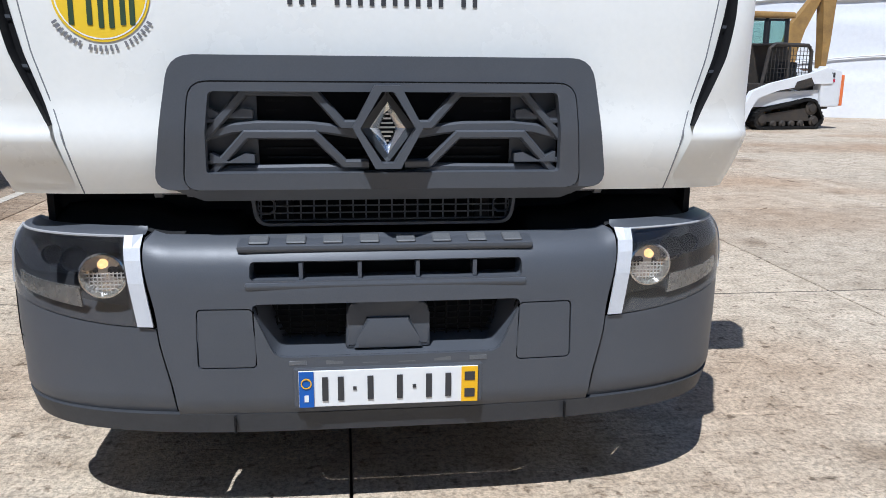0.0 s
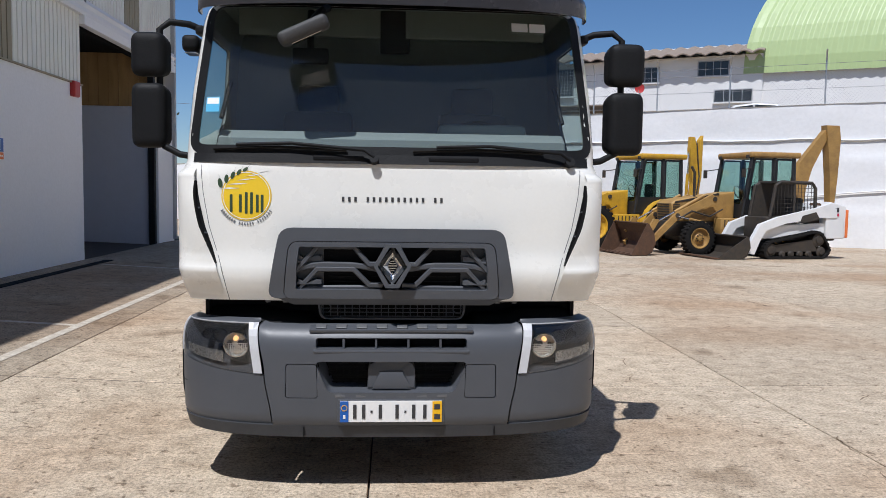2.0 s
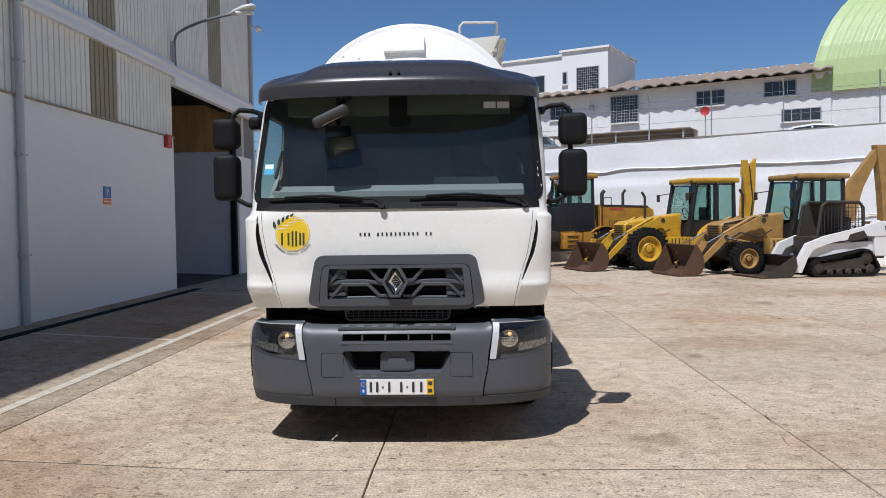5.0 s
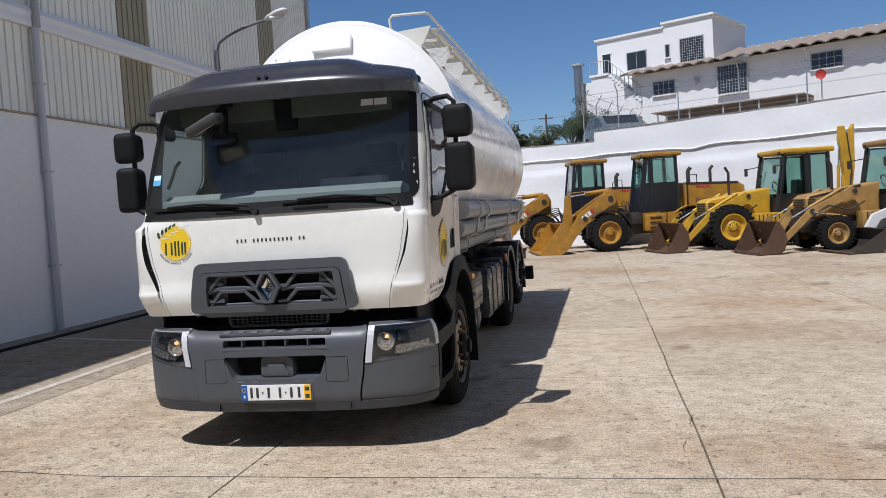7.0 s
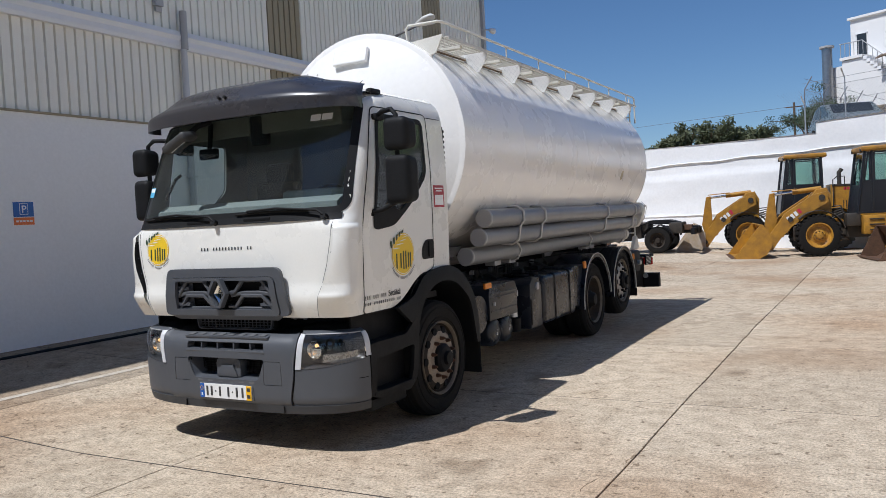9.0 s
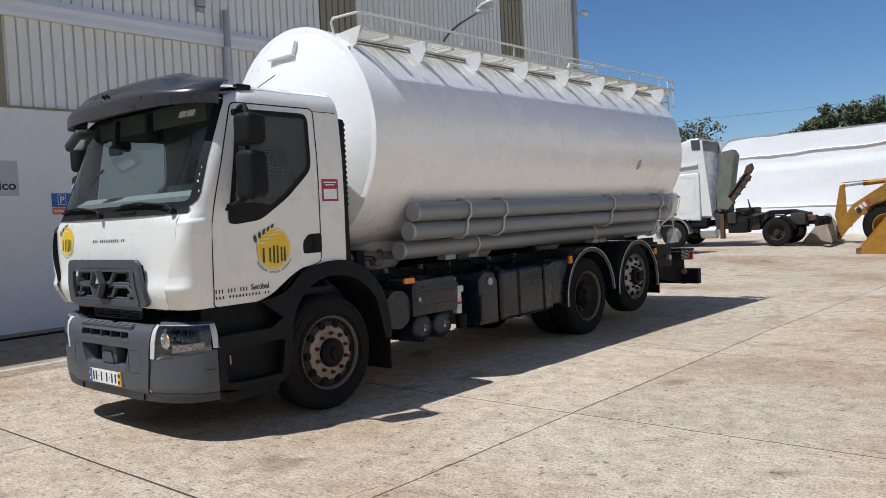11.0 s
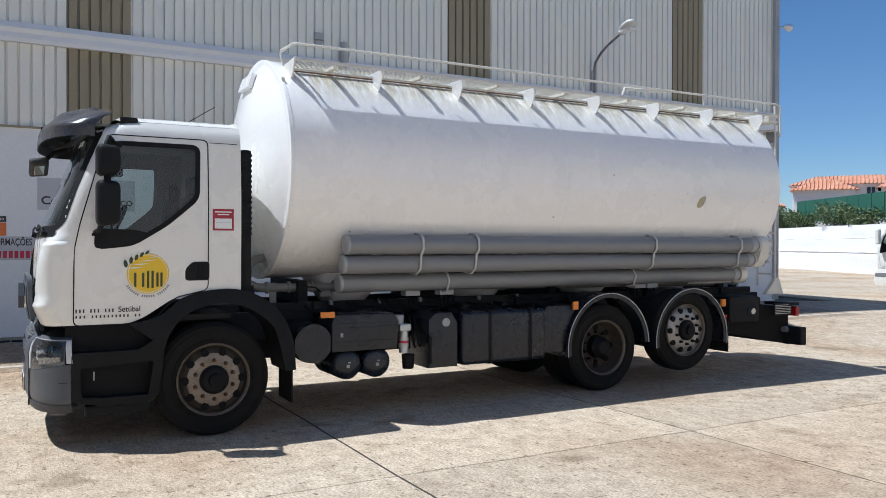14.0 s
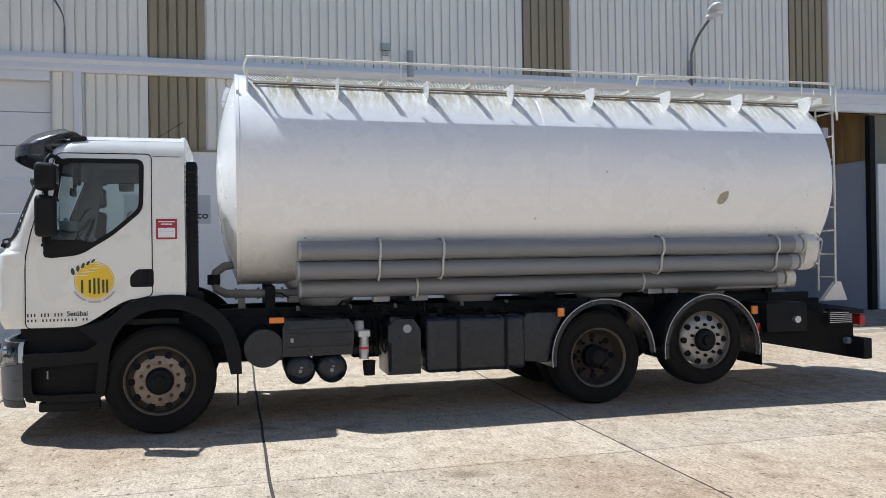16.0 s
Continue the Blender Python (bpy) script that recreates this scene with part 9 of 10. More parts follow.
    put(t, "bumper", b_prism([(0.62, 0.35), (1.38, 0.35), (1.42, 0.62), (1.32, 0.95), (0.62, 0.95)], "y", yc - 1.22, yc + 1.22, bevel=0.05), "cab_white", "white bumper", 40)
    put(t, "bumper_insert", b_box((1.02, yc + 1.22, 0.74), (0.7, 0.02, 0.12), 0.01), "tube_grey")
    put(t, "fuel_tank", b_lathe([(-0.33, 0.0), (-0.33, 0.20), (-0.29, 0.235), (0.25, 0.235), (0.29, 0.20), (0.29, 0.0)], 24, "x", (-1.25, yc + 0.90, 0.55), caps=False), "galv", "bare metal tank", 40)
    put(t, "battery_box", b_box((-2.35, yc + 0.85, 0.75), (0.7, 0.5, 0.5), 0.04), "chassis", sm=40)
    put(t, "side_box", b_box((-0.95, yc + 0.9, 0.92), (0.6, 0.5, 0.3), 0.03), "chassis", sm=40)
    put(t, "fifth_wheel", b_prism([(-4.2, 1.10), (-3.2, 1.10), (-3.1, 1.18), (-3.3, 1.26), (-4.0, 1.26), (-4.4, 1.16)], "y", yc - 0.45, yc + 0.45, bevel=0.02), "chassis", "black fifth wheel plate")
    put(t, "tail_beam", b_box((-5.0, yc, 0.8), (0.15, 2.2, 0.25), 0.02), "chassis")
    for k in range(4):
        put(t, "tail_part", b_box((-4.85 + 0.08 * k, yc + 0.7 - 0.1 * k, 0.95), (0.2, 0.3, 0.2), 0.03), "rust")
    # oily chassis gear between the crane and the rear axle
    for x, dy, z, a, b, c in ((-1.75, 0.55, 0.95, 0.5, 0.9, 0.6), (-2.85, 0.62, 0.86, 0.42, 0.5, 0.56), (-3.05, 0.2, 1.02, 0.5, 1.2, 0.34), (-4.35, 0.3, 0.94, 0.5, 1.2, 0.42), (-2.5, 0.2, 1.25, 0.7, 0.9, 0.3)):
        put(t, "chassis_gear", b_box((x, yc + dy, z), (a, b, c), 0.05), "machine_dark", "oily dark chassis gear", 40)
    for k in range(5):
        put(t, "air_line", b_tube([(-1.4, yc + 0.9 - 0.08 * k, 1.15 + 0.05 * k), (-1.9, yc + 1.05, 0.95 + 0.06 * k), (-2.9, yc + 0.98 - 0.05 * k, 1.05), (-3.4, yc + 0.7, 1.2)], 0.02, 6), "hub")
    # crane
    cr = put(t, "crane_base", b_box((-1.95, yc, 1.10), (0.6, 1.9, 0.30), 0.04), "crane_green", "olive green folding crane")
    part("crane_column", b_prism([(-1.50, 1.2), (-1.95, 1.2), (-1.98, 1.8), (-2.22, 3.36), (-2.10, 3.56), (-1.76, 3.50), (-1.46, 1.85)], "y", yc + 0.1, yc + 0.75, bevel=0.04), M["crane_green"], cr)
    lean = Matrix.Rotation(radians(52.7), 3, 'Y')
    for dx, dy, z, l0 in ((-2.32, 0.86, 2.19, 1.50), (-2.42, 1.05, 2.02, 1.34)):
        bo = part("crane_boom", b_box((dx, yc + dy, z), (l0, 0.13, 0.15), 0.02, rot=lean), M["rust"], cr, "rusty folded crane boom")
        for k in range(3):
            part("boom_collar", b_box(Vector((dx, yc + dy, z)) + lean @ Vector((-l0 / 2 + 0.15 + 0.3 * k, 0, 0)), (0.07, 0.19, 0.21), 0.015, rot=lean), M["machine_dark"], bo)
    part("crane_ram", b_cyl((-1.85, yc + 0.95, 1.62), (-2.62, yc + 0.95, 2.62), 0.05, seg=12), M["machine_dark"], cr, smooth_angle=40)
    part("crane_knuckle", b_prism([(-1.62, 1.42), (-2.02, 1.35), (-2.22, 1.62), (-1.98, 1.86), (-1.66, 1.72)], "y", yc + 0.76, yc + 1.12, bevel=0.02), M["crane_green"], cr)
    part("crane_head", b_prism([(-2.62, 2.66), (-2.80, 2.62), (-2.92, 2.80), (-2.86, 2.98), (-2.70, 2.90)], "y", yc + 0.80, yc + 1.10, bevel=0.02), M["rust"], cr)
    part("valve_block", b_box((-2.15, yc + 1.0, 1.05), (0.3, 0.3, 0.4), 0.03), M["machine_dark"], cr)
    for k in range(6):
        part("crane_hose", b_tube([(-2.1 + 0.05 * k, yc + 0.95, 1.2), (-2.5 - 0.06 * k, yc + 1.0, 1.35), (-2.75, yc + 0.8, 1.1 + 0.05 * k), (-2.6, yc + 0.6, 1.7)], 0.018, 6), M["machine_dark"], cr)
    put(t, "stabiliser", b_box((-1.78, yc + 1.0, 0.75), (0.16, 0.16, 0.9), 0.02), "rust")
    return t
grown(tractor_unit((-6.25, 26.4, ground_z(-5.5, 26.4)), 184), 0.95)

NEAR_SET = set(bpy.data.objects)

# ---- buildings above the wall ----
M["house_white"] = mat("white_house_render", (0.80, 0.79, 0.77), rough=0.85, var=0.05, scale=0.8, col2=(0.68, 0.66, 0.62))
M["old_tile"] = mat("weathered_cement_tile", (0.30, 0.24, 0.19), rough=0.9, var=0.2, scale=2, col2=(0.2, 0.15, 0.12))
M["clay_tile"] = mat("orange_clay_tile", (0.47, 0.17, 0.085), rough=0.85, var=0.40, scale=1.3, col2=(0.62, 0.36, 0.24))
M["shed_green"] = mat("pale_green_sheet", (0.42, 0.52, 0.24), rough=0.5, var=0.08, scale=0.6, col2=(0.36, 0.44, 0.20))
M["dark_pane"] = mat("dark_window_pane", (0.03, 0.035, 0.04), rough=0.12, var=0.05, bump=0)
M["screen_green"] = mat("green_fence_screen", (0.02, 0.11, 0.07), rough=0.8, var=0.15)
M["car_silver"] = mat("grey_green_car_paint", (0.21, 0.24, 0.245), rough=0.28, metal=0.4, var=0.03, bump=0)
M["flue_steel"] = mat("dull_flue_steel", (0.36, 0.37, 0.38), rough=0.34, metal=0.9, var=0.2, scale=4)
M["car_white"] = mat("white_car_paint", (0.75, 0.75, 0.75), rough=0.25, var=0.03, bump=0)
M["bark"] = mat("bark", (0.13, 0.09, 0.06), rough=0.9, var=0.3)
M["leaf"] = mat("olive_leaf", (0.065, 0.085, 0.035), rough=0.7, var=0.35, scale=2, col2=(0.11, 0.11, 0.05), bump=0)
M["leaf_hedge"] = mat("hedge_leaf", (0.045, 0.085, 0.022), rough=0.6, var=0.4, scale=3, col2=(0.10, 0.13, 0.04), bump=0)
M["leaf_dark"] = mat("dark_leaf", (0.035, 0.06, 0.022), rough=0.7, var=0.35, scale=2, col2=(0.06, 0.08, 0.03), bump=0)

def wall_frame(a, off, z=0.0):
    """A frame whose x runs along the wall towards the right, y away from the yard."""
    o = on_wall(a, off, z)
    return Matrix(((-WU.x, WN.x, 0, o.x), (-WU.y, WN.y, 0, o.y), (0, 0, 1, z), (0, 0, 0, 1)))
OFF = 26.0
def house_thing(name, a, off, label, cat="house"):
    t = new(name)
    t.matrix_world = wall_frame(a, off)
    return tagged(t, label, cat)
def pane(parent, a0, a1, z0, z1, base, y=0.0, grille=False, bars=2):
    """A recessed window: a0 and a1 run along the wall's line, base the thing's own a."""
    x0, x1 = base - a0, base - a1
    w = part("window", b_box(((x0 + x1) / 2, y - 0.01, (z0 + z1) / 2), (x1 - x0, 0.06, z1 - z0)), M["dark_pane"], parent, "dark glazed window")
    part("frame", thick(b_ring([(x0 - 0.06, z0 - 0.06), (x1 + 0.06, z0 - 0.06), (x1 + 0.06, z1 + 0.06), (x0 - 0.06, z1 + 0.06)], [(x0, z0), (x1, z0), (x1, z1), (x0, z1)], lambda p, q: Vector((p, y - 0.06, q))), 0.05), M["grey_paint"], w)
    n = bars if not grille else 10
    for k in range(1, n):
        part("bar", b_box((x0 + (x1 - x0) * k / n, y - 0.06, (z0 + z1) / 2), (0.03 if not grille else 0.018, 0.03, z1 - z0)), M["grey_paint"], w)
    if grille:
        for k in range(1, 9):
            part("bar", b_box(((x0 + x1) / 2, y - 0.062, z0 + (z1 - z0) * k / 9), (x1 - x0, 0.02, 0.018)), M["grey_paint"], w)
    part("sill", b_box(((x0 + x1) / 2, y - 0.08, z0 - 0.09), (x1 - x0 + 0.2, 0.14, 0.06)), M["house_white"], w)
    return w

B1 = 26.6
h1 = house_thing("house", B1, OFF, "white two-storey flat-roofed house above the yard")
part("wall", b_box((2.75, 3.5, 9.6), (5.5, 7.0, 7.6)), M["house_white"], h1)
part("wall", b_box((7.2, 2.6, 9.7), (3.45, 6.4, 7.75)), M["house_white"], h1)
part("roof", b_box((2.75, 3.5, 13.48), (5.8, 7.3, 0.16), 0.02), M["house_white"], h1)
part("roof", b_box((7.2, 2.6, 13.62), (3.75, 6.7, 0.16), 0.02), M["house_white"], h1)
pane(h1, 24.2, 22.75, 10.95, 12.15, B1)
pane(h1, 19.95, 18.36, 10.75, 12.3, B1, -0.6, True)
pane(h1, 21.0, 20.75, 11.3, 12.1, B1, -0.6, False, 1)
dr = part("door", b_box((26.6 - 25.85, -0.02, 11.6), (0.62, 0.06, 1.55)), M["dark_pane"], h1, "dark grilled door")
part("door_frame", b_box((26.6 - 25.85, -0.04, 12.42), (0.8, 0.05, 0.1)), M["signwhite"], dr)
part("landing", b_box((0.75, -0.7, 10.72), (1.5, 1.4, 0.18)), M["house_white"], h1)
for k in range(11):
    part("step", b_box((1.65 + 0.22 * k, -0.75, 10.55 - 0.2 * k), (0.24, 1.2, 0.2)), M["wash"], h1)
part("stair_base", b_prism([(0.1, 7.4), (0.1, 10.6), (1.5, 10.6), (3.9, 8.4), (3.9, 7.4)], "y", -1.3, -0.1), M["house_white"], h1)
rb = bmesh.new()
for k in range(14):
    x = 0.05 + 0.3 * k
    z = 10.8 if x < 1.5 else 10.8 - (x - 1.5) * 0.91
    b_box((x, -1.35, z + 0.45), (0.03, 0.03, 0.9), 0, rb)
b_tube([(0.0, -1.35, 11.7), (1.5, -1.35, 11.7), (4.1, -1.35, 9.35)], 0.03, 6, rb)
part("stair_rail", rb, M["grey_paint"], h1)
part("lean_to", b_box((-0.9, 2.0, 8.6), (1.9, 3.0, 4.0)), M["house_white"], h1)

B2 = 23.3
h2 = house_thing("long_building", B2, OFF - 1.2, "long white single-storey building with scalloped tile eaves", "building")
part("wall", b_box((9.9, 4.0, 8.0), (19.8, 8.0, 4.6)), M["house_white"], h2)
def tiles(x0, x1, zlo, zhi, y0, y1, pitch=0.9, amp=0.17):
    n = int((x1 - x0) / pitch * 8)
    us = [x0 + (x1 - x0) * i / n for i in range(n + 1)]
    return b_grid(lambda x, v: (x, y0 + (y1 - y0) * v, zlo + (zhi - zlo) * v + amp * abs(math.sin(math.pi * (x - x0) / pitch))), us, [0, 0.3, 0.6, 1.0])
part("roof", thick(tiles(-0.6, 19.9, 10.25, 11.55, -0.9, 4.2), 0.07), M["old_tile"], h2, "weathered corrugated tile roof", 60)
part("rear_roof", tiles(6.4, 20.2, 11.5, 11.2, 4.2, 9.0, 0.5, 0.06), M["old_tile"], h2)
part("clerestory", b_box((13.4, 4.4, 11.0), (13.4, 0.3, 1.3)), M["house_white"], h2)
pane(h2, 21.75, 20.26, 8.7, 9.55, B2, 0, False, 4)
pane(h2, 17.2, 15.35, 8.15, 9.9, B2, -0.1, True)
pane(h2, 11.44, 9.74, 8.85, 9.75, B2, 0, False, 4)
pane(h2, 7.28, 5.5, 9.1, 9.95, B2, 0, False, 4)
pane(h2, 6.26, 4.09, 7.45, 8.15, B2, 0, False, 4)
part("undercroft", b_box((B2 - 16.2, -0.05, 6.35), (9.2, 0.1, 1.5)), M["darkened_concrete"], h2, "bare grey wall under the canopy")
for k in range(5):
    part("canopy_post", b_box((B2 - 20.6 + 2.2 * k, -2.2, 6.2), (0.09, 0.09, 2.0)), M["grey_paint"], h2)
part("canopy", b_box((B2 - 16.2, -1.15, 7.24), (9.6, 2.4, 0.07)), M["old_tile"], h2)
part("wall_lamp", b_box((B2 - 18.6, -0.15, 9.3), (0.3, 0.3, 0.45), 0.08), M["grey_paint"], h2)

ds = house_thing("satellite_dish", 10.7, OFF - 2.2, "red satellite dish on a short pole by the building", "dish")
d = b_lathe([(0.0, 0.01), (0.02, 0.13), (0.05, 0.24), (0.08, 0.30)], 24, "y", (0, 0, 0), caps=False)
bmesh.ops.rotate(d, cent=(0, 0, 0), matrix=Matrix.Rotation(radians(180), 3, 'Z'), verts=d.verts)
bmesh.ops.translate(d, vec=(0, 0, 8.35), verts=d.verts)
part("reflector", d, M["red"], ds, smooth_angle=60)
part("pole", b_cyl((0, 0.05, 6.0), (0, 0.05, 8.3), 0.04), M["grey_paint"], ds)
part("feed_arm", b_tube([(0, -0.1, 7.95), (0.0, -0.55, 8.2)], 0.015), M["grey_paint"], ds)

ch = house_thing("flue", 28.3, OFF, "galvanised metal flue pipe beside the house", "chimney")
part("pipe", b_cyl((0, 0, 6.0), (0, 0, 11.9), 0.33, seg=20), M["flue_steel"], ch, smooth_angle=40)
part("cap", b_lathe([(11.9, 0.34), (11.92, 0.46), (12.05, 0.46), (12.12, 0.1), (12.12, 0.01)], 20, "z"), M["grey_paint"], ch, smooth_angle=40)

sh = house_thing("barrel_shed", 4.1, OFF - 1.0, "barrel-roofed shed of pale green ribbed sheet on white walls", "shed")
part("wall", b_box((8.0, 7.0, 7.4), (16.0, 14.0, 4.0)), M["house_white"], sh)
def vault(x, v):
    a = radians(180 - 180 * v)
    rib = 0.05 * (1 if int(x / 0.28) % 2 else 0)
    y = 9.2 + math.cos(a) * (9.45 + rib)
    return (x + 0.72 * y, y, 9.1 + math.sin(a) * (8.6 + rib))
us = []
x = -0.3
while x < 16.2:
    us += [x, x + 0.22, x + 0.279]
    x += 0.28
part("roof", b_grid(vault, us, [i / 28 for i in range(29)]), M["shed_green"], sh, "pale green ribbed barrel roof")
gb = b_prism([(9.2 + math.cos(radians(180 - 180 * i / 20)) * 9.3, 9.1 + math.sin(radians(180 - 180 * i / 20)) * 8.45) for i in range(21)], "x", -0.1, 0.0)
for v in gb.verts:
    v.co.x += 0.72 * v.co.y
part("gable", gb, M["shed_green"], sh)

# ---- fence on the wall ----
fence = thing("fence", label="chain-link fence with cranked posts along the wall top", category="fence")
FP = [-5.5, -2.6, 0.2, 3.05, 5.4, 7.6, 9.8, 12.2, 13.7, 15.0, 16.2, 18.6, 21.2, 23.6]
for a in FP:
    z = top_z(a)
    h = 1.35 if a > 13 else 1.7
    if a > 14:
        continue
    part("post", b_tube([on_wall(a, 0.22, z - 0.1), on_wall(a, 0.22, z + h - 0.3), on_wall(a, 0.02, z + h)], 0.024, 6), M["galv"], fence)
lk = bmesh.new()
a = -5.5
while a < 13.6:
    z = 4.32
    for d in (1, -1):
        p0, p1 = on_wall(a, 0.22, z + 0.02), on_wall(a + 1.2, 0.22, z + 1.25)
        if d < 0:
            p0, p1 = on_wall(a + 1.2, 0.22, z + 0.02), on_wall(a, 0.22, z + 1.25)
        b_tube([p0, p1], 0.0018, 3, lk)
    a += 0.12
for dz in (0.1, 0.7, 1.25, 1.45):
    b_tube([on_wall(q, 0.2 if dz < 1.3 else 0.08, 4.32 + dz) for q in np.linspace(-5.5, 13.7, 30)], 0.006, 4, lk)
part("wire_mesh", lk, M["lamp_grey"], fence)
# return run of fence going back from the wall, seen beside the shrubs
f2 = thing("fence", label="return of the chain-link fence on leaning posts", category="fence")
for k in range(6):
    p = on_wall(13.8 + 0.5 * k, 0.4 + 2.0 * k, 3.9)
    part("post", b_tube([p, p + Vector((0, 0, 1.7)), p + Vector((0.25, 0.05, 2.15))], 0.022, 6), M["lamp_grey"], f2)
lk = bmesh.new()
for k in range(60):
    u = k * 0.17
    p0, p1 = on_wall(13.8 + 0.25 * u, 0.4 + u, 3.9), on_wall(13.8 + 0.25 * (u + 1.0), 0.4 + u + 1.0, 5.6)
    q0, q1 = on_wall(13.8 + 0.25 * (u + 1.0), 0.4 + u + 1.0, 3.9), on_wall(13.8 + 0.25 * u, 0.4 + u, 5.6)
    b_tube([p0, p1], 0.003, 3, lk)
    b_tube([q0, q1], 0.003, 3, lk)
for z in (5.6, 6.0):
    b_tube([on_wall(13.8 + 0.25 * u, 0.4 + u, z) for u in range(12)], 0.008, 4, lk)
part("wire_mesh", lk, M["lamp_grey"], f2)

# ---- cars on the terrace ----
def car(a, off, rz, paint, label, z=3.72):
    o = on_wall(a, off, z)
    t = thing("car", (o.x, o.y, o.z), rz, label, "car")
    prof = [(-2.05, 0.35), (-2.12, 0.62), (-2.02, 0.86), (-1.55, 0.93), (-0.95, 1.38), (-0.2, 1.45), (0.55, 1.38), (1.15, 0.97), (1.95, 0.80), (2.12, 0.6), (2.1, 0.35)]
    part("body", b_prism(prof, "y", -0.82, 0.82, bevel=0.09, seg=3), M[paint], t, smooth_angle=40)
    for sg in (1, -1):
        q = [(-1.38, 0.95), (-0.88, 1.32), (-0.2, 1.38), (0.48, 1.31), (0.98, 0.96)]
        w = part("side_window", b_prism(q, "y", sg * 0.815, sg * 0.83), M["dark_pane"], t, "dark side windows")
        part("pillar", b_box((-0.15, sg * 0.832, 1.15), (0.07, 0.012, 0.42)), M[paint], w)
        for x in (-1.3, 1.32):
            wl = part("wheel", b_lathe([(-0.1 * sg, 0.18), (-0.1 * sg, 0.31), (0.1 * sg, 0.31), (0.1 * sg, 0.2), (0.08 * sg, 0.18), (0.09 * sg, 0.003)], 24, "y", (x, sg * 0.76, 0.31), caps=False), M["rubber"], t, smooth_angle=35)
    part("windscreen", b_grid(lambda y, v: (0.58 + 0.56 * v, y, 1.385 - 0.40 * v), [-0.68, 0.68], [0.05, 0.95]), M["dark_pane"], t)
    part("rear_window", b_grid(lambda y, v: (-0.98 - 0.54 * v, y, 1.39 - 0.42 * v), [-0.68, 0.68], [0.08, 0.95]), M["dark_pane"], t)
    return t
car(13.6, 2.6, 286, "car_silver", "dark grey-green saloon car parked behind the wall")
car(2.7, 5.0, 152, "car_white", "white hatchback car parked behind the wall", 3.62)

# ---- shrubs and trees ----
def leaf_cloud(bm, c, rad, n, size, rr, flat=1.0):
    for k in range(n):
        while True:
            p = Vector((rr.uniform(-1, 1), rr.uniform(-1, 1), rr.uniform(-1, 1)))
            if p.length < 1:
                break
        p = Vector((p.x * rad, p.y * rad, p.z * rad * flat)) + Vector(c)
        u = Vector((rr.gauss(0, 1), rr.gauss(0, 1), rr.gauss(0, 1))).normalized()
        v = u.orthogonal().normalized()
        s = size * rr.uniform(0.6, 1.4)
        a, b, d, e = (bm.verts.new(p + u * s), bm.verts.new(p + v * s * 0.45), bm.verts.new(p - u * s), bm.verts.new(p - v * s * 0.45))
        bm.faces.new((a, b, d, e))
def shrub(loc, h, w, seed, leafmat="leaf", name="shrub", label="ragged olive-green shrub above the wall", dens=1.0):
    rr = random.Random(seed)
    t = thing(name, tuple(loc), 0, label, "shrub" if name == "shrub" else "tree")
    wood, lv = bmesh.new(), bmesh.new()
    for k in range(9):
        a = rr.uniform(0, 2 * math.pi)
        tip = Vector((math.cos(a) * w * rr.uniform(0.2, 0.9), math.sin(a) * w * rr.uniform(0.2, 0.9), h * rr.uniform(0.6, 1.0)))
        midp = tip * 0.5 + Vector((0, 0, h * 0.12))
        b_tube([(0, 0, -0.2), midp, tip], 0.03 * h / 2, 5, wood)
        leaf_cloud(lv, tip, w * 0.38, int(70 * dens), 0.07, rr, 0.9)
        leaf_cloud(lv, midp, w * 0.4, int(55 * dens), 0.07, rr, 0.8)
    part("trunk", wood, M["bark"], t)
    part("crown", lv, M[leafmat], t)
    return t
rr = random.Random(9)
for k in range(13):
    a = 16.4 + 0.5 * k
    hgt = 0.6 + 0.62 * math.sin(math.pi * (k + 1) / 13) + rr.uniform(-0.15, 0.25)
    shrub(on_wall(a, 1.6 + rr.uniform(-0.3, 0.6), 3.75), hgt, 0.6, 20 + k, dens=0.75)
def tree(loc, h, w, seed, leafmat="leaf_dark", bare=False, label="dark green leafy tree in the distance", dense=1.0):
    rr = random.Random(seed)
    t = thing("tree", tuple(loc), 0, label, "tree")
    wood, lv = bmesh.new(), bmesh.new()
    b_tube([(0, 0, -0.5), (0.05 * h, 0, h * 0.25), (0.02 * h, 0.02 * h, h * 0.5)], 0.035 * h, 8, wood)
    for k in range(14):
        a = rr.uniform(0, 2 * math.pi)
        base = Vector((0.02 * h, 0, h * rr.uniform(0.25, 0.5)))
        tip = Vector((math.cos(a) * w * rr.uniform(0.3, 1), math.sin(a) * w * rr.uniform(0.3, 1), h * rr.uniform(0.55, 1.0)))
        m = base * 0.45 + tip * 0.55 + Vector((0, 0, 0.06 * h))
        b_tube([base, m, tip], 0.009 * h, 5, wood)
        for q in range(5):
            e = tip + Vector((rr.gauss(0, 1), rr.gauss(0, 1), rr.gauss(0, 0.7))) * w * 0.3
            b_tube([m * 0.4 + tip * 0.6, e], 0.004 * h, 4, wood)
            leaf_cloud(lv, e, w * 0.26, 14 if bare else int(75 * dense), h * 0.018 / dense ** 0.35, rr, 0.8)
        if not bare:
            leaf_cloud(lv, tip, w * 0.36, int(120 * dense), h * 0.02 / dense ** 0.35, rr, 0.8)
    part("trunk", wood, M["bark"], t)
    part("crown", lv, M[leafmat], t)
    return t
tree(on_wall(22.0, 13.5, 3.6), 3.3, 1.5, 3, dense=2.2)
tree(on_wall(41.0, 8.5, 1.2), 4.75, 0.95, 5, dense=2.2)
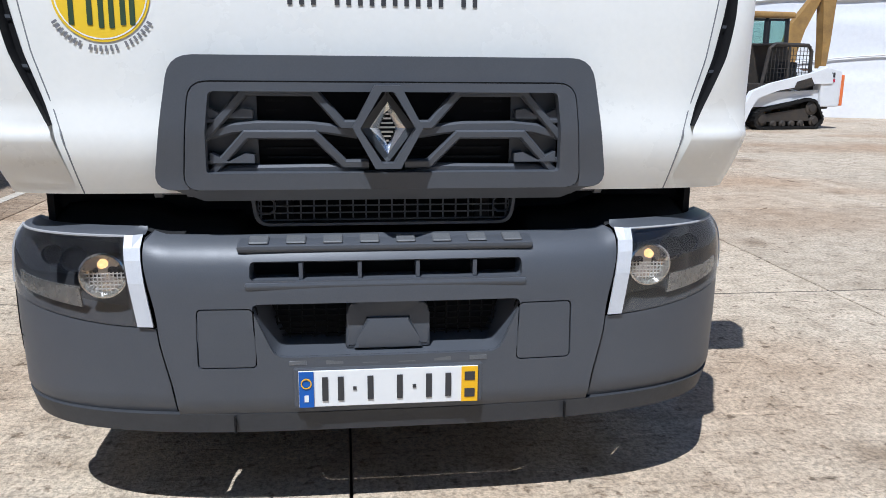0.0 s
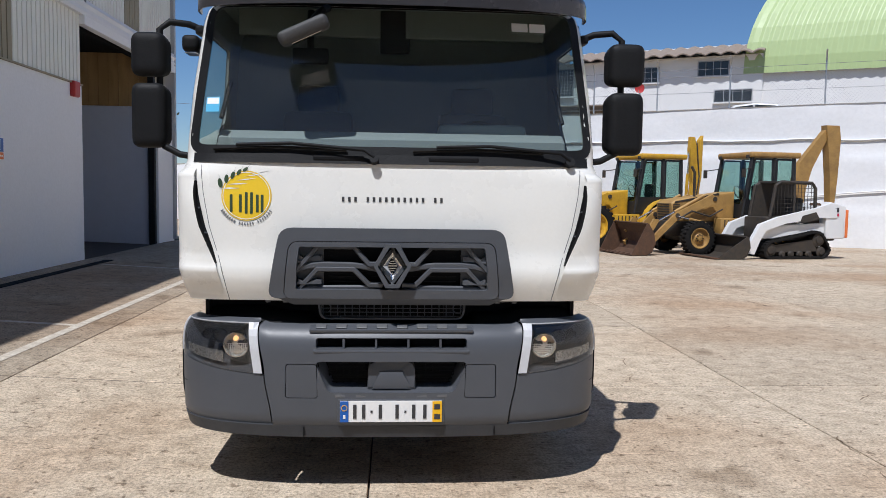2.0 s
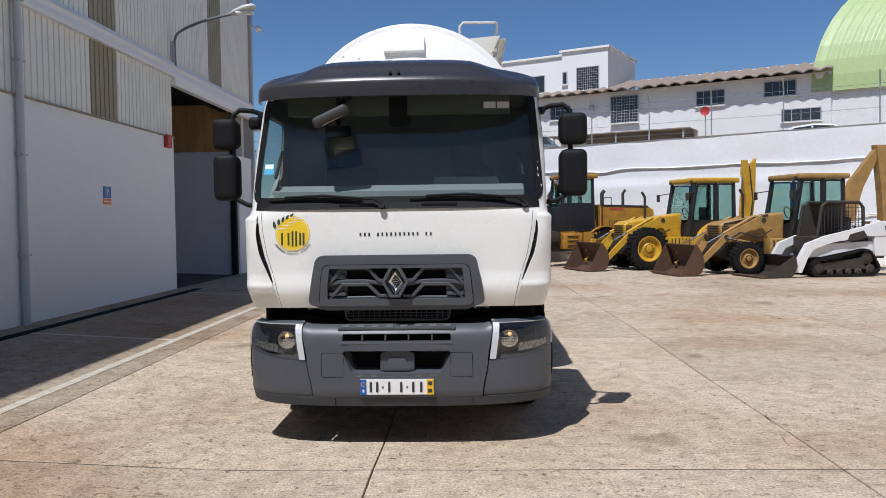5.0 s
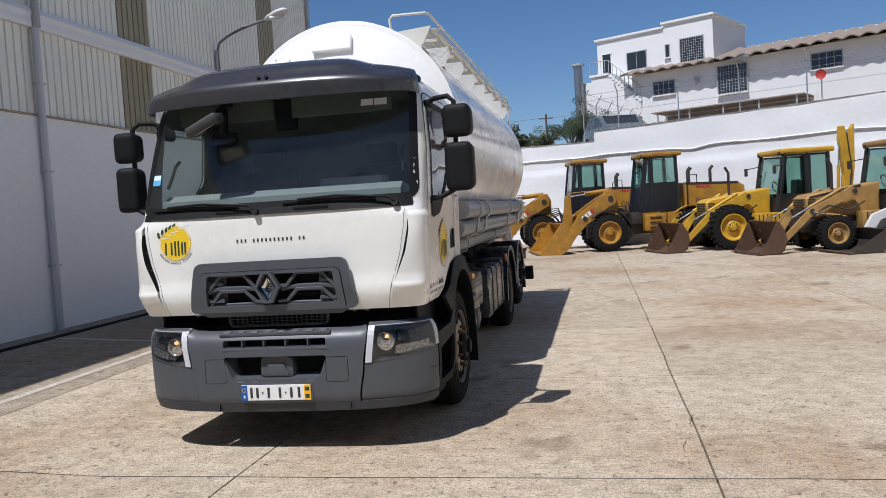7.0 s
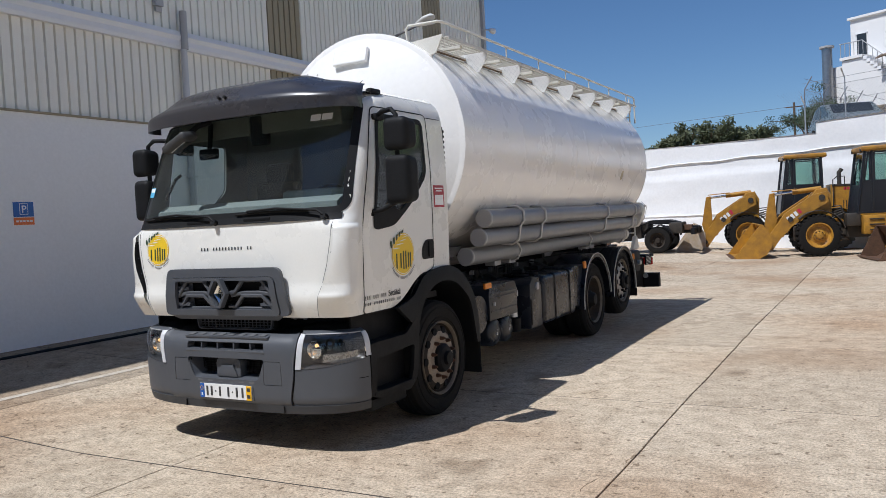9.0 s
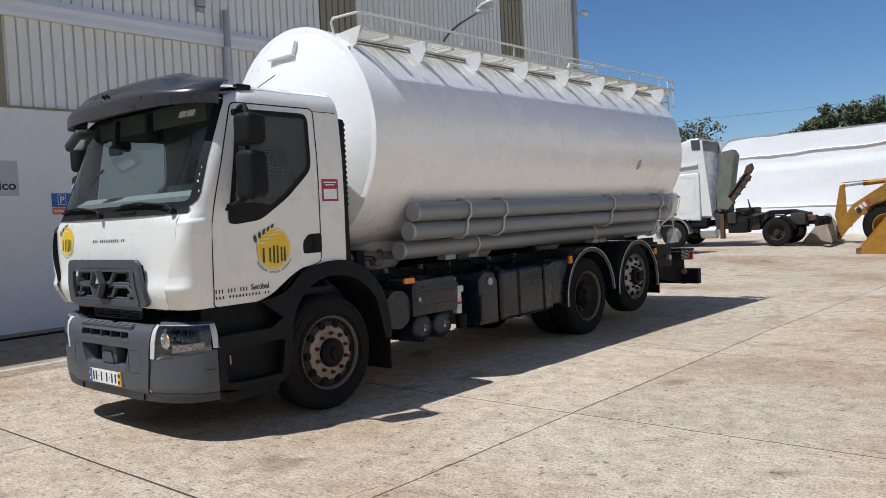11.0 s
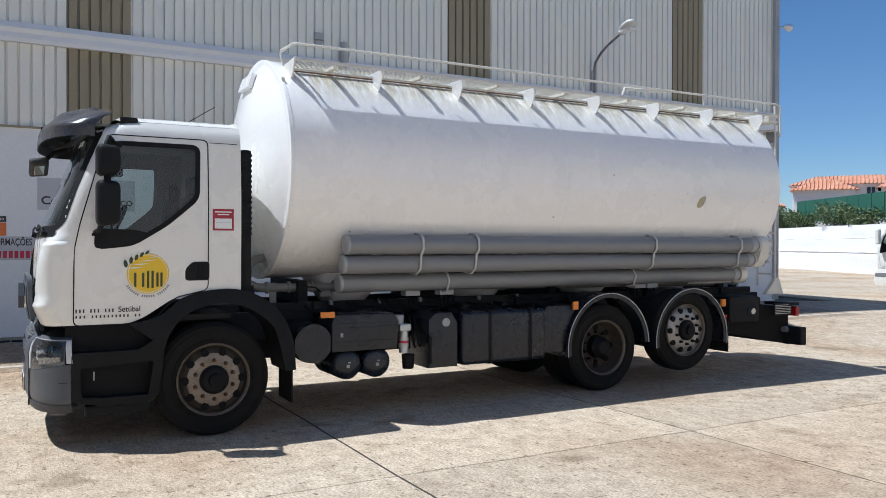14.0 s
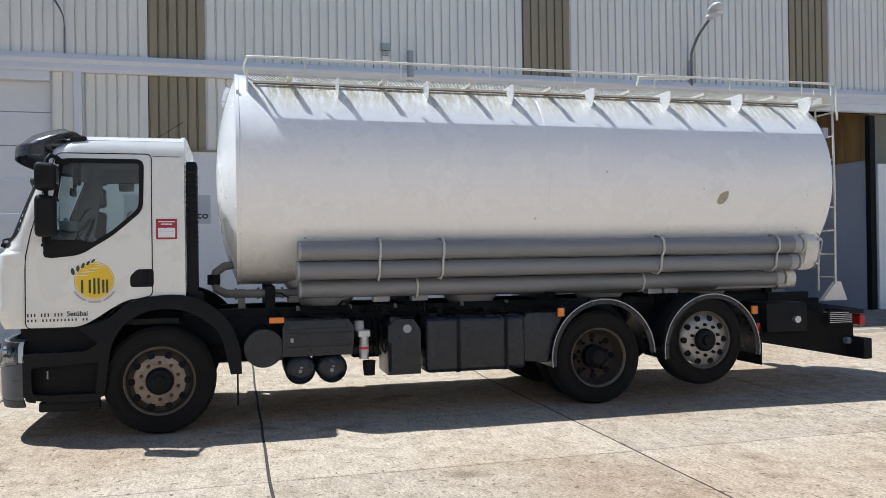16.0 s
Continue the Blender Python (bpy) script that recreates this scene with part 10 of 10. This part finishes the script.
tree(on_wall(37.8, 9.0, 1.5), 4.9, 1.4, 6, "leaf", True, "half-bare tree behind the white wall", 0.5)

# ---- far houses with clay roofs and a green screen beyond the low wall ----
M["panel"] = mat("solar_panel", (0.02, 0.025, 0.035), rough=0.2, var=0.1)
sc = thing("screen_fence", label="dark green screened fence above the low wall", category="fence")
for k in range(24):
    a = 31.0 + 1.25 * k
    part("screen_panel", b_box((0, 0, 0), (1.2, 0.04, 1.35)), M["screen_green"], sc).matrix_local = wall_frame(a, 1.6, 0) @ Matrix.Translation((0, 0, 3.72 if a < 47.0 else 3.0))
for k in (0, 1, 3, 4, 6, 7, 8):
    shrub(on_wall(31 + 2.2 * k, 0.9, 2.3), 1.15 + 0.25 * (k % 3), 1.25, 60 + k, "leaf_hedge", "shrub", "dense green shrub growing over the low wall", dens=1.6)
pl = thing("utility_pole", tuple(on_wall(40, 40, 1.0)), 0, "dark wooden utility pole with cross-arm", "pole")
part("pole", b_cyl((0, 0, -1), (0, 0, 9.5), 0.13, 0.1, 10), M["bark"], pl)
part("cross_arm", b_box((0, 0, 9.1), (1.4, 0.1, 0.1)), M["bark"], pl)
part("wires", b_tube([(-30, 4, 9.4), (-15, 2, 8.9), (0, 0, 9.15), (15, -3, 8.8), (30, -6, 9.3)], 0.012, 4), M["bark"], pl)

# everything at the back of the yard, drawn at 1 : 1.14, set back to its true distance
EYE_MID = Vector((2.5, -2.6, 1.63))
SET_BACK = Matrix.Translation(EYE_MID) @ Matrix.Scale(1.14, 4) @ Matrix.Translation(-EYE_MID)
for o in BACK_SET + [o for o in bpy.data.objects if o not in NEAR_SET]:
    if o.parent is None:
        o.matrix_basis = SET_BACK @ o.matrix_basis

# villas in the distance
def hip(x0, x1, y0, y1, z, rise, over=0.45, inset=2.0):
    """A hipped roof with rows of raised tiles running down its front slope."""
    bm = bmesh.new()
    xm = min(inset, (x1 - x0) / 2 - 0.05)
    c = [bm.verts.new(p) for p in ((x0 - over, y0 - over, z), (x1 + over, y0 - over, z), (x1 + over, y1 + over, z), (x0 - over, y1 + over, z))]
    r = [bm.verts.new((x0 + xm, (y0 + y1) / 2, z + rise)), bm.verts.new((x1 - xm, (y0 + y1) / 2, z + rise))]
    for f in ((c[0], c[1], r[1], r[0]), (c[1], c[2], r[1]), (c[2], c[3], r[0], r[1]), (c[3], c[0], r[0]), (c[3], c[2], c[1], c[0])):
        bm.faces.new(f)
    n = int((x1 - x0) / 0.36)
    rows = []
    for k in range(n + 1):
        x = x0 + (x1 - x0) * k / n
        u = min(1.0, (min(x - x0, x1 - x) + over) / (xm + over))
        rows.append(b_tube([(x, y0 - over - 0.02, z + 0.04), (x, y0 - over + ((y1 - y0) / 2 + over) * u, z + 0.04 + rise * u)], 0.07, 5))
    return bm, rows
def clay_roof(name, parent, *size):
    bm, rows = hip(*size)
    roof = part(name, bm, M["clay_tile"], parent, "orange clay tile roof")
    for row in rows:
        part("tile_row", row, M["clay_tile"], roof)
def villa(az, dist, eye, w, d, zw, rise, wings=(), solar=False):
    """A white villa with hipped clay roofs, facing the yard; wings: (x0, x1, reach, eave drop, rise)."""
    a = radians(az)
    t = thing("villa", (eye[0] - dist * math.sin(a), eye[1] + dist * math.cos(a), 0), az, "white villa with orange clay-tiled hipped roofs", "house")
    part("wall", b_box((0, d / 2, zw / 2 - 0.4), (w, d, zw + 0.8)), M["house_white"], t)
    clay_roof("roof", t, -w / 2, w / 2, 0, d, zw, rise)
    part("eave", b_box((0, d / 2, zw - 0.1), (w + 0.7, d + 0.7, 0.12)), M["house_white"], t)
    for x0, x1, reach, drop, rs2 in wings:
        part("wing_wall", b_box(((x0 + x1) / 2, -reach / 2, (zw - drop) / 2 - 0.4), (x1 - x0, reach, zw - drop + 0.8)), M["house_white"], t)
        clay_roof("wing_roof", t, x0, x1, -reach, 1.5, zw - drop, rs2, 0.4, (x1 - x0) * 0.42)
    for x, z, ww, hh in ((w * 0.20, zw - 0.75, 0.7, 0.8), (-w * 0.08, zw - 0.75, 0.6, 0.8), (w * 0.42, zw - 1.3, 0.8, 0.9)):
        pw = part("window", b_box((x, -0.03, z), (ww, 0.06, hh)), M["dark_pane"], t, "dark glazed window")
        part("frame", b_box((x, -0.06, z), (0.06, 0.05, hh)), M["signwhite"], pw)
    cu = part("cooling_unit", b_box((w * 0.31, -0.25, zw - 0.6), (0.85, 0.4, 0.6), 0.03), M["signwhite"], t, "white cooling unit on the wall")
    part("fan", b_lathe([(-0.47, 0.0), (-0.47, 0.22), (-0.45, 0.24)], 16, "y", (w * 0.28, 0, zw - 0.6)), M["hub"], cu)
    if solar:
        part("solar_panel", b_box((0.4, 0.9, zw + rise * 0.55), (2.6, 1.7, 0.08), 0, rot=Matrix.Rotation(math.atan2(rise, d / 2), 3, 'X')), M["panel"], t, "dark solar panel")
    part("chimney", b_box((w * 0.12, d / 2 + 1.5, zw + rise * 0.6), (0.5, 0.5, rise), 0.02), M["house_white"], t)
    return t
villa(33.8, 90, (7.6, 1.7), 10.2, 8, 7.75, 1.15, ((-4.9, 0.6, 2.2, 0.65, 1.25), (2.9, 5.3, 1.6, 0.5, 0.8)))
villa(41.0, 82, (8.06, 2.75), 7.4, 7, 5.3, 1.4, (), True)

# tall trees beyond the open end of the yard, mirrored in the windscreen
for k in range(8):
    tree((-18.0 + 5.2 * k, -27.0 - 1.5 * (k % 2), 0.0), 21.5 + 1.2 * ((k * 2) % 3), 6.0, 40 + k, label="tall dark leafy tree at the yard's open end", dense=2.4)

# ---- yard slabs ----
for i in range(len(XS) - 1):
    for j in range(len(SLAB_Y) - 1):
        if inside_yard(XS[i + 1] - 0.5, SLAB_Y[j]):
            # The strip along the warehouse gets the colour darkened for its shadow.
            part("slab", slab(XS[i], XS[i + 1], SLAB_Y[j], SLAB_Y[j + 1]), M["darkened_concrete" if XS[i + 1] <= -3.0 and SLAB_Y[j] < 19 else "concrete"], pavement)
